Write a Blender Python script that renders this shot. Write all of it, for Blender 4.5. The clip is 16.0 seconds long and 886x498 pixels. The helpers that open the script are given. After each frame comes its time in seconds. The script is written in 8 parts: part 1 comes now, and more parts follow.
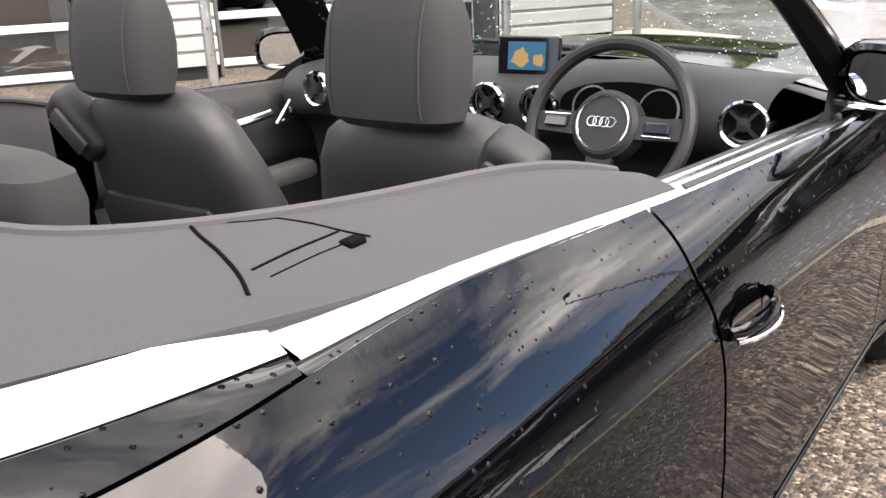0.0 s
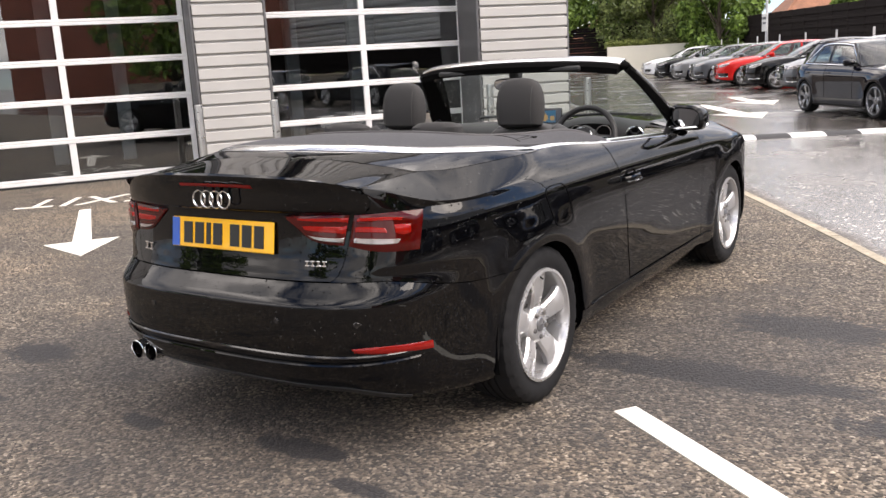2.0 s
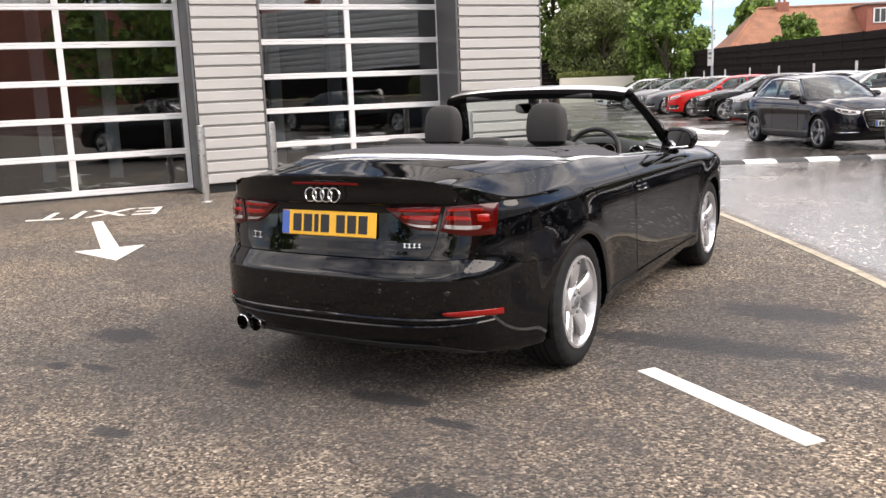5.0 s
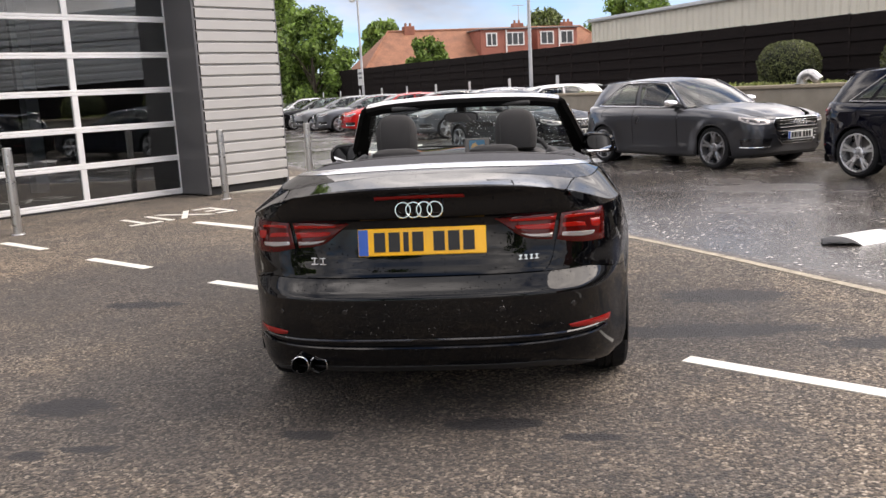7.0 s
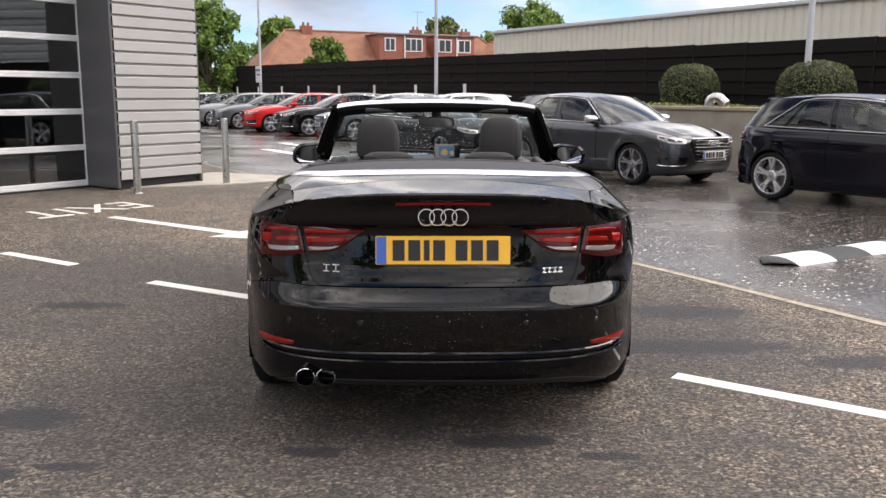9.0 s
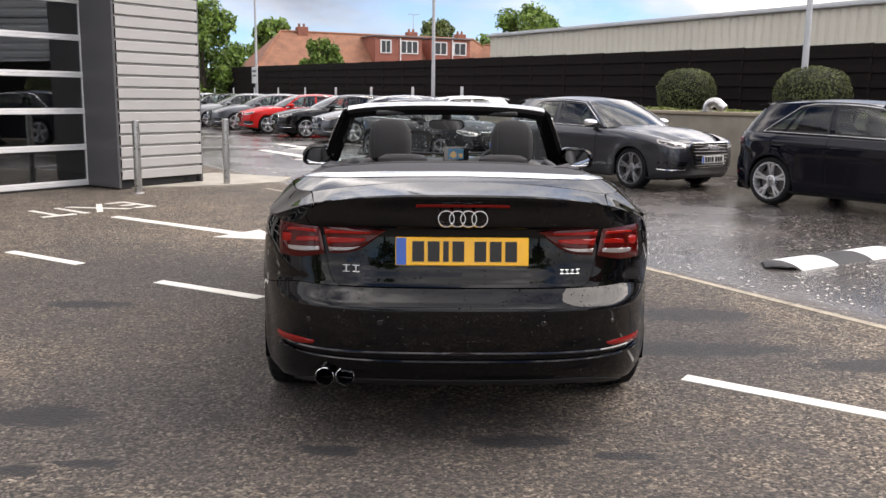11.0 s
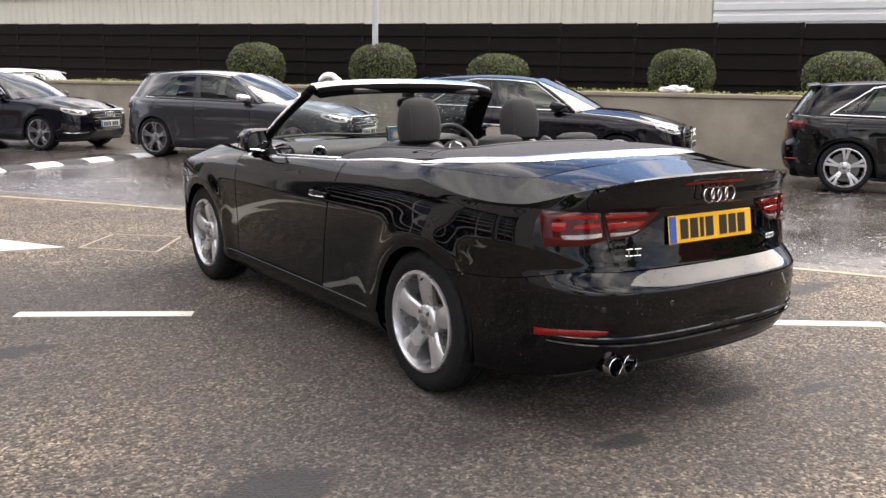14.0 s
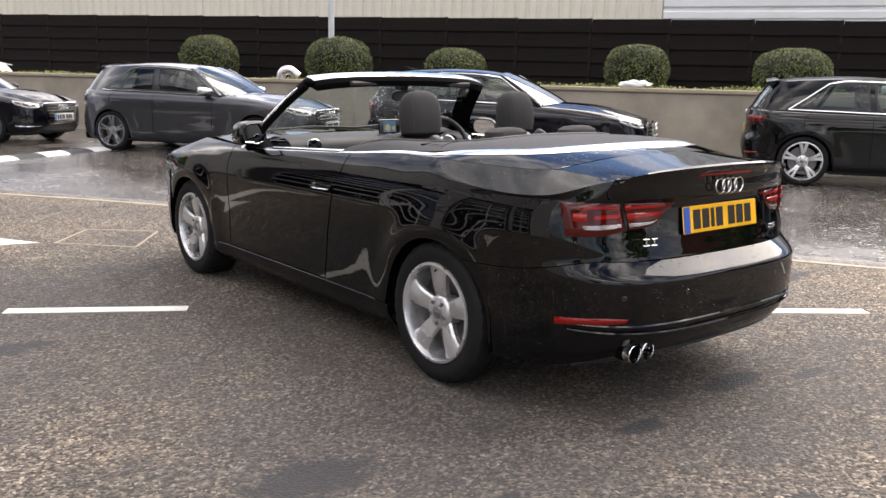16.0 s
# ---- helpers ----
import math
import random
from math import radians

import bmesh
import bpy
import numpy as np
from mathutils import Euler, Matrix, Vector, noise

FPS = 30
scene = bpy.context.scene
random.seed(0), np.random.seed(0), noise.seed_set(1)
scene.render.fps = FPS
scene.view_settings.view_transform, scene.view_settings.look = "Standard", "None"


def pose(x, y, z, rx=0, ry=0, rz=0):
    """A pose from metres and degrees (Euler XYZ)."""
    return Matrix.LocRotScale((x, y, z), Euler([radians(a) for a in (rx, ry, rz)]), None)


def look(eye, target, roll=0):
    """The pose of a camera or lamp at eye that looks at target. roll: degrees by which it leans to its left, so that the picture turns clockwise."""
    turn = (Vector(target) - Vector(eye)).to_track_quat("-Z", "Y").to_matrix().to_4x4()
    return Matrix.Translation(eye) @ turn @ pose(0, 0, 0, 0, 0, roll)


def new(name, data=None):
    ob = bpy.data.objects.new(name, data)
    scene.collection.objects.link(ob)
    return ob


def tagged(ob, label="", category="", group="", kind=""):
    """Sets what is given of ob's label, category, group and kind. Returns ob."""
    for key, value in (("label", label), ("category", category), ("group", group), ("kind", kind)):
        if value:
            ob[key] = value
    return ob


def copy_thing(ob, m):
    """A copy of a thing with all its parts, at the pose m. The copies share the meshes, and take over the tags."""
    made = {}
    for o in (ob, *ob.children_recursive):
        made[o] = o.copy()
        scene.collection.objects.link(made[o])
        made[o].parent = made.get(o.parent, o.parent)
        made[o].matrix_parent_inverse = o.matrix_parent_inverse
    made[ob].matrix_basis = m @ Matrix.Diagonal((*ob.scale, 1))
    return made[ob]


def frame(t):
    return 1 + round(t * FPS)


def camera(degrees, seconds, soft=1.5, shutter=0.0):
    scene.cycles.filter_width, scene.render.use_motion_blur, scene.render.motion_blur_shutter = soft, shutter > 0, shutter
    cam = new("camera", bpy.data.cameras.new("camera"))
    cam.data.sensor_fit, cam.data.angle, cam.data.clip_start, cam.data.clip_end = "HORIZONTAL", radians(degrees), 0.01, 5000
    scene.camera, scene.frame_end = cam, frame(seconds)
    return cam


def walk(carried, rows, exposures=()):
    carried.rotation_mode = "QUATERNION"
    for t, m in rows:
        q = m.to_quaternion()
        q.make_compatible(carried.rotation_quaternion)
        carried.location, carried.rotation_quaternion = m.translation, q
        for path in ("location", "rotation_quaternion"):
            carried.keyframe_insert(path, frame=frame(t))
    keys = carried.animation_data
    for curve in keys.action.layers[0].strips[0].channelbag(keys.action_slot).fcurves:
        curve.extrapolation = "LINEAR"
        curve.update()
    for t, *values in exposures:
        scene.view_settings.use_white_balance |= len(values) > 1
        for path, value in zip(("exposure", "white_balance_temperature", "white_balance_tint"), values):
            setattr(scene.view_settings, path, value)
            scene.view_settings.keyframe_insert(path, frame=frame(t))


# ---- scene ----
cam = camera(53.4, 16.0)
PATH = [
    (0, (1.203, -0.236, 1.294), (0.070, 1.273, 0.631), -2.8),
    (0.5, (1.521, -0.970, 1.329), (0.445, 0.617, 0.759), -1.7),
    (1, (1.826, -1.708, 1.353), (0.775, -0.078, 0.867), -2.3),
    (1.5, (2.111, -2.407, 1.349), (1.028, -0.783, 0.912), -3.0),
    (2, (2.394, -3.000, 1.356), (1.308, -1.373, 0.942), -3.3),
    (2.5, (2.555, -3.401, 1.375), (1.473, -1.762, 0.997), -3.4),
    (3, (2.647, -3.563, 1.389), (1.557, -1.925, 1.029), -2.9),
    (5.5, (2.131, -4.044, 1.364), (1.24, -2.29, 1.005), -1.7),
    (6, (1.522, -4.187, 1.368), (0.862, -2.329, 1.032), -2.5),
    (6.5, (0.93, -4.338, 1.386), (0.498, -2.413, 1.057), -3.1),
    (7, (0.464, -4.298, 1.38), (0.244, -2.341, 1.029), -3.1),
    (7.5, (0.098, -4.233, 1.381), (0.074, -2.265, 1.027), -1.4),
    (8, (-0.054, -4.172, 1.387), (0.003, -2.203, 1.04), 0.1),
    (8.5, (-0.076, -4.169, 1.386), (-0.036, -2.2, 1.039), 0.2),
    (11, (-0.179, -4.211, 1.388), (-0.124, -2.241, 1.047), 0.7),
    (11.5, (-0.568, -4.078, 1.357), (-0.355, -2.121, 1.006), 2.1),
    (12, (-1.227, -4.019, 1.377), (-0.812, -2.097, 1.01), 0.9),
    (12.5, (-1.826, -3.795, 1.365), (-1.161, -1.949, 0.981), -0.2),
    (13, (-2.337, -3.548, 1.374), (-1.428, -1.806, 1.0), -0.6),
    (13.5, (-2.726, -3.302, 1.374), (-1.651, -1.657, 1.0), 0.1),
    (14, (-2.958, -3.089, 1.37), (-1.819, -1.49, 0.987), 0.9),
    (14.5, (-3.15, -3.007, 1.381), (-1.946, -1.459, 0.99), 0.7),
    (15, (-3.206, -2.956, 1.374), (-1.972, -1.432, 0.984), 0.8),
    (15.5, (-3.212, -2.943, 1.363), (-1.975, -1.421, 0.97), 0.9),
    (16, (-3.212, -2.94, 1.358), (-1.977, -1.416, 0.965), 1.2),
]
walk(cam, [(t, look(eye, target, roll)) for t, eye, target, roll in PATH], exposures=[(0.0, 1.66, 6950, 16), (0.5, 1.32, 6950, 16), (1.0, 1.04, 6950, 16), (1.5, 0.93, 6950, 16), (2.5, 1.02, 6950, 16), (5.5, 0.94, 6980, 16), (7.0, 0.64, 6880, 16), (8.5, 0.62, 6800, 15), (11.0, 0.60, 6740, 15), (12.5, 0.66, 6740, 14), (14.5, 1.03, 6890, 16), (16.0, 0.97, 6790, 15)])

# ---------------------------------------------------------------- light
SUN_AZ, SUN_EL = 10.0, 45.0   # degrees from +x towards +y; height
world = bpy.data.worlds.new("sky")
scene.world = world
world.use_nodes = True
wn, wl = world.node_tree.nodes, world.node_tree.links
wn.clear()
w_out = wn.new("ShaderNodeOutputWorld")
w_bg = wn.new("ShaderNodeBackground")
w_sky = wn.new("ShaderNodeTexSky")
w_sky.sky_type = "NISHITA"
w_sky.sun_disc = False
w_sky.sun_elevation = radians(SUN_EL)
w_sky.sun_rotation = radians(90 - SUN_AZ)
w_sky.altitude = 2500
w_sky.air_density = 0.9
w_sky.dust_density = 0.15
w_sky.ozone_density = 1.6
w_tc = wn.new("ShaderNodeTexCoord")
w_map = wn.new("ShaderNodeMapping")
w_map.inputs["Scale"].default_value = (1.0, 1.0, 2.6)
w_noise = wn.new("ShaderNodeTexNoise")
w_noise.inputs["Scale"].default_value = 2.3
w_noise.inputs["Detail"].default_value = 7.0
w_noise.inputs["Roughness"].default_value = 0.56
w_noise.inputs["Distortion"].default_value = 0.35
w_ramp = wn.new("ShaderNodeValToRGB")
w_ramp.color_ramp.elements[0].position = 0.38
w_ramp.color_ramp.elements[0].color = (0, 0, 0, 1)
w_ramp.color_ramp.elements[1].position = 0.53
w_ramp.color_ramp.elements[1].color = (1, 1, 1, 1)
w_noise2 = wn.new("ShaderNodeTexNoise")
w_noise2.inputs["Scale"].default_value = 3.1
w_noise2.inputs["Detail"].default_value = 5.0
w_cloud = wn.new("ShaderNodeValToRGB")
w_cloud.color_ramp.elements[0].position = 0.33
w_cloud.color_ramp.elements[0].color = (3.4, 3.8, 4.5, 1)
w_cloud.color_ramp.elements[1].position = 0.72
w_cloud.color_ramp.elements[1].color = (22.0, 21.7, 21.2, 1)
w_bright = w_cloud.color_ramp.elements.new(0.54)
w_bright.color = (8.5, 8.5, 8.5, 1)
w_mix = wn.new("ShaderNodeMixRGB")
wl.new(w_tc.outputs["Generated"], w_map.inputs["Vector"])
wl.new(w_map.outputs[0], w_noise.inputs["Vector"])
wl.new(w_map.outputs[0], w_noise2.inputs["Vector"])
wl.new(w_noise.outputs[0], w_ramp.inputs[0])
wl.new(w_noise2.outputs[0], w_cloud.inputs[0])
wl.new(w_ramp.outputs[0], w_mix.inputs[0])
# blue-grey tint multiplied over the clear sky, dimming it towards the horizon
w_low_tint = wn.new("ShaderNodeValToRGB")
w_low_tint.color_ramp.elements[0].position = 0.0
w_low_tint.color_ramp.elements[0].color = (0.60, 0.72, 0.84, 1)
w_low_tint.color_ramp.elements[1].position = 0.28
w_low_tint.color_ramp.elements[1].color = (1, 1, 1, 1)
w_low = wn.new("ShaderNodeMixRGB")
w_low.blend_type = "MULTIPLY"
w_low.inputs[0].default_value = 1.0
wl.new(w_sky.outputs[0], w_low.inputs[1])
wl.new(w_low_tint.outputs[0], w_low.inputs[2])
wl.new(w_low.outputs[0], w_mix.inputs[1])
# cloud brightness ramped up from the horizon, as an overcast sky is brighter overhead
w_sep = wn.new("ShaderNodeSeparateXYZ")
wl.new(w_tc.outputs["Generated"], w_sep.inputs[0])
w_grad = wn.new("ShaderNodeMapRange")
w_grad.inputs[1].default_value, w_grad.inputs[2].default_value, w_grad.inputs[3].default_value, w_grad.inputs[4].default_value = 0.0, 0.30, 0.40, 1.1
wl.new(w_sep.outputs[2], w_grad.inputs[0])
wl.new(w_sep.outputs[2], w_low_tint.inputs[0])
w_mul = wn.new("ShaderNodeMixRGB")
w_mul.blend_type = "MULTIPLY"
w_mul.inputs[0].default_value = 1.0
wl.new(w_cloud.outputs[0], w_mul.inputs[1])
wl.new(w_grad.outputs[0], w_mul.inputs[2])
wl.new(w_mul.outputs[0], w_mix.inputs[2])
wl.new(w_mix.outputs[0], w_bg.inputs[0])
w_bg.inputs[1].default_value = 0.14
wl.new(w_bg.outputs[0], w_out.inputs[0])
sun_data = bpy.data.lights.new("sun", "SUN")
sun_data.energy = 2.5
sun_data.angle = radians(54)
sun_data.color = (1.0, 0.95, 0.87)
sun = new("sun", sun_data)
_se, _sa = radians(SUN_EL), radians(SUN_AZ)
sun.matrix_world = look((20 * math.cos(_se) * math.cos(_sa), 20 * math.cos(_se) * math.sin(_sa), 20 * math.sin(_se)), (0, 0, 0))

# ---------------------------------------------------------------- helpers
# facade axes: f along the workshop front, n out of it; site axes: r along the lane, q across it
FA, RA = radians(54.0), radians(-59.3)
F_DIR, N_DIR = Vector((math.cos(FA), math.sin(FA), 0)), Vector((math.sin(FA), -math.cos(FA), 0))
R_DIR, Q_DIR = Vector((math.cos(RA), math.sin(RA), 0)), Vector((-math.sin(RA), math.cos(RA), 0))
UP = Vector((0, 0, 1))


def basis(a, b, c, at=(0, 0, 0)):
    """A matrix whose local x, y and z run along a, b and c."""
    m = Matrix((a, b, c)).transposed().to_4x4()
    m.translation = at
    return m


# local x along f, y into the building, z up
FACADE = basis(F_DIR, -N_DIR, UP)
# local x along r, y along q, z up
SITE = basis(R_DIR, Q_DIR, UP)


def link_mesh(name, bm, materials, smooth=False, sharp=35.0):
    me = bpy.data.meshes.new(name)
    bm.to_mesh(me)
    bm.free()
    for m in materials if isinstance(materials, (list, tuple)) else [materials]:
        me.materials.append(m)
    if smooth:
        me.polygons.foreach_set("use_smooth", [True] * len(me.polygons))
        me.set_sharp_from_angle(angle=radians(sharp))
    return me


def thing(name, bm, materials, label, category, at=None, group="", kind="", smooth=False, sharp=35.0):
    ob = new(name, link_mesh(name, bm, materials, smooth, sharp))
    if at is not None:
        ob.matrix_world = at
    return tagged(ob, label, category, group, kind)


def empty(name, label, category, at=None, group="", kind=""):
    ob = new(name)
    ob.empty_display_size = 0.2
    if at is not None:
        ob.matrix_world = at
    return tagged(ob, label, category, group, kind)


def part(name, bm, material, parent, label="", smooth=True, sharp=35.0, at=None):
    ob = new(name, link_mesh(name, bm, material, smooth, sharp))
    ob.parent = parent
    if at is not None:
        ob.matrix_local = at
    if label:
        ob["label"] = label
    return ob


def share(name, me, parent, at=None):
    """Another object on a mesh that is there already."""
    ob = new(name, me)
    ob.parent = parent
    if at is not None:
        ob.matrix_local = at
    return ob


def box(bm, x0, x1, y0, y1, z0, z1, bevel=0.0, m=None, index=0, seg=1):
    vs = [bm.verts.new((x, y, z)) for x in (x0, x1) for y in (y0, y1) for z in (z0, z1)]
    fs = [bm.faces.new([vs[i] for i in q]) for q in ((0, 1, 3, 2), (4, 6, 7, 5), (0, 4, 5, 1), (2, 3, 7, 6), (0, 2, 6, 4), (1, 5, 7, 3))]
    for f in fs:
        f.material_index = index
    if bevel > 0:
        es = list({e for f in fs for e in f.edges})
        made = bmesh.ops.bevel(bm, geom=es, offset=bevel, segments=seg, affect="EDGES", profile=0.5, material=-1)
        vs = list({v for v in vs if v.is_valid} | {v for f in made["faces"] for v in f.verts})
    if m is not None:
        bmesh.ops.transform(bm, matrix=m, verts=vs)
    return vs


def new_box(x0, x1, y0, y1, z0, z1, bevel=0.0, seg=1):
    bm = bmesh.new()
    box(bm, x0, x1, y0, y1, z0, z1, bevel, seg=seg)
    return bm


def ring_loft(bm, rings, close=True, cap=False, index=0):
    """Skins lists of points, each of the same length, ring to ring."""
    vv = [[bm.verts.new(p) for p in ring] for ring in rings]
    n = len(vv[0])
    for a, b in zip(vv, vv[1:]):
        for i in range(n if close else n - 1):
            j = (i + 1) % n
            f = bm.faces.new((a[i], a[j], b[j], b[i]))
            f.material_index = index
    if cap:
        bm.faces.new(list(reversed(vv[0]))).material_index = index
        bm.faces.new(vv[-1]).material_index = index
    return vv


def lathe(bm, profile, steps=32, axis="z", m=None, cap=False, index=0):
    """Turns (radius, height) round an axis."""
    rings = []
    for rad, h in profile:
        ring = []
        for k in range(steps):
            a = 2 * math.pi * k / steps
            p = Vector((rad * math.cos(a), rad * math.sin(a), h))
            if axis == "x":
                p = Vector((p.z, p.x, p.y))
            elif axis == "y":
                p = Vector((p.x, p.z, p.y))
            ring.append(m @ p if m is not None else p)
        rings.append(ring)
    return ring_loft(bm, rings, True, cap, index)


def tube(bm, pts, rad, steps=8, cap=True, index=0):
    """A round bar along points; rad: one number or one for each point."""
    pts = [Vector(p) for p in pts]
    rads = rad if isinstance(rad, (list, tuple)) else [rad] * len(pts)
    rings, side = [], None
    for i, p in enumerate(pts):
        d = (pts[min(i + 1, len(pts) - 1)] - pts[max(i - 1, 0)]).normalized()
        if side is None:
            side = d.orthogonal().normalized()
        side = (side - d * side.dot(d)).normalized()
        up = d.cross(side)
        rings.append([p + rads[i] * (math.cos(2 * math.pi * k / steps) * side + math.sin(2 * math.pi * k / steps) * up) for k in range(steps)])
    return ring_loft(bm, rings, True, cap, index)


def pchip(xs, ys):
    """A smooth curve through points that doesn't overshoot; returns a function."""
    xs, ys = [float(v) for v in xs], [float(v) for v in ys]
    n = len(xs)
    h = [xs[i + 1] - xs[i] for i in range(n - 1)]
    d = [(ys[i + 1] - ys[i]) / h[i] for i in range(n - 1)]
    m = [0.0] * n
    m[0], m[-1] = d[0], d[-1]
    for i in range(1, n - 1):
        if d[i - 1] * d[i] > 0:
            w1, w2 = 2 * h[i] + h[i - 1], h[i] + 2 * h[i - 1]
            m[i] = (w1 + w2) / (w1 / d[i - 1] + w2 / d[i])

    def at(x):
        if x <= xs[0]:
            return ys[0]
        if x >= xs[-1]:
            return ys[-1]
        lo = 0
        while x > xs[lo + 1]:
            lo += 1
        t = (x - xs[lo]) / h[lo]
        return ((2 * t**3 - 3 * t**2 + 1) * ys[lo] + (t**3 - 2 * t**2 + t) * h[lo] * m[lo]
                + (-2 * t**3 + 3 * t**2) * ys[lo + 1] + (t**3 - t**2) * h[lo] * m[lo + 1])
    return at


def smooth01(a, b, x):
    t = min(1.0, max(0.0, (x - a) / (b - a)))
    return t * t * (3 - 2 * t)


# ---------------------------------------------------------------- materials
def nodes_of(name):
    mat = bpy.data.materials.new(name)
    mat.use_nodes = True
    nt = mat.node_tree
    return mat, nt, nt.nodes["Principled BSDF"]


def noise_node(nt, scale, detail=4.0, rough=0.55, coord="Object", vec=None):
    tc = nt.nodes.new("ShaderNodeTexCoord")
    nz = nt.nodes.new("ShaderNodeTexNoise")
    nz.inputs["Scale"].default_value, nz.inputs["Detail"].default_value, nz.inputs["Roughness"].default_value = scale, detail, rough
    nt.links.new(vec or tc.outputs[coord], nz.inputs["Vector"])
    return nz.outputs[0]


def ramp(nt, src, stops):
    r = nt.nodes.new("ShaderNodeValToRGB")
    els = r.color_ramp.elements
    while len(els) < len(stops):
        els.new(0.5)
    for e, (p, c) in zip(els, stops):
        e.position = p
        e.color = (*c, 1) if isinstance(c, (list, tuple)) else (c, c, c, 1)
    nt.links.new(src, r.inputs[0])
    return r.outputs[0]


def mix_rgb(nt, fac, a, b, mode="MIX"):
    m = nt.nodes.new("ShaderNodeMixRGB")
    m.blend_type = mode
    for k, v in enumerate((fac, a, b)):
        sock = m.inputs[k]
        if isinstance(v, (int, float)):
            sock.default_value = v if k == 0 else (v, v, v, 1)
        elif isinstance(v, (list, tuple)):
            sock.default_value = (*v, 1)
        else:
            nt.links.new(v, sock)
    return m.outputs[0]


def math_node(nt, op, a, b=0.0, clamp=False):
    m = nt.nodes.new("ShaderNodeMath")
    m.operation = op
    m.use_clamp = clamp
    for sock, v in ((m.inputs[0], a), (m.inputs[1], b)):
        if isinstance(v, (int, float)):
            sock.default_value = v
        else:
            nt.links.new(v, sock)
    return m.outputs[0]


def bump_node(nt, height, strength, distance, bsdf):
    b = nt.nodes.new("ShaderNodeBump")
    b.inputs["Strength"].default_value, b.inputs["Distance"].default_value = strength, distance
    nt.links.new(height, b.inputs["Height"])
    nt.links.new(b.outputs[0], bsdf.inputs["Normal"])


def surface(name, color, rough=0.5, metal=0.0, vary=0.12, scale=6.0, grain=0.0, grain_scale=220.0, bump=0.0, coat=0.0, coord="Object", spec=0.5, random_tone=0.0):
    """A plain surface with broad and fine changes of tone and a fine relief."""
    mat, nt, b = nodes_of(name)
    big = noise_node(nt, scale, 5.0, 0.6, coord)
    c = ramp(nt, big, [(0.25, tuple(v * (1 - vary) for v in color)), (0.75, tuple(min(1, v * (1 + vary)) for v in color))])
    if grain > 0:
        fine = noise_node(nt, grain_scale, 2.0, 0.6, coord)
        c = mix_rgb(nt, 1.0, c, ramp(nt, fine, [(0.3, 1 - grain), (0.7, 1.0)]), "MULTIPLY")
        if bump > 0:
            bump_node(nt, fine, bump, 0.002, b)
    elif bump > 0:
        bump_node(nt, noise_node(nt, grain_scale, 3.0, 0.6, coord), bump, 0.002, b)
    if random_tone > 0:
        oi = nt.nodes.new("ShaderNodeObjectInfo")
        c = mix_rgb(nt, 1.0, c, ramp(nt, oi.outputs["Random"], [(0.0, 1 - random_tone), (1.0, 1.0)]), "MULTIPLY")
    nt.links.new(c, b.inputs["Base Color"])
    r = ramp(nt, big, [(0.2, max(0.0, rough - 0.08 * (rough > 0.15))), (0.8, min(1, rough + 0.08 * (rough > 0.15)))])
    nt.links.new(r, b.inputs["Roughness"])
    b.inputs["Metallic"].default_value = metal
    b.inputs["Coat Weight"].default_value = coat
    b.inputs["Coat Roughness"].default_value = 0.03
    b.inputs["Specular IOR Level"].default_value = spec
    return mat


def glass(name, color=(0.9, 0.93, 0.92), rough=0.0, gloss=0.05):
    mat, nt, b = nodes_of(name)
    nt.nodes.remove(b)
    out = nt.nodes["Material Output"]
    tr, gl, mx, fr = (nt.nodes.new(k) for k in ("ShaderNodeBsdfTransparent", "ShaderNodeBsdfGlossy", "ShaderNodeMixShader", "ShaderNodeLayerWeight"))
    tr.inputs[0].default_value = (*color, 1)
    gl.inputs["Roughness"].default_value = rough
    fr.inputs[0].default_value = 0.5
    steep = math_node(nt, "POWER", fr.outputs["Facing"], 4.0)
    nt.links.new(math_node(nt, "ADD", math_node(nt, "MULTIPLY", steep, 0.85), gloss), mx.inputs[0])
    nt.links.new(tr.outputs[0], mx.inputs[1])
    nt.links.new(gl.outputs[0], mx.inputs[2])
    nt.links.new(mx.outputs[0], out.inputs["Surface"])
    return mat


def emitter(name, color, strength, rough=0.3):
    mat, nt, b = nodes_of(name)
    b.inputs["Base Color"].default_value = (*color, 1)
    b.inputs["Emission Color"].default_value = (*color, 1)
    b.inputs["Emission Strength"].default_value = strength
    b.inputs["Roughness"].default_value = rough
    return mat

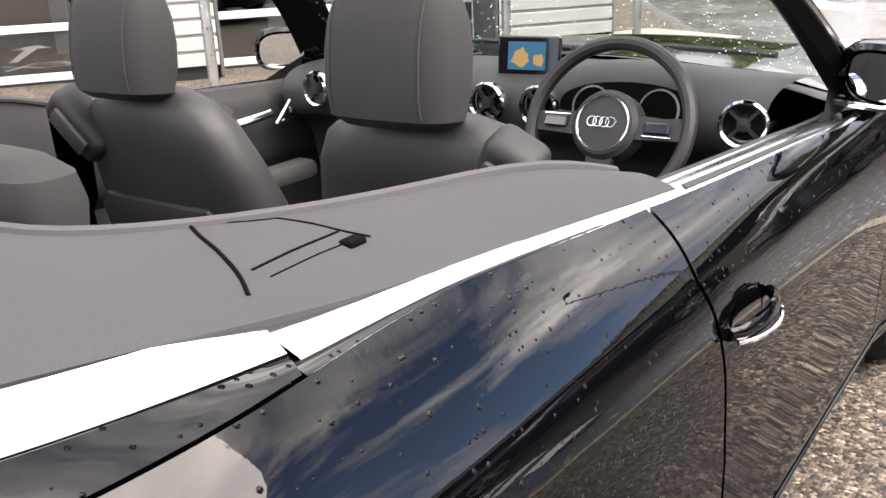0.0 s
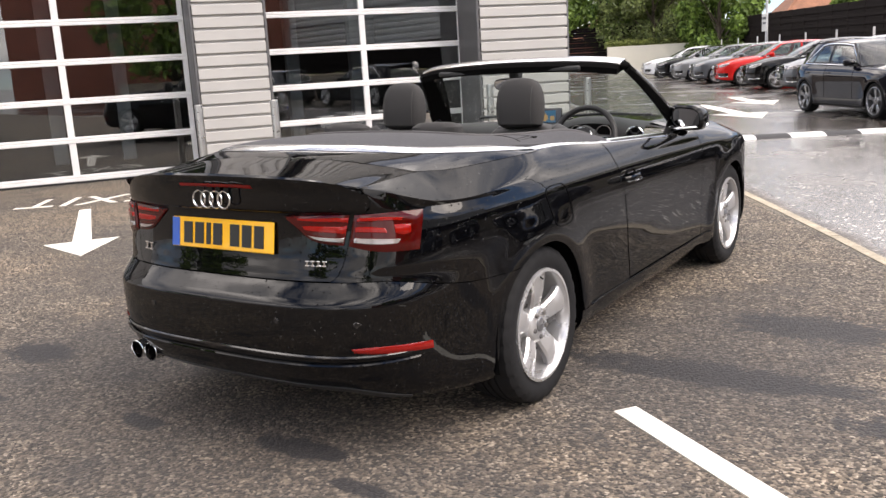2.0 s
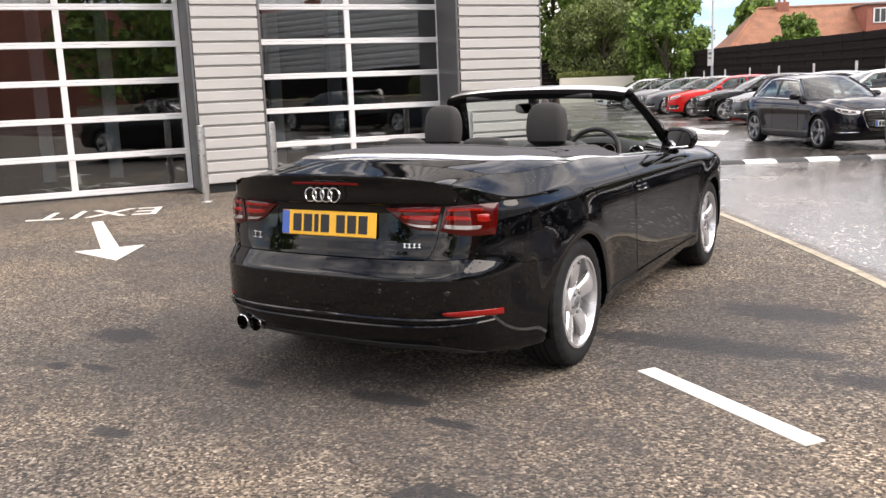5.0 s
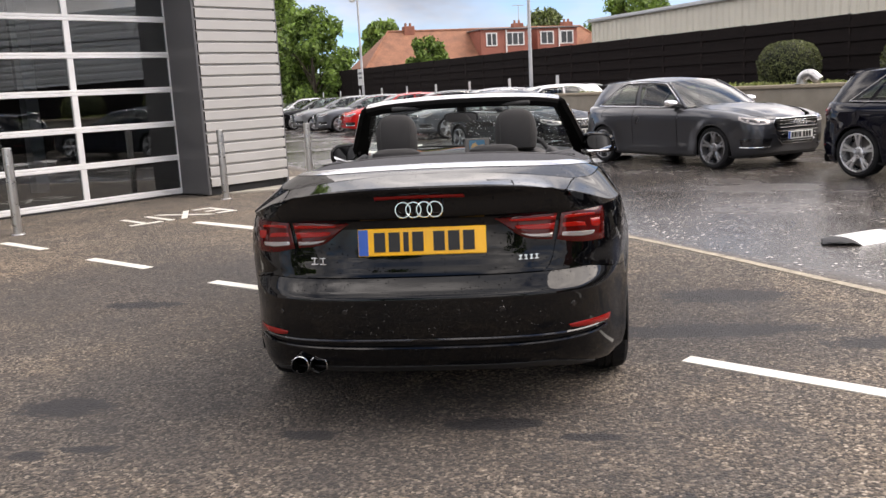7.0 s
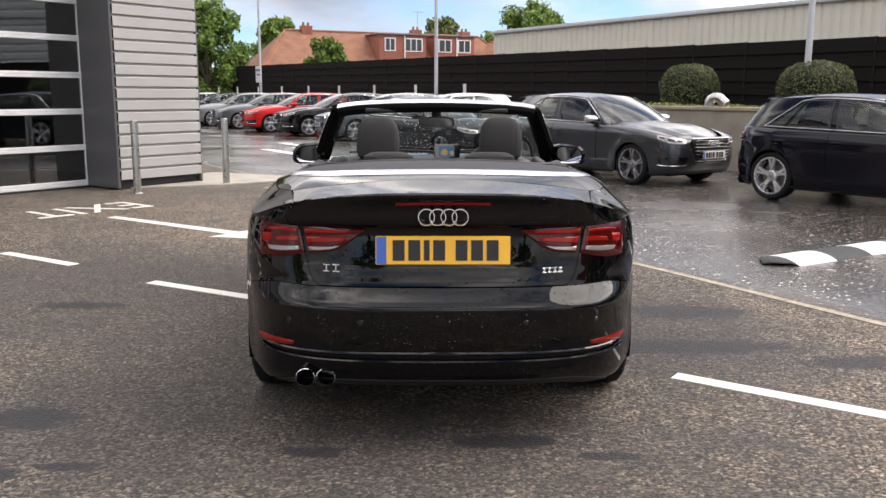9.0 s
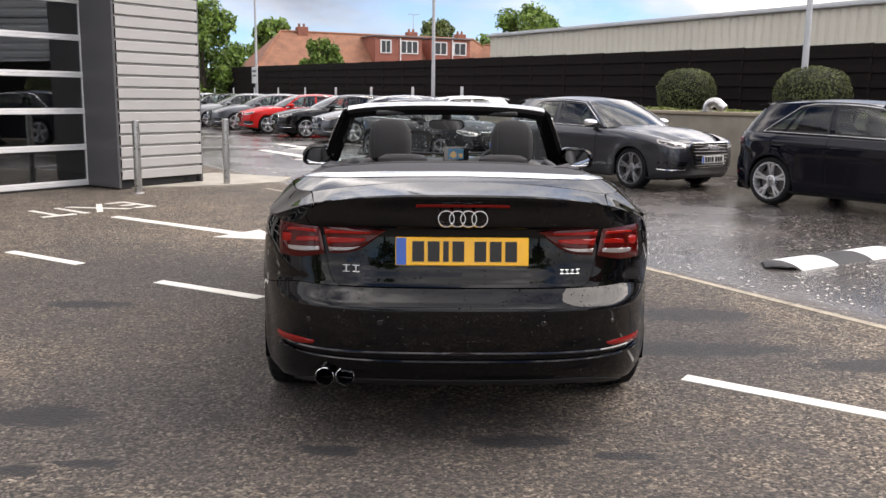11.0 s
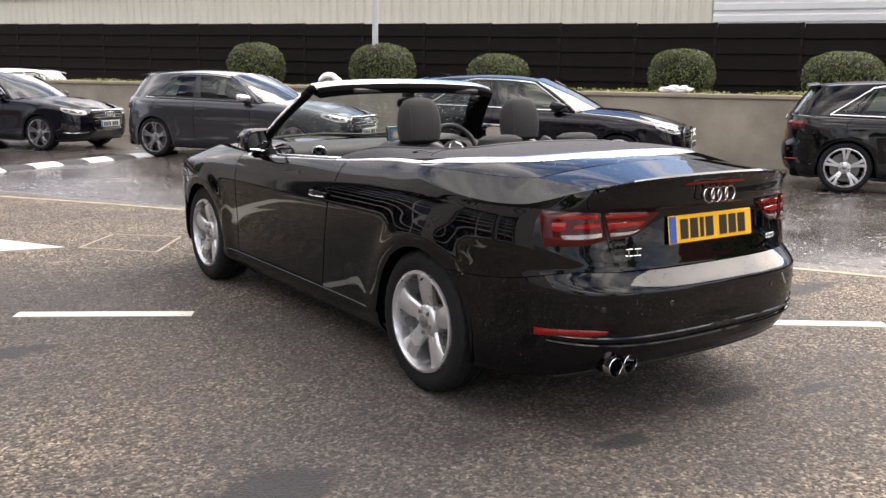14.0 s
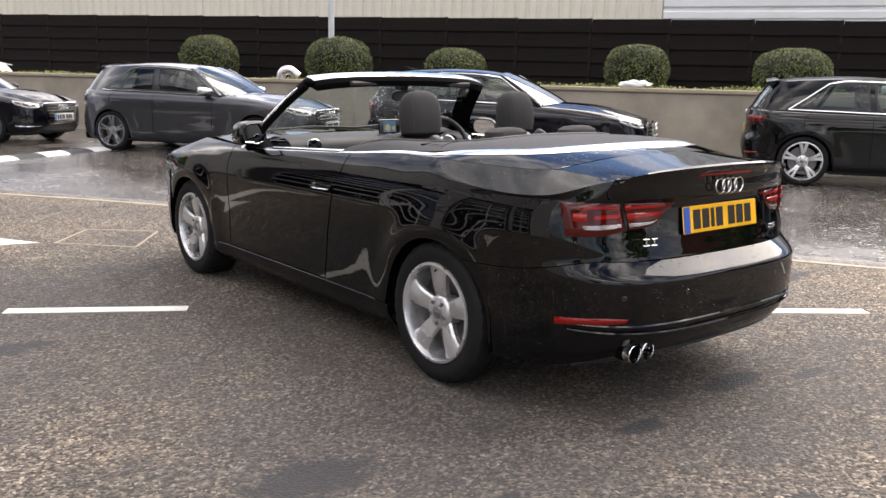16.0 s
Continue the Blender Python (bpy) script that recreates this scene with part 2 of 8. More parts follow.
# surfaces of the yard and the buildings
def asphalt_material():
    mat, nt, b = nodes_of("worn_asphalt")
    tc = nt.nodes.new("ShaderNodeTexCoord")
    pos = tc.outputs["Object"]

    def cells(scale):
        v = nt.nodes.new("ShaderNodeTexVoronoi")
        v.inputs["Scale"].default_value = scale
        nt.links.new(pos, v.inputs["Vector"])
        sp = nt.nodes.new("ShaderNodeSeparateColor")
        nt.links.new(v.outputs["Color"], sp.inputs[0])
        return v, sp
    vor, sep = cells(84.0)
    stones = ramp(nt, sep.outputs[0], [(0.0, (0.018, 0.015, 0.013)), (0.35, (0.077, 0.063, 0.050)), (0.68, (0.183, 0.149, 0.115)), (0.90, (0.300, 0.248, 0.192)), (1.0, (0.49, 0.422, 0.343))])
    broad = noise_node(nt, 0.55, 6.0, 0.62, vec=pos)
    mid = noise_node(nt, 3.2, 6.0, 0.65, vec=pos)
    patch = ramp(nt, broad, [(0.36, (0.66, 0.68, 0.72)), (0.5, (0.93, 0.92, 0.91)), (0.66, (1.15, 1.09, 1.01))])
    col = mix_rgb(nt, 1.0, stones, patch, "MULTIPLY")
    blotch = ramp(nt, mid, [(0.34, 0.52), (0.52, 1.05)])
    col = mix_rgb(nt, 0.8, col, mix_rgb(nt, 1.0, col, blotch, "MULTIPLY"))
    fret = ramp(nt, noise_node(nt, 30.0, 6.0, 0.8, vec=pos), [(0.38, 0.55), (0.60, 1.18)])
    col = mix_rgb(nt, 0.8, col, mix_rgb(nt, 1.0, col, fret, "MULTIPLY"))
    stain = ramp(nt, noise_node(nt, 2.3, 12.0, 0.82, vec=pos), [(0.575, 0.0), (0.63, 0.7)])
    col = mix_rgb(nt, stain, col, (0.030, 0.028, 0.028))
    # across the lane: wet, smooth and dark beyond the edge line
    dot = nt.nodes.new("ShaderNodeVectorMath")
    dot.operation = "DOT_PRODUCT"
    nt.links.new(pos, dot.inputs[0])
    dot.inputs[1].default_value = Q_DIR
    edge = math_node(nt, "ADD", dot.outputs["Value"], math_node(nt, "MULTIPLY", math_node(nt, "SUBTRACT", mid, 0.5), 0.3))
    lane = ramp(nt, math_node(nt, "MULTIPLY", edge, 0.1), [(0.286, 0.0), (0.315, 1.0)])
    lane_tone = ramp(nt, noise_node(nt, 0.9, 5.0, 0.6, vec=pos), [(0.35, (0.038, 0.036, 0.039)), (0.7, (0.080, 0.074, 0.073))])
    lane_col = mix_rgb(nt, 0.72, col, lane_tone)
    # pale grit and petals lying on the wet lane, thicker in drifts
    grit, gsep = cells(24.0)
    drift = ramp(nt, noise_node(nt, 0.8, 4.0, 0.6, vec=pos), [(0.36, 0.16), (0.60, 0.72)])
    here = math_node(nt, "GREATER_THAN", drift, gsep.outputs[0])
    near = math_node(nt, "LESS_THAN", grit.outputs["Distance"], math_node(nt, "MULTIPLY", gsep.outputs[1], 0.36))
    lane_col = mix_rgb(nt, math_node(nt, "MULTIPLY", here, near), lane_col, (0.50, 0.475, 0.44))
    col = mix_rgb(nt, lane, col, lane_col)

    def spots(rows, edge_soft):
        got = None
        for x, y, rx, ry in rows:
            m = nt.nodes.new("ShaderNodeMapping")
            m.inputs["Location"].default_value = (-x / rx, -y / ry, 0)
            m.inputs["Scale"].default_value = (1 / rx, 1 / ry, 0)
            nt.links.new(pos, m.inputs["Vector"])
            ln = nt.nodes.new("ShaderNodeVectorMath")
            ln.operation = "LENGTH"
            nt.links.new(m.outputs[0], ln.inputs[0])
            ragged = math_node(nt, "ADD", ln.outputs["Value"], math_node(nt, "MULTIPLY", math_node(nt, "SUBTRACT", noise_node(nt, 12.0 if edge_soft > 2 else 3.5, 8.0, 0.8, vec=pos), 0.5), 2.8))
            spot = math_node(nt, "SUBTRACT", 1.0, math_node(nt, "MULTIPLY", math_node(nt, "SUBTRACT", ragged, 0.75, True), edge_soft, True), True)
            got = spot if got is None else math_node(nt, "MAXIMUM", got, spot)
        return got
    # broad darker stretches, then small damp spots: x, y, half length, half width
    damp_shade = spots(((-2.5, 2.0, 1.5, 1.5), (-1.3, 0.2, 0.9, 1.6), (-0.1, -0.9, 1.5, 0.55), (1.4, 0.8, 0.6, 1.2)), 1.3)
    # mixes real damp with the car's soft ground shade, painted into the colour
    col = mix_rgb(nt, math_node(nt, "MULTIPLY", damp_shade, 0.60), col, (0.035, 0.033, 0.034))
    damp = spots(((-1.80, -0.52, 0.27, 0.17), (-1.66, -1.09, 0.10, 0.06), (-1.42, -1.02, 0.16, 0.05), (-0.52, -0.90, 0.14, 0.07),
                  (0.25, -0.80, 0.25, 0.09), (0.95, -1.55, 0.22, 0.10), (-0.62, -1.62, 0.13, 0.06), (1.35, 0.55, 0.75, 0.16), (1.62, 1.35, 0.5, 0.22),
                  (0.62, -0.95, 0.16, 0.05), (-2.35, 1.55, 0.35, 0.12), (2.3, 0.25, 0.5, 0.14)), 5.5)
    col = mix_rgb(nt, math_node(nt, "MULTIPLY", damp, 0.88), col, (0.017, 0.0165, 0.019))
    nt.links.new(col, b.inputs["Base Color"])
    wet = ramp(nt, noise_node(nt, 0.45, 5.0, 0.6, vec=pos), [(0.40, 0.10), (0.62, 0.32)])
    rough = mix_rgb(nt, lane, ramp(nt, mid, [(0.3, 0.74), (0.7, 0.94)]), wet)
    rough = mix_rgb(nt, math_node(nt, "MULTIPLY", damp, 0.5), rough, 0.65)
    nt.links.new(rough, b.inputs["Roughness"])
    relief = math_node(nt, "ADD", math_node(nt, "MULTIPLY", sep.outputs[2], 0.6), math_node(nt, "MULTIPLY", vor.outputs["Distance"], -0.9))
    strength = math_node(nt, "SUBTRACT", 0.9, math_node(nt, "MULTIPLY", lane, 0.74))
    bp = nt.nodes.new("ShaderNodeBump")
    bp.inputs["Distance"].default_value = 0.006
    nt.links.new(strength, bp.inputs["Strength"])
    nt.links.new(relief, bp.inputs["Height"])
    nt.links.new(bp.outputs[0], b.inputs["Normal"])
    return mat


def paint_marking_material():
    mat, nt, b = nodes_of("worn_road_paint")
    tc = nt.nodes.new("ShaderNodeTexCoord")
    wear = noise_node(nt, 26.0, 8.0, 0.72, "Object")
    wide = noise_node(nt, 2.2, 4.0, 0.6, "Object")
    c = ramp(nt, wide, [(0.3, (0.60, 0.58, 0.51)), (0.7, (0.78, 0.76, 0.70))])
    c = mix_rgb(nt, ramp(nt, wear, [(0.30, 1.0), (0.40, 0.0)]), c, (0.16, 0.145, 0.13))
    nt.links.new(c, b.inputs["Base Color"])
    b.inputs["Roughness"].default_value = 0.7
    bump_node(nt, noise_node(nt, 140.0, 3.0, 0.6), 0.5, 0.004, b)
    return mat


def foliage_material(name, dark, light):
    mat, nt, b = nodes_of(name)
    geo = nt.nodes.new("ShaderNodeNewGeometry")
    c = ramp(nt, geo.outputs["Random Per Island"], [(0.0, dark), (0.6, light), (1.0, tuple(min(1, v * 1.5) for v in light))])
    c = mix_rgb(nt, 1.0, c, ramp(nt, noise_node(nt, 0.9, 3.0), [(0.3, 0.6), (0.7, 1.1)]), "MULTIPLY")
    nt.links.new(c, b.inputs["Base Color"])
    b.inputs["Roughness"].default_value = 0.55
    b.inputs["Subsurface Weight"].default_value = 0.0
    tr = nt.nodes.new("ShaderNodeBsdfTranslucent")
    nt.links.new(c, tr.inputs[0])
    mx = nt.nodes.new("ShaderNodeMixShader")
    mx.inputs[0].default_value = 0.3
    nt.links.new(b.outputs[0], mx.inputs[1])
    nt.links.new(tr.outputs[0], mx.inputs[2])
    nt.links.new(mx.outputs[0], nt.nodes["Material Output"].inputs["Surface"])
    return mat


M_ASPHALT = asphalt_material()
M_PAINT = paint_marking_material()
M_CONCRETE = surface("pale_concrete", (0.42, 0.39, 0.33), 0.85, vary=0.2, scale=2.5, grain=0.2, grain_scale=90, bump=0.3)
M_RENDER = surface("weathered_render", (0.31, 0.275, 0.22), 0.9, vary=0.28, scale=1.6, grain=0.15, grain_scale=60, bump=0.2)
M_COPING = surface("stone_coping", (0.33, 0.275, 0.20), 0.8, vary=0.18, scale=3.0, grain=0.2, grain_scale=80, bump=0.25)
M_CLAD = surface("silver_grey_cladding", (0.44, 0.43, 0.415), 0.45, 0.05, vary=0.05, scale=1.2, grain=0.03, grain_scale=300)
M_PILASTER = surface("grey_metal_sheet", (0.13, 0.128, 0.13), 0.4, 0.3, vary=0.08, scale=1.5)
M_ALU = surface("brushed_aluminium_door_frame", (0.78, 0.78, 0.78), 0.42, 0.25, vary=0.06, scale=4)
M_SEAL = surface("black_rubber_seal", (0.012, 0.012, 0.013), 0.6)
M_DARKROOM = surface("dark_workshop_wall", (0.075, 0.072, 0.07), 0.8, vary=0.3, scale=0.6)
M_PANE = glass("door_pane", (0.62, 0.66, 0.68), gloss=0.16)
M_STEEL = surface("brushed_stainless_steel", (0.58, 0.57, 0.55), 0.30, 0.95, vary=0.08, scale=12, grain=0.12, grain_scale=400)
M_GALV = surface("galvanised_grey_post", (0.42, 0.43, 0.44), 0.5, 0.4, vary=0.12, scale=5)
M_FENCE = surface("dark_stained_timber", (0.014, 0.0105, 0.010), 0.9, spec=0.15, vary=0.35, scale=2.0, grain=0.35, grain_scale=70, bump=0.3)
M_FENCEPOST = surface("dark_stained_post", (0.020, 0.015, 0.014), 0.9, spec=0.15, vary=0.3, scale=3.0)
M_SHED = surface("cream_corrugated_sheet", (0.60, 0.57, 0.48), 0.6, vary=0.06, scale=0.5)
M_SHED2 = surface("pale_grey_sheet", (0.62, 0.63, 0.63), 0.5, vary=0.06, scale=0.7)
M_ROOF = surface("terracotta_roof_tiles", (0.30, 0.135, 0.078), 0.8, vary=0.3, scale=1.2, grain=0.3, grain_scale=9)
M_BRICK = surface("red_house_brick", (0.33, 0.13, 0.085), 0.85, vary=0.2, scale=1.0, grain=0.2, grain_scale=14)
M_TILEHUNG = surface("red_hung_tiles", (0.36, 0.13, 0.09), 0.8, vary=0.2, scale=1.5, grain=0.25, grain_scale=12)
M_WHITE = surface("white_window_paint", (0.78, 0.78, 0.76), 0.5, vary=0.04)
M_DARKGLASS = surface("far_window_glass", (0.03, 0.035, 0.04), 0.08, vary=0.2, scale=1)
M_LEAF = foliage_material("broad_leaf_foliage", (0.035, 0.075, 0.012), (0.205, 0.310, 0.060))
M_LEAF2 = foliage_material("bronze_green_foliage", (0.045, 0.065, 0.016), (0.190, 0.235, 0.075))
M_BOX = foliage_material("clipped_box_foliage", (0.022, 0.030, 0.009), (0.150, 0.170, 0.062))
M_HEDGE = foliage_material("low_hedge_foliage", (0.07, 0.10, 0.02), (0.24, 0.27, 0.075))
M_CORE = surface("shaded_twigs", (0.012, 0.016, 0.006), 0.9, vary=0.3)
M_BARK = surface("bark", (0.09, 0.07, 0.05), 0.9, vary=0.3, scale=8, grain=0.3, grain_scale=40, bump=0.4)
M_RUBBER = surface("black_rubber_hump", (0.03, 0.03, 0.032), 0.7, vary=0.2, scale=6, grain=0.2, grain_scale=200, bump=0.3)
M_HUMPWHITE = surface("white_hump_block", (0.72, 0.72, 0.70), 0.6, vary=0.12, scale=6, grain=0.15, grain_scale=120)
M_EDGING = surface("worn_beige_edging", (0.40, 0.35, 0.27), 0.85, vary=0.3, scale=7.0, grain=0.35, grain_scale=60, bump=0.3)
M_SIGN = surface("pale_sign_plate", (0.6, 0.61, 0.6), 0.5, vary=0.06)
M_BARS = surface("grey_lettering", (0.12, 0.13, 0.15), 0.6)

# ---------------------------------------------------------------- ground and markings
bm = bmesh.new()
bmesh.ops.create_grid(bm, x_segments=8, y_segments=8, size=420)
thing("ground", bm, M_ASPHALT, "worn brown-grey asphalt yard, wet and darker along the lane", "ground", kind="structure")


def slab(name, pts, z0, z1, material, label, category, group="", kind="structure"):
    bm = bmesh.new()
    lo, hi = [bm.verts.new((x, y, z0)) for x, y in pts], [bm.verts.new((x, y, z1)) for x, y in pts]
    n = len(pts)
    bm.faces.new(hi)
    for i in range(n):
        bm.faces.new((lo[i], lo[(i + 1) % n], hi[(i + 1) % n], hi[i]))
    bmesh.ops.recalc_face_normals(bm, faces=bm.faces)
    return thing(name, bm, material, label, category, group=group, kind=kind)


def strip(x0, y0, x1, y1, w):
    d = Vector((x1 - x0, y1 - y0)).normalized() * w / 2
    return [(x0 + d.y, y0 - d.x), (x1 + d.y, y1 - d.x), (x1 - d.y, y1 + d.x), (x0 - d.y, y0 + d.x)]


for x0, y0, x1, y1 in ((-5.40, 4.70, -4.62, 4.17), (-3.77, 3.50, -2.95, 2.95), (-2.12, 2.28, -1.27, 1.77), (1.17, 0.04, 2.0, -0.56), (2.75, -1.12, 3.55, -1.70)):
    slab("bay_dash", strip(x0, y0, x1, y1, 0.10), 0.0, 0.004, M_PAINT, "worn white painted dash on the asphalt", "road marking", "bay dashes")
# edge line between the bay and the wet lane, laid in short lengths
edge_q = pchip((-9.4, -7.0, -5.0, -2.0, 1.0, 16.0), (2.41, 2.75, 2.93, 2.97, 2.86, 2.80))
for k in range(24):
    r0 = -9.0 + k * 1.1
    a, c = SITE @ Vector((r0, edge_q(r0), 0)), SITE @ Vector((r0 + 1.085, edge_q(r0 + 1.085), 0))
    slab("edge_line", strip(a.x, a.y, c.x, c.y, 0.075), 0.0, 0.005, M_EDGING, "worn pale edging strip between bay and lane", "edging", "edging strip pieces")


def ground_arrow(tail, tip, name_label, shaft=0.16, head=0.62, head_len=0.72, both=False):
    tail, tip = Vector((*tail, 0)), Vector((*tip, 0))
    d = (tip - tail).normalized()
    s = Vector((-d.y, d.x, 0))
    neck = tip - d * head_len
    pts = [tail + s * shaft / 2 * 0.75, neck + s * shaft / 2, neck + s * head / 2, tip, neck - s * head / 2, neck - s * shaft / 2, tail - s * shaft / 2 * 0.75]
    slab("ground_arrow", [(p.x, p.y) for p in pts], 0.0, 0.004, M_PAINT, name_label, "road marking", "painted arrows")


ground_arrow((-6.15, 2.80), (-3.88, 1.16), "white painted arrow pointing out of the workshop")
ground_arrow((-3.63, 5.79), (-1.43, 4.22), "white painted arrow pointing out of the workshop")
for tail, tip in (((-4.15, 18.3), (-1.72, 14.15)), ((-4.2, 21.2), (-2.4, 18.0))):
    ground_arrow(tail, tip, "white painted lane arrow on wet asphalt", 0.34, 1.15, 1.5)


def ground_text(text, at, along, size):
    cu = bpy.data.curves.new("word", "FONT")
    cu.body, cu.size, cu.extrude, cu.space_character = text, 1.0, 0.002, 1.05
    cu.resolution_u = 3
    tmp = bpy.data.objects.new("word", cu)
    me = bpy.data.meshes.new_from_object(tmp)
    bpy.data.objects.remove(tmp)
    bpy.data.curves.remove(cu)
    xs, ys = [v.co.x for v in me.vertices], [v.co.y for v in me.vertices]
    w, h = max(xs) - min(xs), max(ys) - min(ys)
    for v in me.vertices:
        v.co.x = (v.co.x - min(xs)) / w * size[0]
        v.co.y = (v.co.y - min(ys)) / h * size[1]
    me.materials.append(M_PAINT)
    ob = new("exit_word", me)
    a = Vector((*along, 0)).normalized()
    ob.matrix_world = basis(a, UP.cross(a), UP, (*at, 0.0025))
    return tagged(ob, "white painted word EXIT on the asphalt", "road marking", "painted words", "structure")


ground_text("EXIT", (-6.42, 4.04), (-0.588, -0.5), (1.5, 0.68))
ground_text("EXIT", (-3.98, 7.20), (-0.5, -0.62), (1.45, 0.68))

# service cover outline cut into the bay
for a, c in (((-1.34, 4.15), (-0.95, 4.62)), ((-0.95, 4.62), (-0.50, 4.22)), ((-0.50, 4.22), (-0.88, 3.67)), ((-0.88, 3.67), (-1.34, 4.15))):
    slab("cover_edge", strip(*a, *c, 0.02), 0.0, 0.003, M_COPING, "thin pale edge of a service cover in the asphalt", "cover edge", "cover edges")

# pale paving at the corner of the workshop
pts = [FACADE @ Vector((f, -n, 0)) for f, n in ((4.55, -8.75), (5.6, -8.05), (6.6, -7.75), (7.3, -8.2), (7.0, -9.8), (5.7, -9.6))]
slab("pavement", [(p.x, p.y) for p in pts], 0.0, 0.02, M_CONCRETE, "pale worn concrete apron at the workshop corner", "pavement")


# ---------------------------------------------------------------- speed humps
def speed_hump(r, q0, q1, label):
    root = empty("speed_hump", label, "speed hump", SITE @ pose(r, 0, 0), "speed humps")
    n = round((q1 - q0) / 0.5)
    step = (q1 - q0) / n
    half, high = 0.21, 0.05
    arc = [(-half + 2 * half * k / 8, high * math.sin(math.pi * k / 8) ** 0.7 + 0.001) for k in range(9)]
    meshes = {}
    for i in range(n):
        white = i % 2 == 0
        if white not in meshes:
            bm = bmesh.new()
            ring_loft(bm, [[(x, y, z) for x, z in arc] for y in (0.0, 0.01, step - 0.012, step - 0.002)], close=False)
            meshes[white] = link_mesh("block", bm, M_HUMPWHITE if white else M_RUBBER, True)
        share("block", meshes[white], root, pose(0, q0 + i * step, 0))
    for y, sgn in ((q0, -1), (q1, 1)):
        bm = bmesh.new()
        rings = []
        for k in range(6):
            a = math.pi / 2 * k / 5
            rings.append([(x * math.cos(a), y + sgn * abs(half) * math.sin(a) * (1 - (x / half) ** 2) ** 0.5, z * math.cos(a) + 0.001) for x, z in arc])
        ring_loft(bm, rings, close=False)
        bmesh.ops.recalc_face_normals(bm, faces=bm.faces)
        part("end_cap", bm, M_RUBBER, root)
    return root


speed_hump(-1.15, 4.05, 8.05, "black and white rubber speed hump across the lane")
speed_hump(-9.45, 4.0, 8.0, "black and white rubber speed hump across the lane")

# ---------------------------------------------------------------- workshop front
DOOR_Y, PANEL_Y = 9.45, 8.70      # local y of the door leaves and of the cladding
PITCH, BAR = 0.522, 0.085
workshop = empty("workshop", "grey clad workshop with glazed sectional doors", "building", FACADE, kind="structure")


def cladding(x0, x1, z0, z1):
    """Ribbed sheet: proud faces with a recessed step between them."""
    bm = bmesh.new()
    prof, z = [], z0
    while z < z1 - 0.01:
        prof += [(z, 0.012), (z + 0.004, -0.030), (z + 0.008, -0.035), (z + 0.128, -0.040), (z + 0.134, -0.034), (z + 0.138, 0.012)]
        z += 0.167
    ring_loft(bm, [[(x, PANEL_Y + d, zz) for zz, d in prof] for x in (x0, x1)], close=False)
    bmesh.ops.recalc_face_normals(bm, faces=bm.faces)
    return bm


def sectional_door(name, x0, x1, rows, label):
    root = empty(name, label, "door", FACADE, kind="structure")
    mid = (x0 + x1) / 2
    for xa, xb in ((x0, x0 + 0.07), (mid - 0.045, mid + 0.045), (x1 - 0.07, x1)):
        part("stile", new_box(xa, xb, DOOR_Y - 0.022, DOOR_Y + 0.03, 0.03, rows * PITCH + 0.05, 0.006), M_ALU, root, smooth=False)
    for k in range(rows + 1):
        z = 0.03 + k * PITCH
        bm = bmesh.new()
        box(bm, x0, x1, DOOR_Y - 0.028, DOOR_Y + 0.03, z, z + BAR * 0.52, 0.006)
        box(bm, x0, x1, DOOR_Y - 0.026, DOOR_Y + 0.03, z + BAR * 0.54, z + BAR, 0.006)
        part("rail", bm, M_ALU, root, smooth=False)
    panes = {}
    for k in range(rows):
        for xa, xb in ((x0 + 0.07, mid - 0.045), (mid + 0.045, x1 - 0.07)):
            key = round(xb - xa, 3)
            if key not in panes:
                panes[key] = link_mesh("pane", new_box(0, xb - xa, 0, 0.012, 0, PITCH - BAR), M_PANE)
            ob = share("pane", panes[key], root, pose(xa, DOOR_Y + 0.004 + 0.002 * ((k * 7) % 3), 0.03 + k * PITCH + BAR, 0.25 * ((k * 5) % 3 - 1), 0, 0.12 * ((k * 3 + 1) % 3 - 1)))
            ob.visible_shadow = False
    part("bottom_seal", new_box(x0, x1, DOOR_Y - 0.02, DOOR_Y + 0.02, 0.001, 0.03), M_SEAL, root, smooth=False)
    for xa in (x0 - 0.05, x1 + 0.002):
        part("side_seal", new_box(xa, xa + 0.048, DOOR_Y - 0.06, DOOR_Y + 0.03, 0, rows * PITCH + 0.1), M_SEAL, root, smooth=False)
    return root


DOORS = ((-7.08, -3.83), (-3.13, 0.17), (1.13, 4.36))
for k, (x0, x1) in enumerate(DOORS):
    sectional_door(f"door_{k + 1}", x0, x1, 7, "aluminium sectional workshop door with dark glazed panels")
TOP = 6.2
for xa, xb in ((-3.70, -3.26), (0.22, 1.15), (4.34, 5.79)):
    part("cladding", cladding(xa, xb, 0.14, TOP), M_CLAD, workshop, "silver-grey ribbed metal cladding", smooth=False)
    part("plinth", new_box(xa + 0.03, xb - 0.03, PANEL_Y + 0.05, PANEL_Y + 0.3, 0.0, 0.14), M_SEAL, workshop, smooth=False)
    # smooth sheet returns beside the doors, with a rounded corner
    for xe, sg in ((xa, -1), (xb, 1)):
        part("reveal", new_box(min(xe, xe + sg * 0.045), max(xe, xe + sg * 0.045), PANEL_Y - 0.02, DOOR_Y + 0.06, 0.02, TOP, 0.012), M_PILASTER, workshop, "dark grey sheet-metal return", smooth=False)
part("wall_above_doors", cladding(-7.3, 5.79, 7 * PITCH + 0.15, TOP + 0.02), M_CLAD, workshop, smooth=False).location.y = 0.012
part("roof_edge", new_box(-7.4, 5.86, PANEL_Y - 0.09, PANEL_Y + 1.0, TOP + 0.02, TOP + 0.22, 0.02), M_PILASTER, workshop, smooth=False)
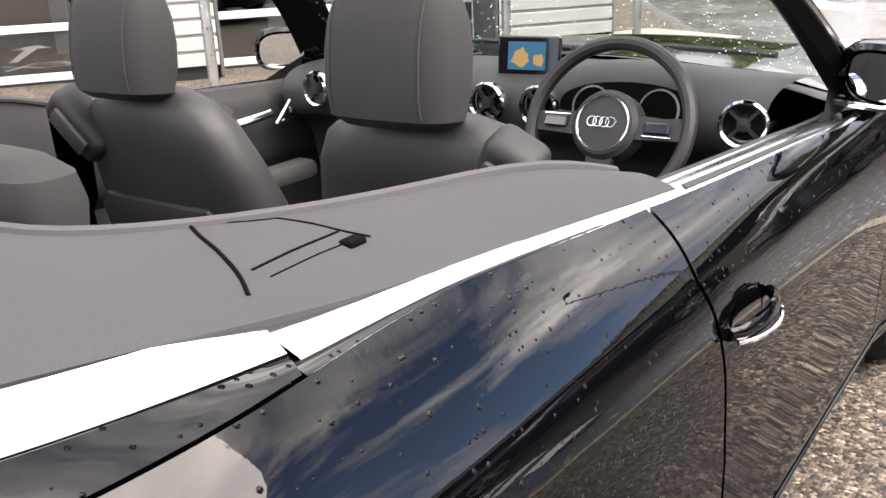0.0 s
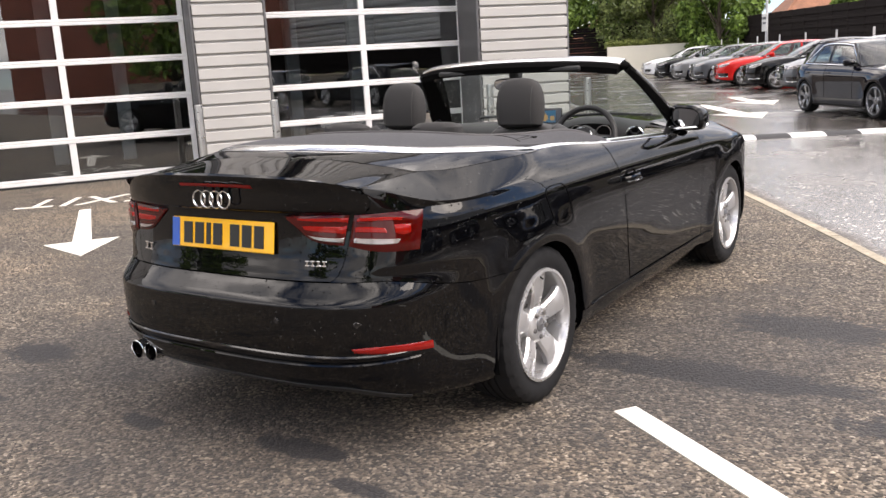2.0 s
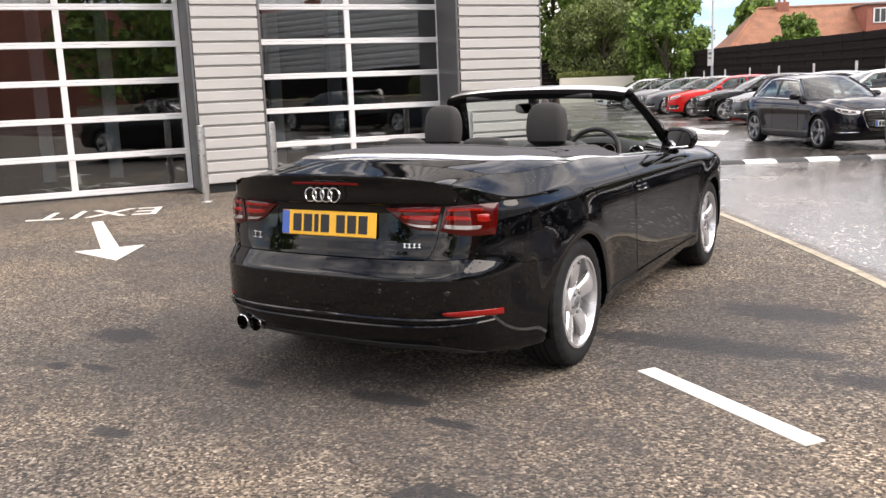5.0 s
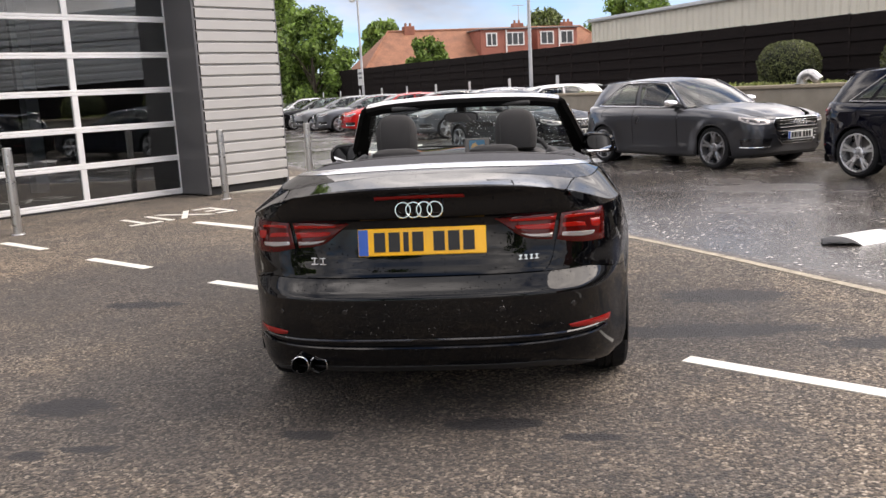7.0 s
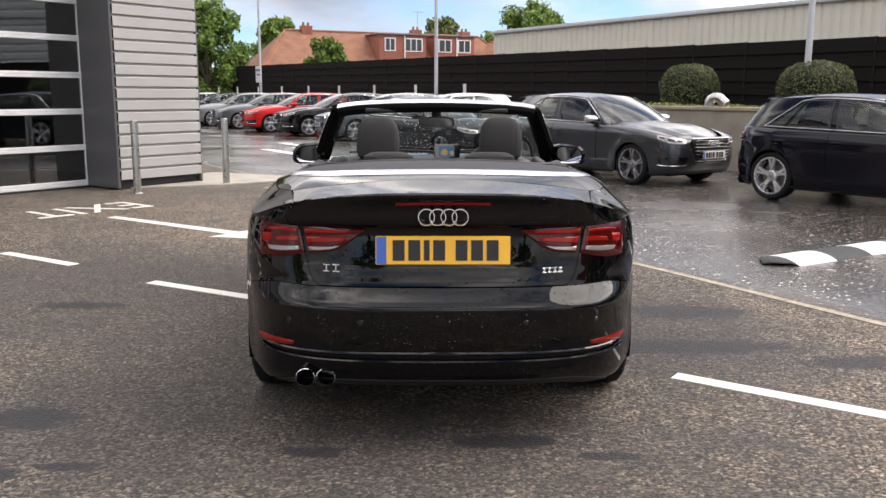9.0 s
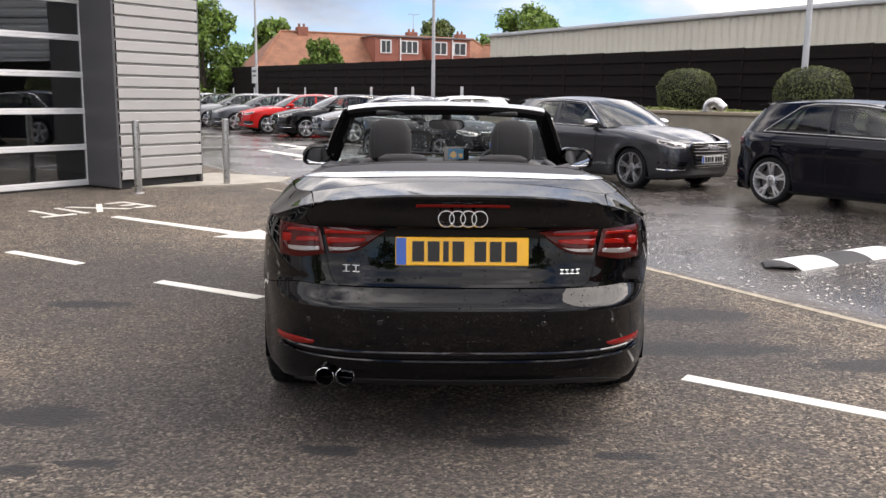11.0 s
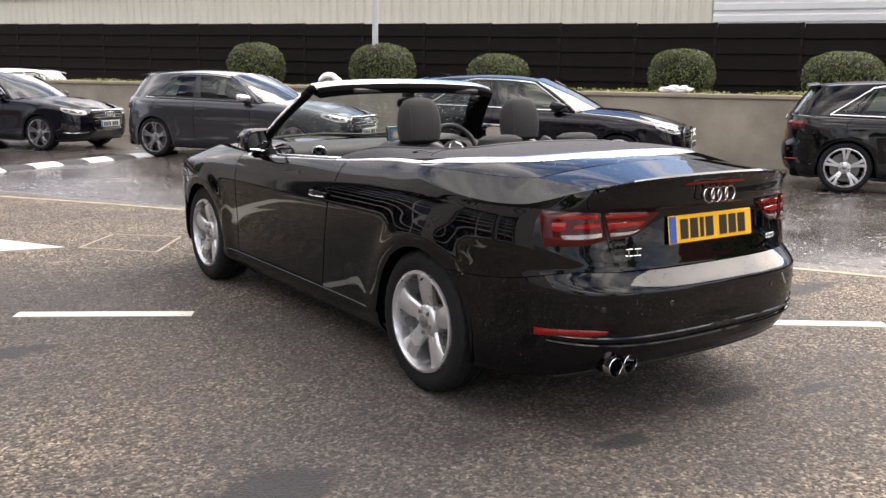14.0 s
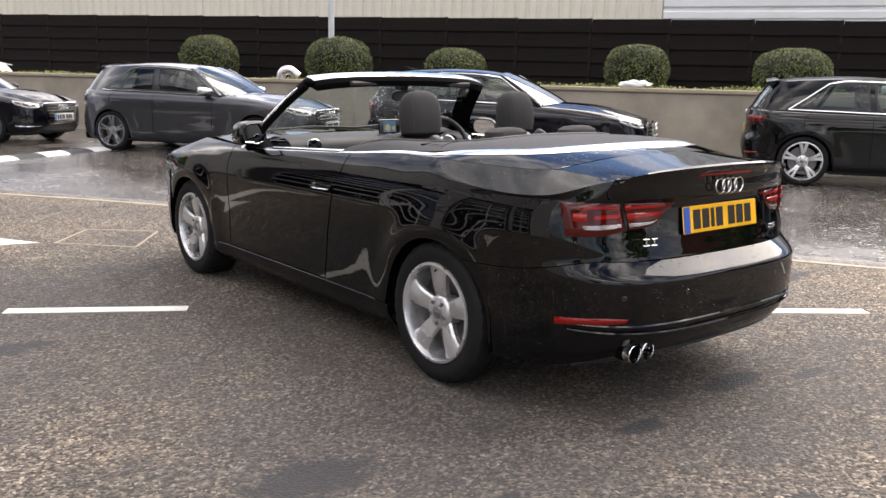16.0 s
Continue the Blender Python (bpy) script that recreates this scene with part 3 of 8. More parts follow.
# the dim room behind the doors
bm = bmesh.new()
box(bm, -12.0, -7.1, PANEL_Y, PANEL_Y + 0.25, 0, TOP)
part("side_wall", bm, M_CLAD, workshop, smooth=False)
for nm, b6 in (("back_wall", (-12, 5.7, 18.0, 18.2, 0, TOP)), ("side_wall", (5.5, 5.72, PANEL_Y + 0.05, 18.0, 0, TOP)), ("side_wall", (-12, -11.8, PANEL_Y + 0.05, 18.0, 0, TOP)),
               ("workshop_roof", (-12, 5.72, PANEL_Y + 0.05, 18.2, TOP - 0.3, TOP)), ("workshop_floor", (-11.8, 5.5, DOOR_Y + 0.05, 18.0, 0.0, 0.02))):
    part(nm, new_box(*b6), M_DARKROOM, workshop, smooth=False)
for x in (-5.6, -1.9, -0.8, 2.2, 3.4):
    part("column", new_box(x, x + 0.22, 12.6, 12.85, 0.02, TOP - 0.3), M_SHED2, workshop, "pale painted workshop column", smooth=False)

# ---------------------------------------------------------------- bollards
def bollard(x, y):
    root = empty("bollard", "brushed stainless steel bollard in the asphalt", "bollard", pose(x, y, 0), "bollards")
    bm = bmesh.new()
    lathe(bm, [(0.0001, 1.012), (0.044, 1.012), (0.050, 1.006), (0.051, 0.995), (0.051, 0.012), (0.051, 0.0)], 24)
    bmesh.ops.recalc_face_normals(bm, faces=bm.faces)
    part("post", bm, M_STEEL, root)
    bm = bmesh.new()
    lathe(bm, [(0.052, 0.012), (0.075, 0.010), (0.078, 0.0)], 24)
    bmesh.ops.recalc_face_normals(bm, faces=bm.faces)
    part("base_ring", bm, M_STEEL, root)


for x, y in ((-6.20, 4.60), (-5.60, 5.31), (-4.11, 8.20), (-3.157, 9.496)):
    bollard(x, y)

# ---------------------------------------------------------------- raised bed, hedge, clipped bushes
WALL_Q = 11.0
for k in range(12):
    r0 = -17.4 + k * 3.6
    bm = new_box(r0, r0 + 3.595, WALL_Q, WALL_Q + 0.22, 0, 1.10)
    thing("planter_wall", bm, M_RENDER, "weathered beige rendered planter wall", "wall", SITE, "planter wall lengths", "structure")
    bm = new_box(r0, r0 + 3.59, WALL_Q - 0.04, WALL_Q + 0.27, 1.10, 1.17, 0.012)
    thing("coping", bm, M_COPING, "pale stone coping on the planter wall", "coping", SITE, "coping lengths", "structure")
thing("planter_end", new_box(-17.4, -17.18, WALL_Q + 0.22, 17.4, 0, 1.10), M_RENDER, "weathered beige rendered end of the planter", "wall", SITE, kind="structure")
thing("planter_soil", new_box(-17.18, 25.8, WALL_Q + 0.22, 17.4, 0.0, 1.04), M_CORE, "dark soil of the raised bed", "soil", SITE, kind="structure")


def leaf_card(bm, p, size, rng, out=None):
    """One small pointed leaf, folded a little along its midrib."""
    d = Vector((rng.gauss(0, 1), rng.gauss(0, 1), rng.gauss(0, 1)))
    if out is not None:
        d = d * 0.75 + out * 0.9
    d.normalize()
    a = d.orthogonal().normalized()
    a = (Matrix.Rotation(rng.uniform(0, 6.28), 3, d) @ a)
    c = d.cross(a)
    s = size * rng.uniform(0.65, 1.25)
    v = [bm.verts.new(p - a * s * 0.5), bm.verts.new(p + c * s * 0.30 + d * s * 0.08), bm.verts.new(p + a * s * 0.55), bm.verts.new(p - c * s * 0.30 + d * s * 0.08)]
    bm.faces.new(v)


def blob(bm, centre, rx, ry, rz, rng, cuts=3, rough=0.12):
    made = bmesh.ops.create_icosphere(bm, subdivisions=cuts, radius=1.0)
    off = Vector((rng.uniform(0, 90), rng.uniform(0, 90), rng.uniform(0, 90)))
    for v in made["verts"]:
        k = 1 + rough * noise.noise(v.co * 2.2 + off)
        v.co = Vector((v.co.x * rx * k, v.co.y * ry * k, v.co.z * rz * k)) + Vector(centre)


def clipped_bush(r, q, z0, w, h, seed, label):
    rng = random.Random(seed)
    w *= 0.86
    at = SITE @ pose(r, q, z0)
    root = empty("clipped_bush", label, "bush", at, "clipped bushes")
    # solid core under the leaves, the bush's inner shade put into its colour
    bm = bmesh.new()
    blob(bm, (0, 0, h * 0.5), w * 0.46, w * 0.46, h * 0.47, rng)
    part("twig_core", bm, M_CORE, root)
    bm = bmesh.new()
    n = 6500
    for _ in range(n):
        u, v = rng.uniform(-1, 1), rng.uniform(0, 6.2832)
        c = (1 - u * u) ** 0.5
        d = Vector((c * math.cos(v), c * math.sin(v), u))
        # squarish dome: flatter sides, rounded top
        e = 2.9 if d.z < 0.2 else 2.5
        k = 1 / (abs(d.x) ** e + abs(d.y) ** e + abs(d.z) ** e) ** (1 / e)
        k *= 1 + 0.05 * noise.noise(d * 3 + Vector((seed, 0, 0))) + rng.uniform(-0.05, 0.02)
        p = Vector((d.x * k * w / 2, d.y * k * w / 2, h / 2 + d.z * k * h / 2))
        if p.z < 0.0:
            continue
        leaf_card(bm, p, 0.058, rng, d)
    part("leaves", bm, M_BOX, root, smooth=False)


for i, (r, q, top, w) in enumerate(((-13.40, 16.1, 2.20, 1.62), (-9.54, 16.1, 2.17, 1.78), (-6.41, 16.1, 1.93, 1.60), (-2.10, 16.1, 2.05, 1.60), (1.15, 16.1, 2.0, 1.80), (4.9, 16.1, 2.0, 1.7))):
    clipped_bush(r, q, 1.0, w, top - 1.0, 11 + i, "clipped rounded box bush in the raised bed")

rng = random.Random(5)
bm = bmesh.new()
for _ in range(26000):
    r = rng.uniform(-17.0, 10.0)
    q = rng.uniform(11.35, 14.2)
    z = 1.05 + 0.16 * (0.5 + noise.noise(Vector((r * 0.9, q * 1.3, 0)))) * rng.uniform(0.4, 1) * smooth01(11.3, 11.6, q)
    leaf_card(bm, Vector((r, q, z)), 0.075, rng, UP)
thing("hedge", bm, M_HEDGE, "low trimmed yellow-green hedge behind the coping", "hedge", SITE, kind="stuff")


def gooseneck(r, q, label):
    root = empty("vent_pipe", label, "vent pipe", SITE @ pose(r, q, 1.17, 0, 0, 20), "vent pipes")
    bm = bmesh.new()
    pts = [(-0.13, 0, -0.01)] + [(0.13 * -math.cos(a), 0, 0.06 + 0.115 * math.sin(a)) for a in [math.pi * k / 12 for k in range(11)]] + [(0.20, 0, 0.05)]
    tube(bm, pts, 0.09, 18)
    part("elbow", bm, M_STEEL, root, "shiny galvanised elbow pipe")
    bm = bmesh.new()
    lathe(bm, [(0.088, 0.0), (0.13, 0.0), (0.13, 0.015), (0.088, 0.02)], 20, m=pose(-0.13, 0, 0))
    part("flange", bm, M_STEEL, root)


gooseneck(-8.1, 11.12, "shiny gooseneck vent pipe on the planter wall")
gooseneck(2.6, 11.12, "shiny gooseneck vent pipe on the planter wall")

# a crumpled pale bag left on the coping
bm = bmesh.new()
rng = random.Random(3)
made = bmesh.ops.create_icosphere(bm, subdivisions=4, radius=1.0)
for v in made["verts"]:
    k = 1 + 0.35 * noise.noise(v.co * 2.1) + 0.15 * noise.noise(v.co * 6.0)
    v.co = Vector((v.co.x * 0.26 * k, v.co.y * 0.12 * k, max(-0.0, 0.055 + v.co.z * 0.065 * k)))
thing("crumpled_bag", bm, M_WHITE, "crumpled white bag lying on the planter coping", "bag", SITE @ pose(-1.38, 11.12, 1.172), smooth=True, sharp=60)

# ---------------------------------------------------------------- fence
FENCE_Q = 17.5
fence = empty("fence", "tall dark-stained timber fence of horizontal slats", "fence", SITE @ pose(0, FENCE_Q, 0), kind="structure")
bm = bmesh.new()
rows = 15
for k in range(rows):
    y = 0.0 if k % 2 else 0.035
    box(bm, 0.0, 1.852, y, y + 0.022, 0.05 + k * 0.176, 0.05 + k * 0.176 + (0.172 if k % 2 else 0.150))
panel_mesh = link_mesh("slat_panel", bm, M_FENCE)
post_mesh = link_mesh("fence_post", new_box(-0.03, 0.03, 0.012, 0.055, 0, 2.69), M_FENCEPOST)
RISE = -0.0086
for k in range(52):
    r = -63.0 + k * 1.86
    lift = RISE * r
    share("slat_panel", panel_mesh, fence, pose(r + 0.04, 0, lift))
    share("fence_post", post_mesh, fence, pose(r, 0, lift))
bm = new_box(-63.1, 33.8, 0.06, 0.075, -0.3, 2.6)
for v in bm.verts:
    v.co.z += RISE * v.co.x if v.co.z > 0 else 0.0
part("backing", bm, M_FENCE, fence, smooth=False)
far_fence = empty("fence_far", "tall dark timber fence at the far end of the yard", "fence", SITE @ pose(-63.0, 0, 0.54), kind="structure")
for k in range(24):
    share("slat_panel", panel_mesh, far_fence, pose(0, -27.0 + k * 1.86, 0, 0, 0, 90))

# low pale wall with a hedge at the far end
thing("far_planter", new_box(-58.0, -57.7, 9.2, 15.6, 0, 1.72), M_SHED, "low pale rendered wall below a trimmed hedge", "wall", SITE, kind="structure")
rng = random.Random(8)
bm = bmesh.new()
for _ in range(5000):
    q, x = rng.uniform(9.2, 15.6), rng.uniform(-1.6, -0.1)
    leaf_card(bm, Vector((-58.0 + x, q, 1.68 + rng.uniform(0.0, 0.45) * (1 + 0.4 * noise.noise(Vector((q * 2, 0, 0)))))), 0.13, rng, UP)
thing("far_hedge", bm, M_HEDGE, "trimmed hedge on the far wall", "hedge", SITE, kind="stuff")


# ---------------------------------------------------------------- lamp posts
def lamp_post(r, q, z0, h, lean, sign=False, arm=True):
    root = empty("lamp_post", "tall grey galvanised lamp post" + (" with a small sign" if sign else " behind the parked cars"), "lamp post", SITE @ pose(r, q, z0, lean, 0, 0), "lamp posts")
    bm = bmesh.new()
    lathe(bm, [(0.10, 0), (0.10, 0.9), (0.075, 1.0), (0.055, h)], 14)
    part("pole", bm, M_GALV, root)
    if arm:
        bm = bmesh.new()
        tube(bm, [(0, 0, h - 0.05), (0, -0.35, h + 0.12), (0, -0.9, h + 0.18)], 0.035, 8)
        part("arm", bm, M_GALV, root)
        bm = new_box(-0.14, 0.14, -1.5, -0.85, h + 0.12, h + 0.24, 0.04, 2)
        part("lantern", bm, M_GALV, root)
    if sign:
        s = part("sign_plate", new_box(-0.42, 0.42, -0.13, -0.10, 1.80, 2.72, 0.01), M_SIGN, root, smooth=False)
        part("lettering", new_box(-0.3, 0.3, -0.139, -0.1305, 2.42, 2.54), M_BARS, s, smooth=False)
        part("lettering", new_box(-0.25, 0.25, -0.139, -0.1305, 2.18, 2.28), M_BARS, s, smooth=False)
        bm = bmesh.new()
        blob(bm, (-0.18, -0.25, 6.6), 0.13, 0.2, 0.13, random.Random(1), 2, 0.0)
        part("camera_housing", bm, M_WHITE, root, "white dome camera on the pole")
    return root


lamp_post(-45.2, 15.85, 0.2, 8.2, 0, True)
lamp_post(-26.05, 15.85, 0.1, 7.6, 0)
lamp_post(-9.62, 15.85, 0.9, 7.0, 0)
for k in range(9):
    r = -21.0 - 3.2 * k
    root = empty("bay_post", "short grey post with a bay marker plate", "post", SITE @ pose(r, 13.9, 0), "bay posts")
    part("stem", new_box(-0.03, 0.03, -0.03, 0.03, 0, 1.4), M_GALV, root, smooth=False)
    part("plate", new_box(-0.09, 0.09, -0.045, -0.031, 1.4, 1.72, 0.006), M_SIGN, root, smooth=False)

# ---------------------------------------------------------------- warehouse beyond the fence
shed = empty("warehouse", "long cream corrugated warehouse beyond the fence", "building", SITE, kind="structure")
bm = bmesh.new()
xs, r = [], -33.8
while r < -2.6:
    xs += [(r, 0.0), (r + 0.06, -0.05), (r + 0.24, -0.05), (r + 0.30, 0.0)]
    r += 0.36
ring_loft(bm, [[(x, 24.0 + d, z) for x, d in xs] for z in (0.0, 4.36)], close=False)
bmesh.ops.recalc_face_normals(bm, faces=bm.faces)
part("wall_sheet", bm, M_SHED, shed, "cream vertical corrugated sheeting", smooth=False)
part("gutter", new_box(-33.9, 40, 23.8, 24.05, 4.36, 4.48, 0.02), M_GALV, shed, smooth=False)
bm = bmesh.new()
zs, z = [], 0.0
while z < 6.0:
    zs += [(z, 0.0), (z + 0.05, -0.05), (z + 0.22, -0.05), (z + 0.27, 0.0)]
    z += 0.34
ring_loft(bm, [[(x, 23.9 + d, z) for z, d in zs] for x in (-2.55, 42.0)], close=False)
bmesh.ops.recalc_face_normals(bm, faces=bm.faces)
part("wall_sheet", bm, M_SHED2, shed, "pale grey horizontal corrugated sheeting", smooth=False)
part("end_wall", new_box(-33.9, -33.75, 24.05, 44, 0, 4.36), M_SHED, shed, smooth=False)
part("warehouse_roof", new_box(-33.9, 42, 24.06, 44, 4.37, 4.55), M_GALV, shed, smooth=False)


# ---------------------------------------------------------------- houses
def house_window(parent, w, h, at, lights=3):
    root = part("window", new_box(-w / 2, w / 2, -0.06, 0.1, 0, h, 0.01), M_WHITE, parent, "white framed window", smooth=False, at=at)
    g = (w - 0.16) / lights
    for k in range(lights):
        x0 = -w / 2 + 0.08 + k * g
        part("pane", new_box(x0 + 0.05, x0 + g - 0.05, -0.075, -0.0605, 0.1, h - 0.1), M_DARKGLASS, root, smooth=False)


def hip_house(at, w, d, eaves, ridge, hip, label, chimney_x):
    root = empty("house", label, "house", at, "houses beyond the fence")
    part("wall", new_box(-w / 2, w / 2, 0, d, 0, eaves), M_BRICK, root, "red brick wall", smooth=False)
    bm = bmesh.new()
    e = 0.35
    c = [bm.verts.new(p) for p in ((-w / 2 - e, -e, eaves - 0.1), (w / 2 + e, -e, eaves - 0.1), (w / 2 + e, d + e, eaves - 0.1), (-w / 2 - e, d + e, eaves - 0.1))]
    a, b = bm.verts.new((-w / 2 + hip, d / 2, ridge)), bm.verts.new((w / 2 - hip, d / 2, ridge))
    for q in ((c[0], c[1], b, a), (c[2], c[3], a, b), (c[1], c[2], b), (c[3], c[0], a), (c[3], c[2], c[1], c[0])):
        bm.faces.new(q)
    roof = part("roof", bm, M_ROOF, root, "terracotta tiled hipped roof", smooth=False)
    bm = bmesh.new()
    tube(bm, [(-w / 2 + hip, d / 2, ridge), (w / 2 - hip, d / 2, ridge)], 0.12, 6)
    part("ridge_tiles", bm, M_ROOF, roof)
    ch = part("chimney", new_box(chimney_x - 0.55, chimney_x + 0.55, d / 2 - 0.4, d / 2 + 0.4, ridge - 1.2, ridge + 1.1, 0.03), M_BRICK, roof, smooth=False)
    for k in (-0.3, 0.1, 0.4):
        bm = bmesh.new()
        lathe(bm, [(0.13, ridge + 1.1), (0.10, ridge + 1.45), (0.0001, ridge + 1.46)], 8, m=pose(chimney_x + k, d / 2, 0))
        part("chimney_pot", bm, M_ROOF, root)
    return root


def terrace(at, units, uw, label):
    root = empty("house", label, "house", at, "houses beyond the fence")
    d, eaves, top = 8.0, 3.4, 7.2
    w = units * uw
    part("wall", new_box(0, w, 0, d, 0, top - 0.2), M_TILEHUNG, root, "red tile-hung upper storey", smooth=False)
    part("flat_roof", new_box(-0.2, w + 0.2, -0.35, d, top - 0.2, top, 0.02), M_PILASTER, root, smooth=False)
    for k in range(units):
        for x, ww in ((uw * (k + 0.24), 1.1), (uw * (k + 0.70), 2.0)):
            house_window(root, ww, 1.35, pose(x, 0, top - 2.1), 2 if ww < 1.5 else 3)
        part("downpipe", new_box(uw * (k + 0.46), uw * (k + 0.46) + 0.1, -0.12, 0, 2, top - 0.2), M_WHITE, root, smooth=False)
        part("chimney", new_box(uw * (k + 0.95), uw * (k + 0.95) + 0.9, 3, 4, top, top + 1.1, 0.03), M_BRICK, root, smooth=False)
    return root




def dormer_terrace(at, w, label):
    """A row of houses under one hipped roof, with flat-topped dormers in the front slope."""
    d, eaves, ridge, hip = 9.0, 3.0, 7.05, 3.6
    root = empty("house", label, "house", at, "houses beyond the fence")
    part("wall", new_box(0, w, 0.3, d, 0, eaves), M_BRICK, root, "red brick wall", smooth=False)
    bm = bmesh.new()
    c = [bm.verts.new(q) for q in ((-0.35, -0.1, eaves - 0.1), (w + 0.35, -0.1, eaves - 0.1), (w + 0.35, d + 0.35, eaves - 0.1), (-0.35, d + 0.35, eaves - 0.1))]
    a, b = bm.verts.new((hip, d / 2, ridge)), bm.verts.new((w - hip, d / 2, ridge))
    for q in ((c[0], c[1], b, a), (c[2], c[3], a, b), (c[1], c[2], b), (c[3], c[0], a), (c[3], c[2], c[1], c[0])):
        bm.faces.new(q)
    roof = part("roof", bm, M_ROOF, root, "terracotta tiled hipped roof", smooth=False)
    bm = bmesh.new()
    tube(bm, [(-0.3, 0.0, eaves), (hip, d / 2, ridge), (w - hip, d / 2, ridge), (w + 0.3, 0.0, eaves)], 0.13, 6)
    part("ridge_tiles", bm, M_ROOF, roof)
    for x0, x1, wins in ((11.4, 16.1, ((12.45, 1.1, 2), (14.8, 1.85, 3))), (17.1, 21.2, ((18.05, 1.4, 2), (20.1, 1.4, 2)))):
        dm = part("dormer", new_box(x0, x1, 1.0, 4.5, 4.3, 6.72), M_TILEHUNG, root, "red tile-hung box dormer", smooth=False)
        part("dormer_roof", new_box(x0 - 0.15, x1 + 0.15, 0.8, 4.6, 6.725, 6.85, 0.02), M_PILASTER, dm, smooth=False)
        for x, ww, lights in wins:
            house_window(root, ww, 1.22, pose(x, 1.0, 5.25), lights)
        part("downpipe", new_box((x0 + x1) / 2 + 0.1, (x0 + x1) / 2 + 0.2, 0.9, 1.0, 4.3, 6.7), M_WHITE, dm, smooth=False)
    for x in (5.6, 16.6, 21.9):
        ch = part("chimney", new_box(x - 0.5, x + 0.5, d / 2 - 0.4, d / 2 + 0.4, ridge - 0.9, ridge + 0.45, 0.03), M_BRICK, roof, smooth=False)
        for k in (-0.25, 0.2):
            bm = bmesh.new()
            lathe(bm, [(0.13, ridge + 0.45), (0.10, ridge + 0.75), (0.0001, ridge + 0.76)], 8, m=pose(x + k, d / 2, 0))
            part("chimney_pot", bm, M_ROOF, roof)
    bm = bmesh.new()
    tube(bm, [(16.8, d / 2, ridge), (16.8, d / 2, ridge + 2.2)], 0.03, 5)
    box(bm, 16.2, 17.4, d / 2 - 0.02, d / 2 + 0.02, ridge + 2.1, ridge + 2.16)
    part("aerial", bm, M_GALV, roof)
    return root


hip_house(pose(-30.0, 80.0, 0, 0, 0, 4), 13.0, 9.0, 2.6, 6.2, 4.0, "red brick house with a terracotta hipped roof", -1.5)
dormer_terrace(pose(-14.2, 72.5, 0, 0, 0, 25), 27.0, "long red brick terrace with a terracotta roof and box dormers")
hip_house(pose(7.6, 80.0, 0, 0, 0, -4), 8.5, 8.0, 2.6, 6.4, 2.5, "red brick house with a terracotta roof", 2.6)


# ---------------------------------------------------------------- trees
def tree(at, h, spread, seed, material, label, leaf=0.34, n=9000, low=0.25, group="trees beyond the fence"):
    rng = random.Random(seed)
    root = empty("tree", label, "tree", at, group)
    bm = bmesh.new()
    tube(bm, [(0, 0, 0), (0.08, 0.03, h * 0.25), (0.0, 0.1, h * 0.5), (0.1, 0.0, h * 0.8)], [h * 0.028, h * 0.022, h * 0.014, h * 0.005], 9)
    clumps = []
    for k in range(34):
        a, z = rng.uniform(0, 6.283), rng.uniform(low, 0.97)
        env = math.sin(math.pi * min(1, max(0.05, (z - low + 0.12) / (1.12 - low)))) ** 0.6
        d = spread * env * rng.uniform(0.25, 1.0) ** 0.6
        c = Vector((d * math.cos(a), d * math.sin(a), z * h))
        clumps.append((c, spread * rng.uniform(0.20, 0.36)))
        if k % 2 == 0:
            s = Vector((0, 0, max(0.12 * h, c.z - d * 0.8 - 0.1 * h)))
            tube(bm, [s, s.lerp(c, 0.5) + Vector((0, 0, 0.04 * h)), c], [h * 0.010, h * 0.006, h * 0.002], 6)
    part("trunk", bm, M_BARK, root)
    bm = bmesh.new()
    for i in range(n):
        c, rad = clumps[i % len(clumps)]
        d = Vector((rng.gauss(0, 1), rng.gauss(0, 1), rng.gauss(0, 0.8))).normalized()
        p = c + d * rad * rng.uniform(0.35, 1.08) ** 0.7
        if p.z > 0.3:
            leaf_card(bm, p, leaf, rng, d)
    part("crown", bm, material, root, smooth=False)


def on_site(r, q):
    return SITE @ pose(r, q, 0)


tree(on_site(-61.0, 12.8), 7.4, 3.4, 21, M_LEAF2, "round bronze-green tree behind the low wall", 0.26, 12000, 0.2)
for i, (r, q, h, s) in enumerate(((-66, 4, 12.0, 5.5), (-67, 10, 12.5, 5.5), (-69, 16, 12.0, 5.2), (-69, 16.8, 9.5, 3.6), (-72, 0, 14, 6), (-77, 17, 11, 4.2))):
    tree(on_site(r, q), h, s, 30 + i, M_LEAF, "tall leafy green tree beyond the far fence", 0.42, 12000, 0.15)
tree(pose(-14.9, 57.0, 0), 7.2, 2.7, 50, M_LEAF, "spreading green tree beside the houses", 0.34, 12000, 0.12)
tree(pose(-7.6, 64.0, 0), 5.6, 1.45, 51, M_LEAF, "young bright green tree before the houses", 0.3, 6000, 0.3)
tree(pose(-17.0, 100.0, 0), 9.6, 3.0, 52, M_LEAF, "large leafy tree behind the houses", 0.7, 6000, 0.3)
tree(pose(2.0, 107.0, 0), 10.6, 3.5, 53, M_LEAF2, "leafy tree behind the houses", 0.6, 6000, 0.3)
tree(pose(11.6, 98.0, 0), 11.0, 5.0, 54, M_LEAF, "dark leafy tree behind the warehouse", 0.6, 7000, 0.3)

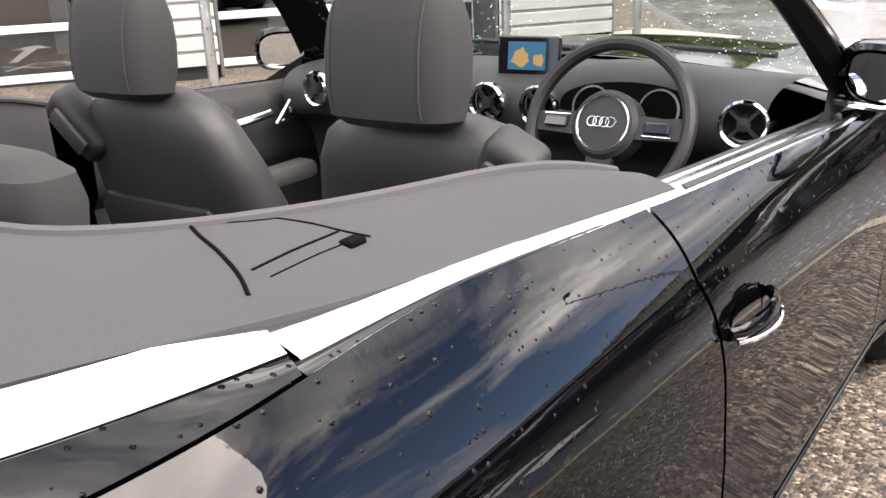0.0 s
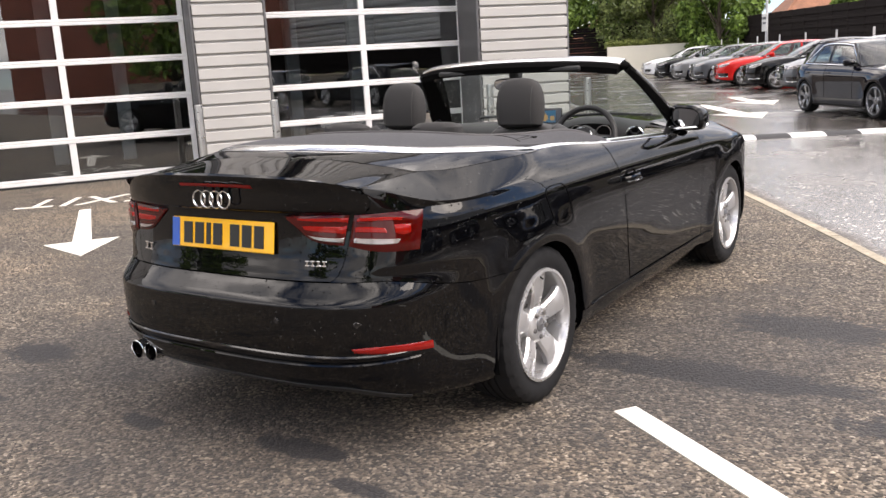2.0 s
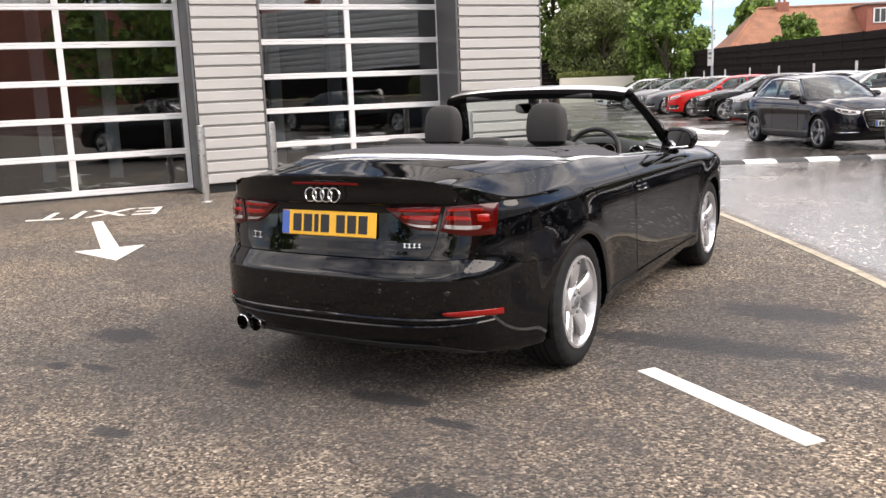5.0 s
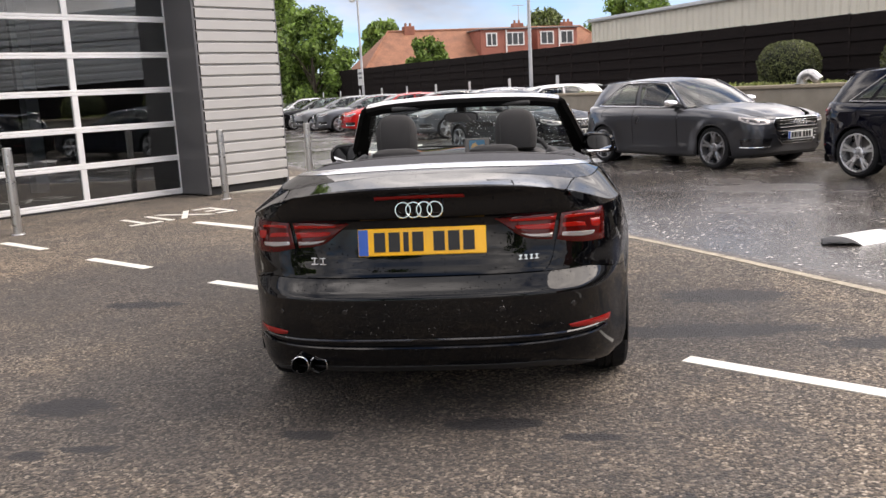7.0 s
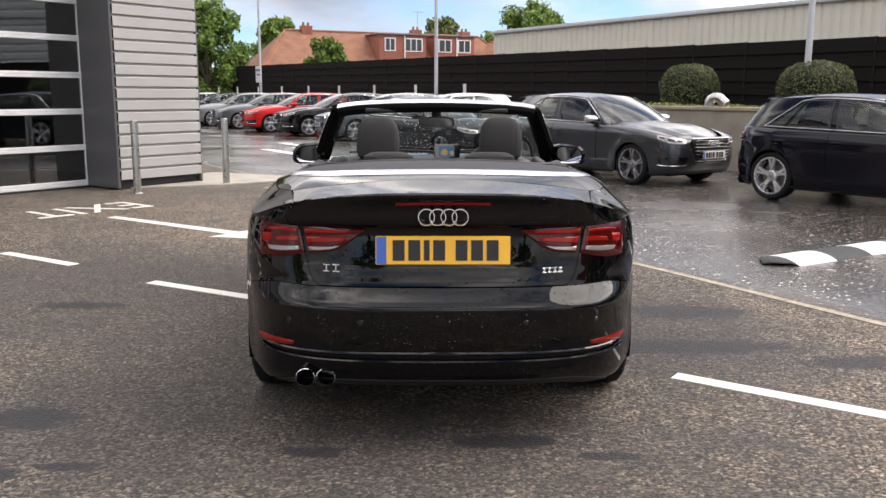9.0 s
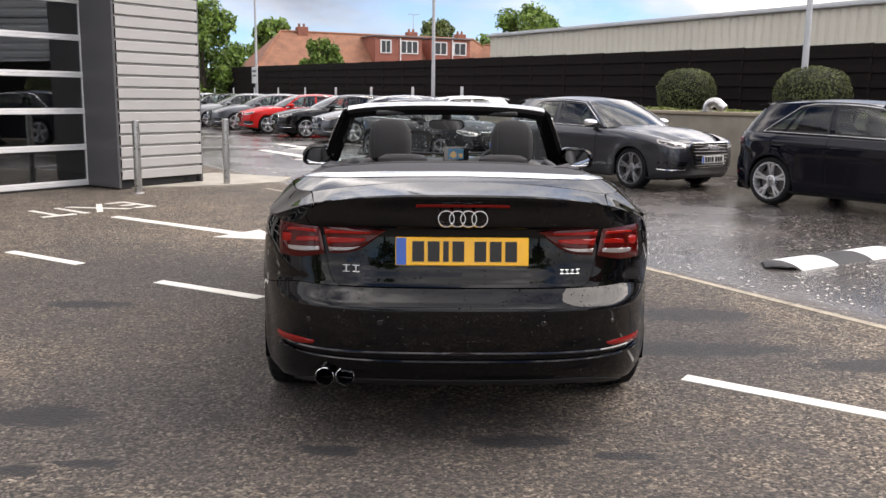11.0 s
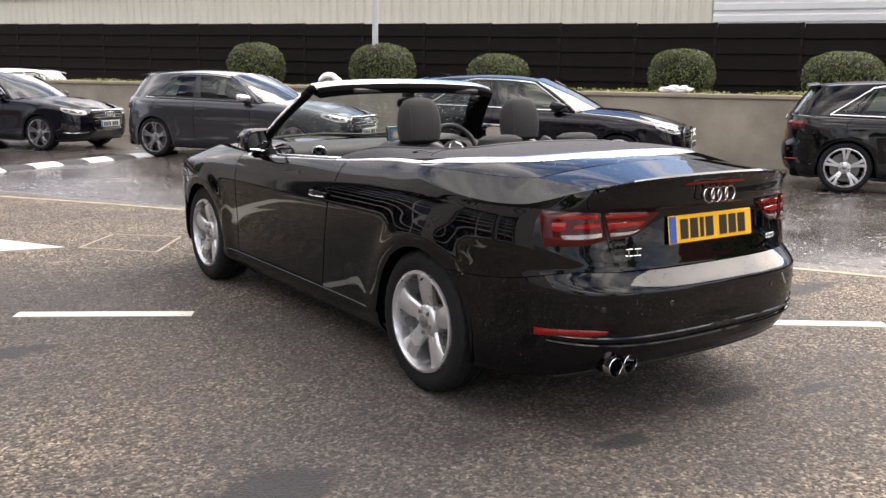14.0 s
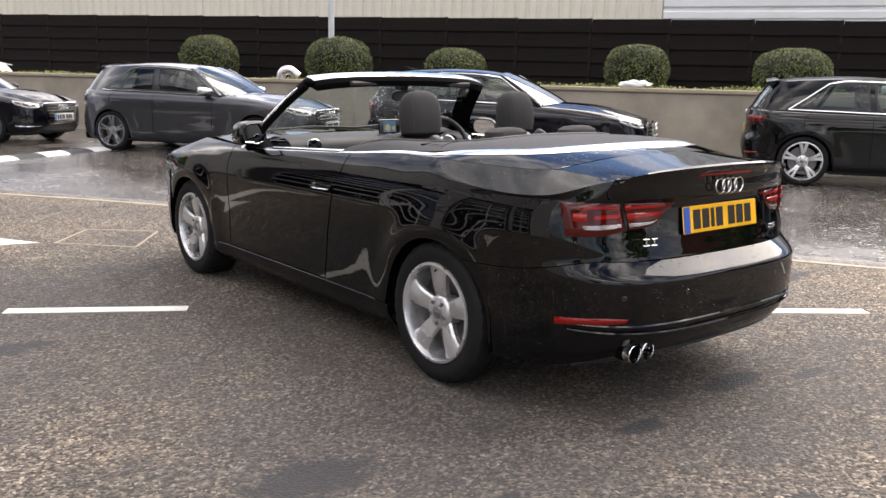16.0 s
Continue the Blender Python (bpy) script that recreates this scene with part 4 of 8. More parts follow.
# ---------------------------------------------------------------- car surfaces
def paint(name, color, flake=0.0, rough=0.25, drops=True, metal=0.0):
    """Clear-coated paint with a faint orange peel and rain beads."""
    mat, nt, b = nodes_of(name)
    b.inputs["Base Color"].default_value = (*color, 1)
    b.inputs["Metallic"].default_value = metal
    nt.links.new(ramp(nt, noise_node(nt, 3.0, 3.0), [(0.3, rough - 0.03), (0.7, rough + 0.05)]), b.inputs["Roughness"])
    b.inputs["Specular IOR Level"].default_value = 0.0 if metal == 0 else 0.4
    b.inputs["Coat Weight"].default_value = 0.78
    b.inputs["Coat Roughness"].default_value = 0.012
    b.inputs["Coat IOR"].default_value = 1.48
    peel = math_node(nt, "MULTIPLY", noise_node(nt, 55.0, 2.0), 0.014)
    if drops:
        tc = nt.nodes.new("ShaderNodeTexCoord")
        vor = nt.nodes.new("ShaderNodeTexVoronoi")
        vor.inputs["Scale"].default_value = 88.0
        nt.links.new(tc.outputs["Object"], vor.inputs["Vector"])
        sep = nt.nodes.new("ShaderNodeSeparateColor")
        nt.links.new(vor.outputs["Color"], sep.inputs[0])
        size = math_node(nt, "MULTIPLY", math_node(nt, "SUBTRACT", sep.outputs[0], 0.42, True), 0.52)
        bead = math_node(nt, "SUBTRACT", size, vor.outputs["Distance"], True)
        peel = math_node(nt, "ADD", peel, math_node(nt, "MULTIPLY", bead, 9.0))
    for sock in ("Coat Normal",):
        bp = nt.nodes.new("ShaderNodeBump")
        bp.inputs["Strength"].default_value, bp.inputs["Distance"].default_value = 0.9, 0.0045
        nt.links.new(peel, bp.inputs["Height"])
        nt.links.new(bp.outputs[0], b.inputs[sock])
    return mat


def lens_red(name, color=(0.26, 0.006, 0.003)):
    mat, nt, b = nodes_of(name)
    w = nt.nodes.new("ShaderNodeTexWave")
    w.inputs["Scale"].default_value = 25.0
    tc = nt.nodes.new("ShaderNodeTexCoord")
    nt.links.new(tc.outputs["Object"], w.inputs["Vector"])
    nt.links.new(ramp(nt, w.outputs[0], [(0.0, tuple(v * 0.92 for v in color)), (1.0, color)]), b.inputs["Base Color"])
    b.inputs["Roughness"].default_value = 0.3
    b.inputs["Specular IOR Level"].default_value = 0.0
    b.inputs["Coat Weight"].default_value = 0.8
    b.inputs["Coat Roughness"].default_value = 0.02
    return mat


M_BLACK = paint("gloss_black_paint", (0.0012, 0.0013, 0.0018))
M_CARGREY = paint("dark_grey_metallic_paint", (0.034, 0.036, 0.043), rough=0.30, metal=0.6)
M_CARBLUEBLACK = paint("blue_black_paint", (0.0025, 0.0025, 0.006))
M_CARWHITE = paint("white_car_paint", (0.72, 0.73, 0.74), drops=False)
M_CARRED = paint("bright_red_paint", (0.50, 0.012, 0.010), drops=False)
M_CARSILVER = paint("silver_grey_paint", (0.22, 0.225, 0.23), rough=0.35, metal=0.6, drops=False)
M_CARMID = paint("mid_grey_paint", (0.09, 0.098, 0.11), rough=0.35, metal=0.5, drops=False)
M_CHROME = surface("polished_chrome", (0.82, 0.82, 0.83), 0.06, 1.0, vary=0.02)
M_TRIM = surface("satin_aluminium_trim", (0.84, 0.84, 0.85), 0.17, 1.0, vary=0.03, scale=3)
M_PLASTIC = surface("black_grained_plastic", (0.014, 0.014, 0.015), 0.55, vary=0.12, grain=0.12, grain_scale=500, bump=0.2)
M_GLOSSBLACK = surface("gloss_black_plastic", (0.006, 0.006, 0.007), 0.08, coat=0.5)
M_TYRE = surface("tyre_rubber", (0.010, 0.010, 0.011), 0.78, spec=0.22, vary=0.2, scale=8, grain=0.15, grain_scale=150, bump=0.2)
M_RIM = surface("silver_alloy", (0.58, 0.58, 0.59), 0.28, 0.7, vary=0.05, scale=5, coat=0.5)
M_RIMDARK = surface("dark_alloy", (0.24, 0.24, 0.25), 0.3, 0.7, vary=0.08, coat=0.4)
M_BRAKE = surface("cast_brake_disc", (0.18, 0.17, 0.165), 0.45, 0.8, vary=0.2)
M_FABRIC = surface("charcoal_soft_top_cloth", (0.052, 0.052, 0.058), 0.92, vary=0.12, scale=3, grain=0.3, grain_scale=900, bump=0.25)
M_LINING = surface("dark_grey_leatherette", (0.055, 0.052, 0.054), 0.62, vary=0.10, scale=4, grain=0.15, grain_scale=350, bump=0.25)
M_SEAT = surface("dark_seat_cloth", (0.026, 0.025, 0.025), 0.85, vary=0.12, scale=5, grain=0.3, grain_scale=700, bump=0.3)
M_SEATLEATHER = surface("black_seat_leather", (0.022, 0.021, 0.021), 0.5, vary=0.12, scale=6, grain=0.12, grain_scale=420, bump=0.1)
M_STITCH = surface("grey_stitching", (0.042, 0.041, 0.040), 0.8)
M_DASH = surface("soft_dash_plastic", (0.024, 0.024, 0.025), 0.6, vary=0.1, grain=0.12, grain_scale=420, bump=0.2)
M_REDLENS = lens_red("red_lamp_lens")
M_REDDARK = lens_red("deep_red_lamp_lens", (0.055, 0.0015, 0.001))
M_REFLECTOR = lens_red("red_reflector", (0.20, 0.007, 0.005))
M_CLEAR = surface("clear_lamp_lens", (0.33, 0.30, 0.29), 0.12, 0.4, vary=0.1, scale=40, coat=1.0)
M_YELLOW = surface("yellow_number_plate", (0.85, 0.44, 0.002), 0.35, vary=0.04, coat=0.6)
M_PLATEWHITE = surface("white_number_plate", (0.7, 0.7, 0.68), 0.35, vary=0.04, coat=0.6)
M_BLUE = surface("blue_plate_band", (0.02, 0.09, 0.42), 0.35, coat=0.6)
M_INK = surface("black_plate_bars", (0.008, 0.008, 0.008), 0.4)
M_TINT = glass("tinted_car_glass", (0.50, 0.58, 0.56), gloss=0.06)
M_MIRROR = surface("mirror_glass", (0.62, 0.64, 0.66), 0.02, 1.0, vary=0.0)
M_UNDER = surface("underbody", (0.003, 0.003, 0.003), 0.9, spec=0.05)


def rain_glass():
    """Clear screen glass with beads of rain on it."""
    mat = glass("wet_windscreen_glass", (0.78, 0.85, 0.83))
    nt = mat.node_tree
    tc = nt.nodes.new("ShaderNodeTexCoord")
    vor = nt.nodes.new("ShaderNodeTexVoronoi")
    vor.inputs["Scale"].default_value = 95.0
    nt.links.new(tc.outputs["Object"], vor.inputs["Vector"])
    sep = nt.nodes.new("ShaderNodeSeparateColor")
    nt.links.new(vor.outputs["Color"], sep.inputs[0])
    bead = math_node(nt, "SUBTRACT", math_node(nt, "MULTIPLY", math_node(nt, "SUBTRACT", sep.outputs[0], 0.55, True), 0.75), vor.outputs["Distance"], True)
    bead = math_node(nt, "MULTIPLY", bead, 14.0, True)
    out = nt.nodes["Material Output"]
    old = out.inputs["Surface"].links[0].from_socket
    drop = nt.nodes.new("ShaderNodeBsdfTranslucent")
    drop.inputs[0].default_value = (0.85, 0.88, 0.9, 1)
    mx = nt.nodes.new("ShaderNodeMixShader")
    nt.links.new(math_node(nt, "MULTIPLY", bead, 0.6), mx.inputs[0])
    nt.links.new(old, mx.inputs[1])
    nt.links.new(drop.outputs[0], mx.inputs[2])
    nt.links.new(mx.outputs[0], out.inputs["Surface"])
    return mat


M_WETGLASS = rain_glass()


class Spline:
    """A natural cubic curve through values at 0, 1, 2, ..."""

    def __init__(self, values):
        self.y = np.array(values, float)
        n = len(self.y)
        a = np.zeros((n, n))
        b = np.zeros((n,) + self.y.shape[1:])
        a[0, 0] = a[-1, -1] = 1
        for i in range(1, n - 1):
            a[i, i - 1], a[i, i], a[i, i + 1] = 1, 4, 1
            b[i] = 6 * (self.y[i + 1] - 2 * self.y[i] + self.y[i - 1])
        self.m = np.linalg.solve(a, b)

    def __call__(self, s):
        n = len(self.y) - 1
        i = min(n - 1, max(0, int(s)))
        t = s - i
        u = 1 - t
        return u * self.y[i] + t * self.y[i + 1] + ((u**3 - u) * self.m[i] + (t**3 - t) * self.m[i + 1]) / 6


class Path3:
    """A curve through points at 0, 1, 2, ... that doesn't overshoot."""

    def __init__(self, pts):
        self.f = [pchip(range(len(pts)), c) for c in zip(*pts)]

    def __call__(self, s):
        return np.array([f(s) for f in self.f])


class CarBody:
    """A body side as columns s round the plan (0 tail centre, 20 nose centre) and heights v (0 bottom, 11 waist crease, 13 top edge)."""
    V = 13

    def __init__(self, outline, top, crease, rear, side, front, rear_s=(2.2, 5.6), front_s=(14.8, 18.6), bulge=0.010, wheels=(0.0, 2.595), ridge=None):
        self.ridge = ridge
        self.o, self.t, self.c = Spline(outline), Path3(top) if ridge else Spline(top), crease
        self.rear, self.side, self.front = (tuple(pchip(range(12), col) for col in zip(*p)) for p in (rear, side, front))
        self.rs, self.fs, self.bulge = rear_s, front_s, bulge
        self.end = len(outline) - 1
        self.wheels, self.seen = wheels, {}

    def column(self, s):
        """What all heights of one column share."""
        key = round(s, 7)
        if key in self.seen:
            return self.seen[key]
        h = 0.02
        x, y = (float(v) for v in self.o(s))
        (xa, ya), (xb, yb) = self.o(max(0, s - h)), self.o(min(self.end, s + h))
        tx, ty = float(xb - xa), float(yb - ya)
        ln = math.hypot(tx, ty)
        wr, wf = 1 - smooth01(*self.rs, s), smooth01(*self.fs, s)
        got = (x, y, ty / ln, -tx / ln, wr, wf, tuple(float(v) for v in self.t(s)), self.c(y))
        self.seen[key] = got
        return got

    def raw(self, s, v):
        s = min(self.end, max(0.0, s))
        x, y, nx, ny, wr, wf, top, cz = self.column(s)
        ws = 1 - wr - wf
        vv = min(v, 11.0)
        z = d = 0.0
        if ws > 0:
            zs, ds = self.side[0](vv), self.side[1](vv)
            if vv > 8:                               # the side follows the crease above its middle
                z8 = self.side[0](8)
                zs = z8 + (cz - z8) * (zs - z8) / (self.side[0](11) - z8)
            z, d = ws * zs, ws * ds
            for yc in self.wheels:                   # flared wheel arches
                if abs(y - yc) < 0.7:
                    d -= ws * 0.017 * math.exp(-((math.hypot(y - yc, zs - 0.312) - 0.37) / 0.085) ** 2)
        if wr > 0:
            z, d = z + wr * self.rear[0](vv), d + wr * self.rear[1](vv)
        if wf > 0:
            z, d = z + wf * self.front[0](vv), d + wf * self.front[1](vv)
        p = (x - nx * d, y - ny * d, z)
        if v > 11:
            t = (v - 11) / 2
            b = self.bulge * math.sin(math.pi * t)
            p = (p[0] + (top[0] - p[0]) * t + nx * b, p[1] + (top[1] - p[1]) * t + ny * b, p[2] + (top[2] - p[2]) * t + 1.2 * b)
            if self.ridge:
                rx, ry, rz, k = self.ridge(s)
                if k > 0:
                    p11 = self.raw(s, 11.0)
                    m = smooth01(4.4, 5.5, s)            # the lip runs into the waist crease
                    rx, ry, rz = rx + (p11[0] - rx) * m, ry + (p11[1] - ry) * m, rz + (p11[2] + 0.006 - rz) * m
                    k *= 1 - abs(2 * t - 1)
                    p = (p[0] + k * (rx - (p11[0] + top[0]) / 2), p[1] + k * (ry - (p11[1] + top[1]) / 2), p[2] + k * (rz - (p11[2] + top[2]) / 2))
        return p

    def at(self, s, v, out=0.0, side=1):
        p = self.raw(s, v)
        if out:
            a = Vector(self.raw(min(self.end, s + 0.03), v)) - Vector(self.raw(max(0, s - 0.03), v))
            b = Vector(self.raw(s, min(13, v + 0.12))) - Vector(self.raw(s, max(0, v - 0.12)))
            p = Vector(p) + a.cross(b).normalized() * out
        return Vector((p[0] * side, p[1], p[2]))

    def v_at(self, s, z):
        lo, hi = 0.0, 13.0
        for _ in range(22):
            mid = (lo + hi) / 2
            if self.raw(s, mid)[2] < z:
                lo = mid
            else:
                hi = mid
        return (lo + hi) / 2

    def s_x(self, x, z):
        """The column of the tail that stands at x at the height z."""
        lo, hi = 0.0, 6.4
        for _ in range(20):
            mid = (lo + hi) / 2
            if self.raw(mid, self.v_at(mid, z))[0] < x:
                lo = mid
            else:
                hi = mid
        return (lo + hi) / 2

    def s_at(self, y, lo=4.0, hi=16.0):
        for _ in range(26):
            mid = (lo + hi) / 2
            if self.o(mid)[1] < y:
                lo = mid
            else:
                hi = mid
        return (lo + hi) / 2


def skin(bm, fn, nu, nv, index=0, flip=False, rows=None):
    """Fills a patch from fn(u, w), u and w from 0 to 1."""
    ws = rows or [j / nv for j in range(nv + 1)]
    vs = [[bm.verts.new(fn(i / nu, w)) for w in ws] for i in range(nu + 1)]
    for i in range(nu):
        for j in range(len(ws) - 1):
            q = (vs[i][j], vs[i + 1][j], vs[i + 1][j + 1], vs[i][j + 1])
            try:
                f = bm.faces.new(tuple(reversed(q)) if flip else q)
                f.material_index = index
            except ValueError:
                pass
    return vs


def thicken(bm, depth):
    """Turns the open rims of a skin inwards, so that it reads as sheet metal."""
    bm.normal_update()
    rim = [e for e in bm.edges if e.is_boundary]
    lower = {}
    for e in rim:
        for v in e.verts:
            if v not in lower:
                lower[v] = bm.verts.new(v.co - v.normal * depth)
    for e in rim:
        loop = e.link_loops[0]
        a, b = loop.vert, loop.link_loop_next.vert
        bm.faces.new((b, a, lower[a], lower[b]))


def body_panel(body, s0, s1, lo, hi, side, nu=24, nv=18, out=0.0, mid=None):
    """A panel between columns (numbers or functions of w) and heights lo(s), hi(s) in v."""
    bm = bmesh.new()
    f0 = s0 if callable(s0) else (lambda w: s0)
    f1 = s1 if callable(s1) else (lambda w: s1)
    fl = lo if callable(lo) else (lambda s: lo)
    fh = hi if callable(hi) else (lambda s: hi)

    def point(u, w):
        s = f0(w) + (f1(w) - f0(w)) * u
        if mid is not None and fl(s) < mid < fh(s):
            v = fl(s) + (mid - fl(s)) * w / 0.5 if w < 0.5 else mid + (fh(s) - mid) * (w - 0.5) / 0.5
        else:
            v = fl(s) + (fh(s) - fl(s)) * w
        return body.at(s, v, out, side)
    skin(bm, point, nu, nv, flip=side < 0)
    thicken(bm, 0.012)
    return bm


def arch_floor(body, ys, radius, zc, base):
    """The lowest height v of a column, over the wheel arches."""
    def lo(s):
        y = body.o(s)[1]
        v = base(s) if callable(base) else base
        for yc in ys:
            d = abs(y - yc)
            if d < radius:
                v = max(v, body.v_at(s, zc + math.sqrt(radius * radius - d * d)))
        return v
    return lo


# ---------------------------------------------------------------- wheels
def tyre_mesh(rad, width, rim):
    bm = bmesh.new()
    w = width / 2
    prof = [(rim - 0.004, -w * 0.82), (rim + 0.010, -w * 0.93), ((rad + rim) / 2, -w), (rad - 0.022, -w * 0.95), (rad - 0.006, -w * 0.82),
            (rad, -w * 0.6), (rad, -w * 0.34), (rad - 0.008, -w * 0.33), (rad - 0.008, -w * 0.27), (rad, -w * 0.26), (rad, -0.008), (rad - 0.008, -0.006), (rad - 0.008, 0.006), (rad, 0.008),
            (rad, w * 0.26), (rad - 0.008, w * 0.27), (rad - 0.008, w * 0.33), (rad, w * 0.34), (rad, w * 0.6), (rad - 0.006, w * 0.82), (rad - 0.022, w * 0.95),
            ((rad + rim) / 2, w), (rim + 0.010, w * 0.93), (rim - 0.004, w * 0.82)]
    rings = lathe(bm, prof, 112, "x")
    bmesh.ops.recalc_face_normals(bm, faces=bm.faces)
    for (r, h), ring in zip(prof, rings):            # notched shoulders
        if r > rad - 0.03 and abs(h) > w * 0.5:
            for k, v in enumerate(ring):
                if k % 4 == 0:
                    v.co.y *= 1 - 0.006 / r
                    v.co.z *= 1 - 0.006 / r
    return link_mesh("tyre", bm, M_TYRE, True, 30)


def rim_mesh(rim, kind):
    """The alloy, its outer face towards +x; kind: five broad arms, ten thin ones or five pairs."""
    bm = bmesh.new()
    lathe(bm, [(rim + 0.006, 0.088), (rim + 0.004, 0.098), (rim - 0.008, 0.100), (rim - 0.014, 0.090), (rim - 0.018, 0.060), (rim - 0.030, -0.09), (rim + 0.004, -0.10)], 56, "x")
    lathe(bm, [(0.0001, 0.074), (0.058, 0.074), (0.072, 0.066), (0.080, 0.050), (0.080, 0.0), (0.0001, 0.0)], 32, "x")
    arms = {"five": 5, "ten": 10, "pairs": 5}[kind]
    for k in range(arms):
        for off in ((0.0,) if kind != "pairs" else (-0.19, 0.19)):
            m = Matrix.Rotation(2 * math.pi * k / arms, 4, "X")
            rings = []
            for i in range(9):
                t = i / 8
                r = 0.052 + (rim - 0.012 - 0.052) * t
                if kind == "five":
                    half = 0.034 + 0.022 * t + 0.012 * smooth01(0.75, 1, t)
                elif kind == "ten":
                    half = 0.012 + 0.005 * abs(t - 0.5) + 0.01 * smooth01(0.85, 1, t)
                else:
                    half = 0.020 + 0.012 * smooth01(0.8, 1, t)
                face = 0.066 + 0.014 * math.sin(t * 2.4) - 0.012 * (1 - t) + 0.004 * t
                sk = off * (0.35 + 0.5 * t) * r
                ridge = 0.004 if kind == "five" else 0.002
                rings.append([m @ Vector((face - 0.034, sk - half * 0.85, r)), m @ Vector((face - 0.010, sk - half, r)), m @ Vector((face, sk - half * 0.80, r)),
                              m @ Vector((face + ridge, sk, r)), m @ Vector((face, sk + half * 0.80, r)), m @ Vector((face - 0.010, sk + half, r)), m @ Vector((face - 0.034, sk + half * 0.85, r))])
            ring_loft(bm, rings, close=True, cap=False)
    bmesh.ops.recalc_face_normals(bm, faces=bm.faces)
    return bm


WHEELS = {}


def wheel(parent, at, rad, width, rim, kind, rim_mat, turned):
    key = (rad, width, rim, kind, rim_mat.name)
    if key not in WHEELS:
        bm = bmesh.new()
        lathe(bm, [(0.0001, -0.02), (rim * 0.74, -0.02), (rim * 0.74, 0.0), (0.0001, 0.0)], 32, "x")
        bmesh.ops.recalc_face_normals(bm, faces=bm.faces)
        disc = link_mesh("brake_disc", bm, M_BRAKE, True)
        bm = bmesh.new()
        lathe(bm, [(0.0001, 0.082), (0.024, 0.082), (0.029, 0.079), (0.029, 0.06)], 20, "x")
        for k in range(4):
            lathe(bm, [(0.0055, 0.0), (0.007, 0.001), (0.0055, 0.002)], 12, "x", pose(0.0815, -0.0115 + 0.0077 * k, 0))
        cap = link_mesh("centre_cap", bm, [M_RIMDARK if rim_mat is M_RIM else M_RIM], True)
        bm = bmesh.new()
        lathe(bm, [(0.0001, 0.012), (0.0085, 0.012), (0.010, 0.009), (0.010, -0.01)], 6, "x")
        bolt = link_mesh("bolt", bm, M_BRAKE, False)
        bm = bmesh.new()
        tube(bm, [(0.07, 0, rim - 0.02), (0.095, 0, rim - 0.035)], 0.004, 6)
        valve = link_mesh("valve", bm, M_PLASTIC, True)
        WHEELS[key] = (tyre_mesh(rad, width, rim), link_mesh("rim", rim_mesh(rim, kind), rim_mat, True, 40), disc, cap, bolt, valve)
    tyre, alloy, disc, cap, bolt, valve = WHEELS[key]
    face = at @ (pose(0, 0, 0) if turned > 0 else pose(0, 0, 0, 0, 0, 180))
    share("tyre", tyre, parent, face)
    al = share("rim", alloy, parent, face @ pose(0.012, 0, 0))
    share("brake_disc", disc, parent, face)
    share("centre_cap", cap, al, pose(0, 0, 0))
    share("valve", valve, al, pose(0, 0, 0))
    for k in range(5):
        share("bolt", bolt, al, Matrix.Rotation(2 * math.pi * (k + 0.5) / 5, 4, "X") @ pose(0.070, 0, 0.050))


def plate(parent, at, material, w=0.52, h=0.111, scale_bars=1.0):
    """A number plate whose characters are plain bars."""
    base = part("number_plate", new_box(-w / 2, w / 2, -0.006, 0.0, -h / 2, h / 2, 0.003), material, parent, "number plate with plain dark bars", smooth=False, at=at)
    part("blue_band", new_box(-w / 2 + 0.003, -w / 2 + 0.042, -0.0085, -0.0065, -h / 2 + 0.003, h / 2 - 0.003), M_BLUE, base, smooth=False)
    x = -w / 2 + 0.066
    for k in range(7):
        wd = 0.046 if k != 2 else 0.022
        part("plate_bar", new_box(x, x + wd, -0.0085, -0.0065, -0.0395, 0.0395), M_INK, base, smooth=False)
        x += wd + 0.014 + (0.026 if k == 3 else 0)
    return base


def four_rings(parent, at, size):
    """Four overlapping chrome rings."""
    for k in range(4):
        bm = bmesh.new()
        r = size / 2
        n, tubes = 28, 6
        rings = []
        for i in range(n):
            a = 2 * math.pi * i / n
            c = Vector((r * math.cos(a), 0, r * math.sin(a)))
            o = Vector((math.cos(a), 0, math.sin(a)))
            rings.append([c + 0.11 * r * (math.cos(b) * o + Vector((0, math.sin(b), 0))) for b in [2 * math.pi * j / tubes for j in range(tubes)]])
        rings.append(rings[0])
        ring_loft(bm, rings)
        bmesh.ops.remove_doubles(bm, verts=bm.verts, dist=1e-5)
        part("badge_ring", bm, M_CHROME, parent, at=at @ pose((k - 1.5) * size * 0.70, -0.002 * (k % 2), 0))

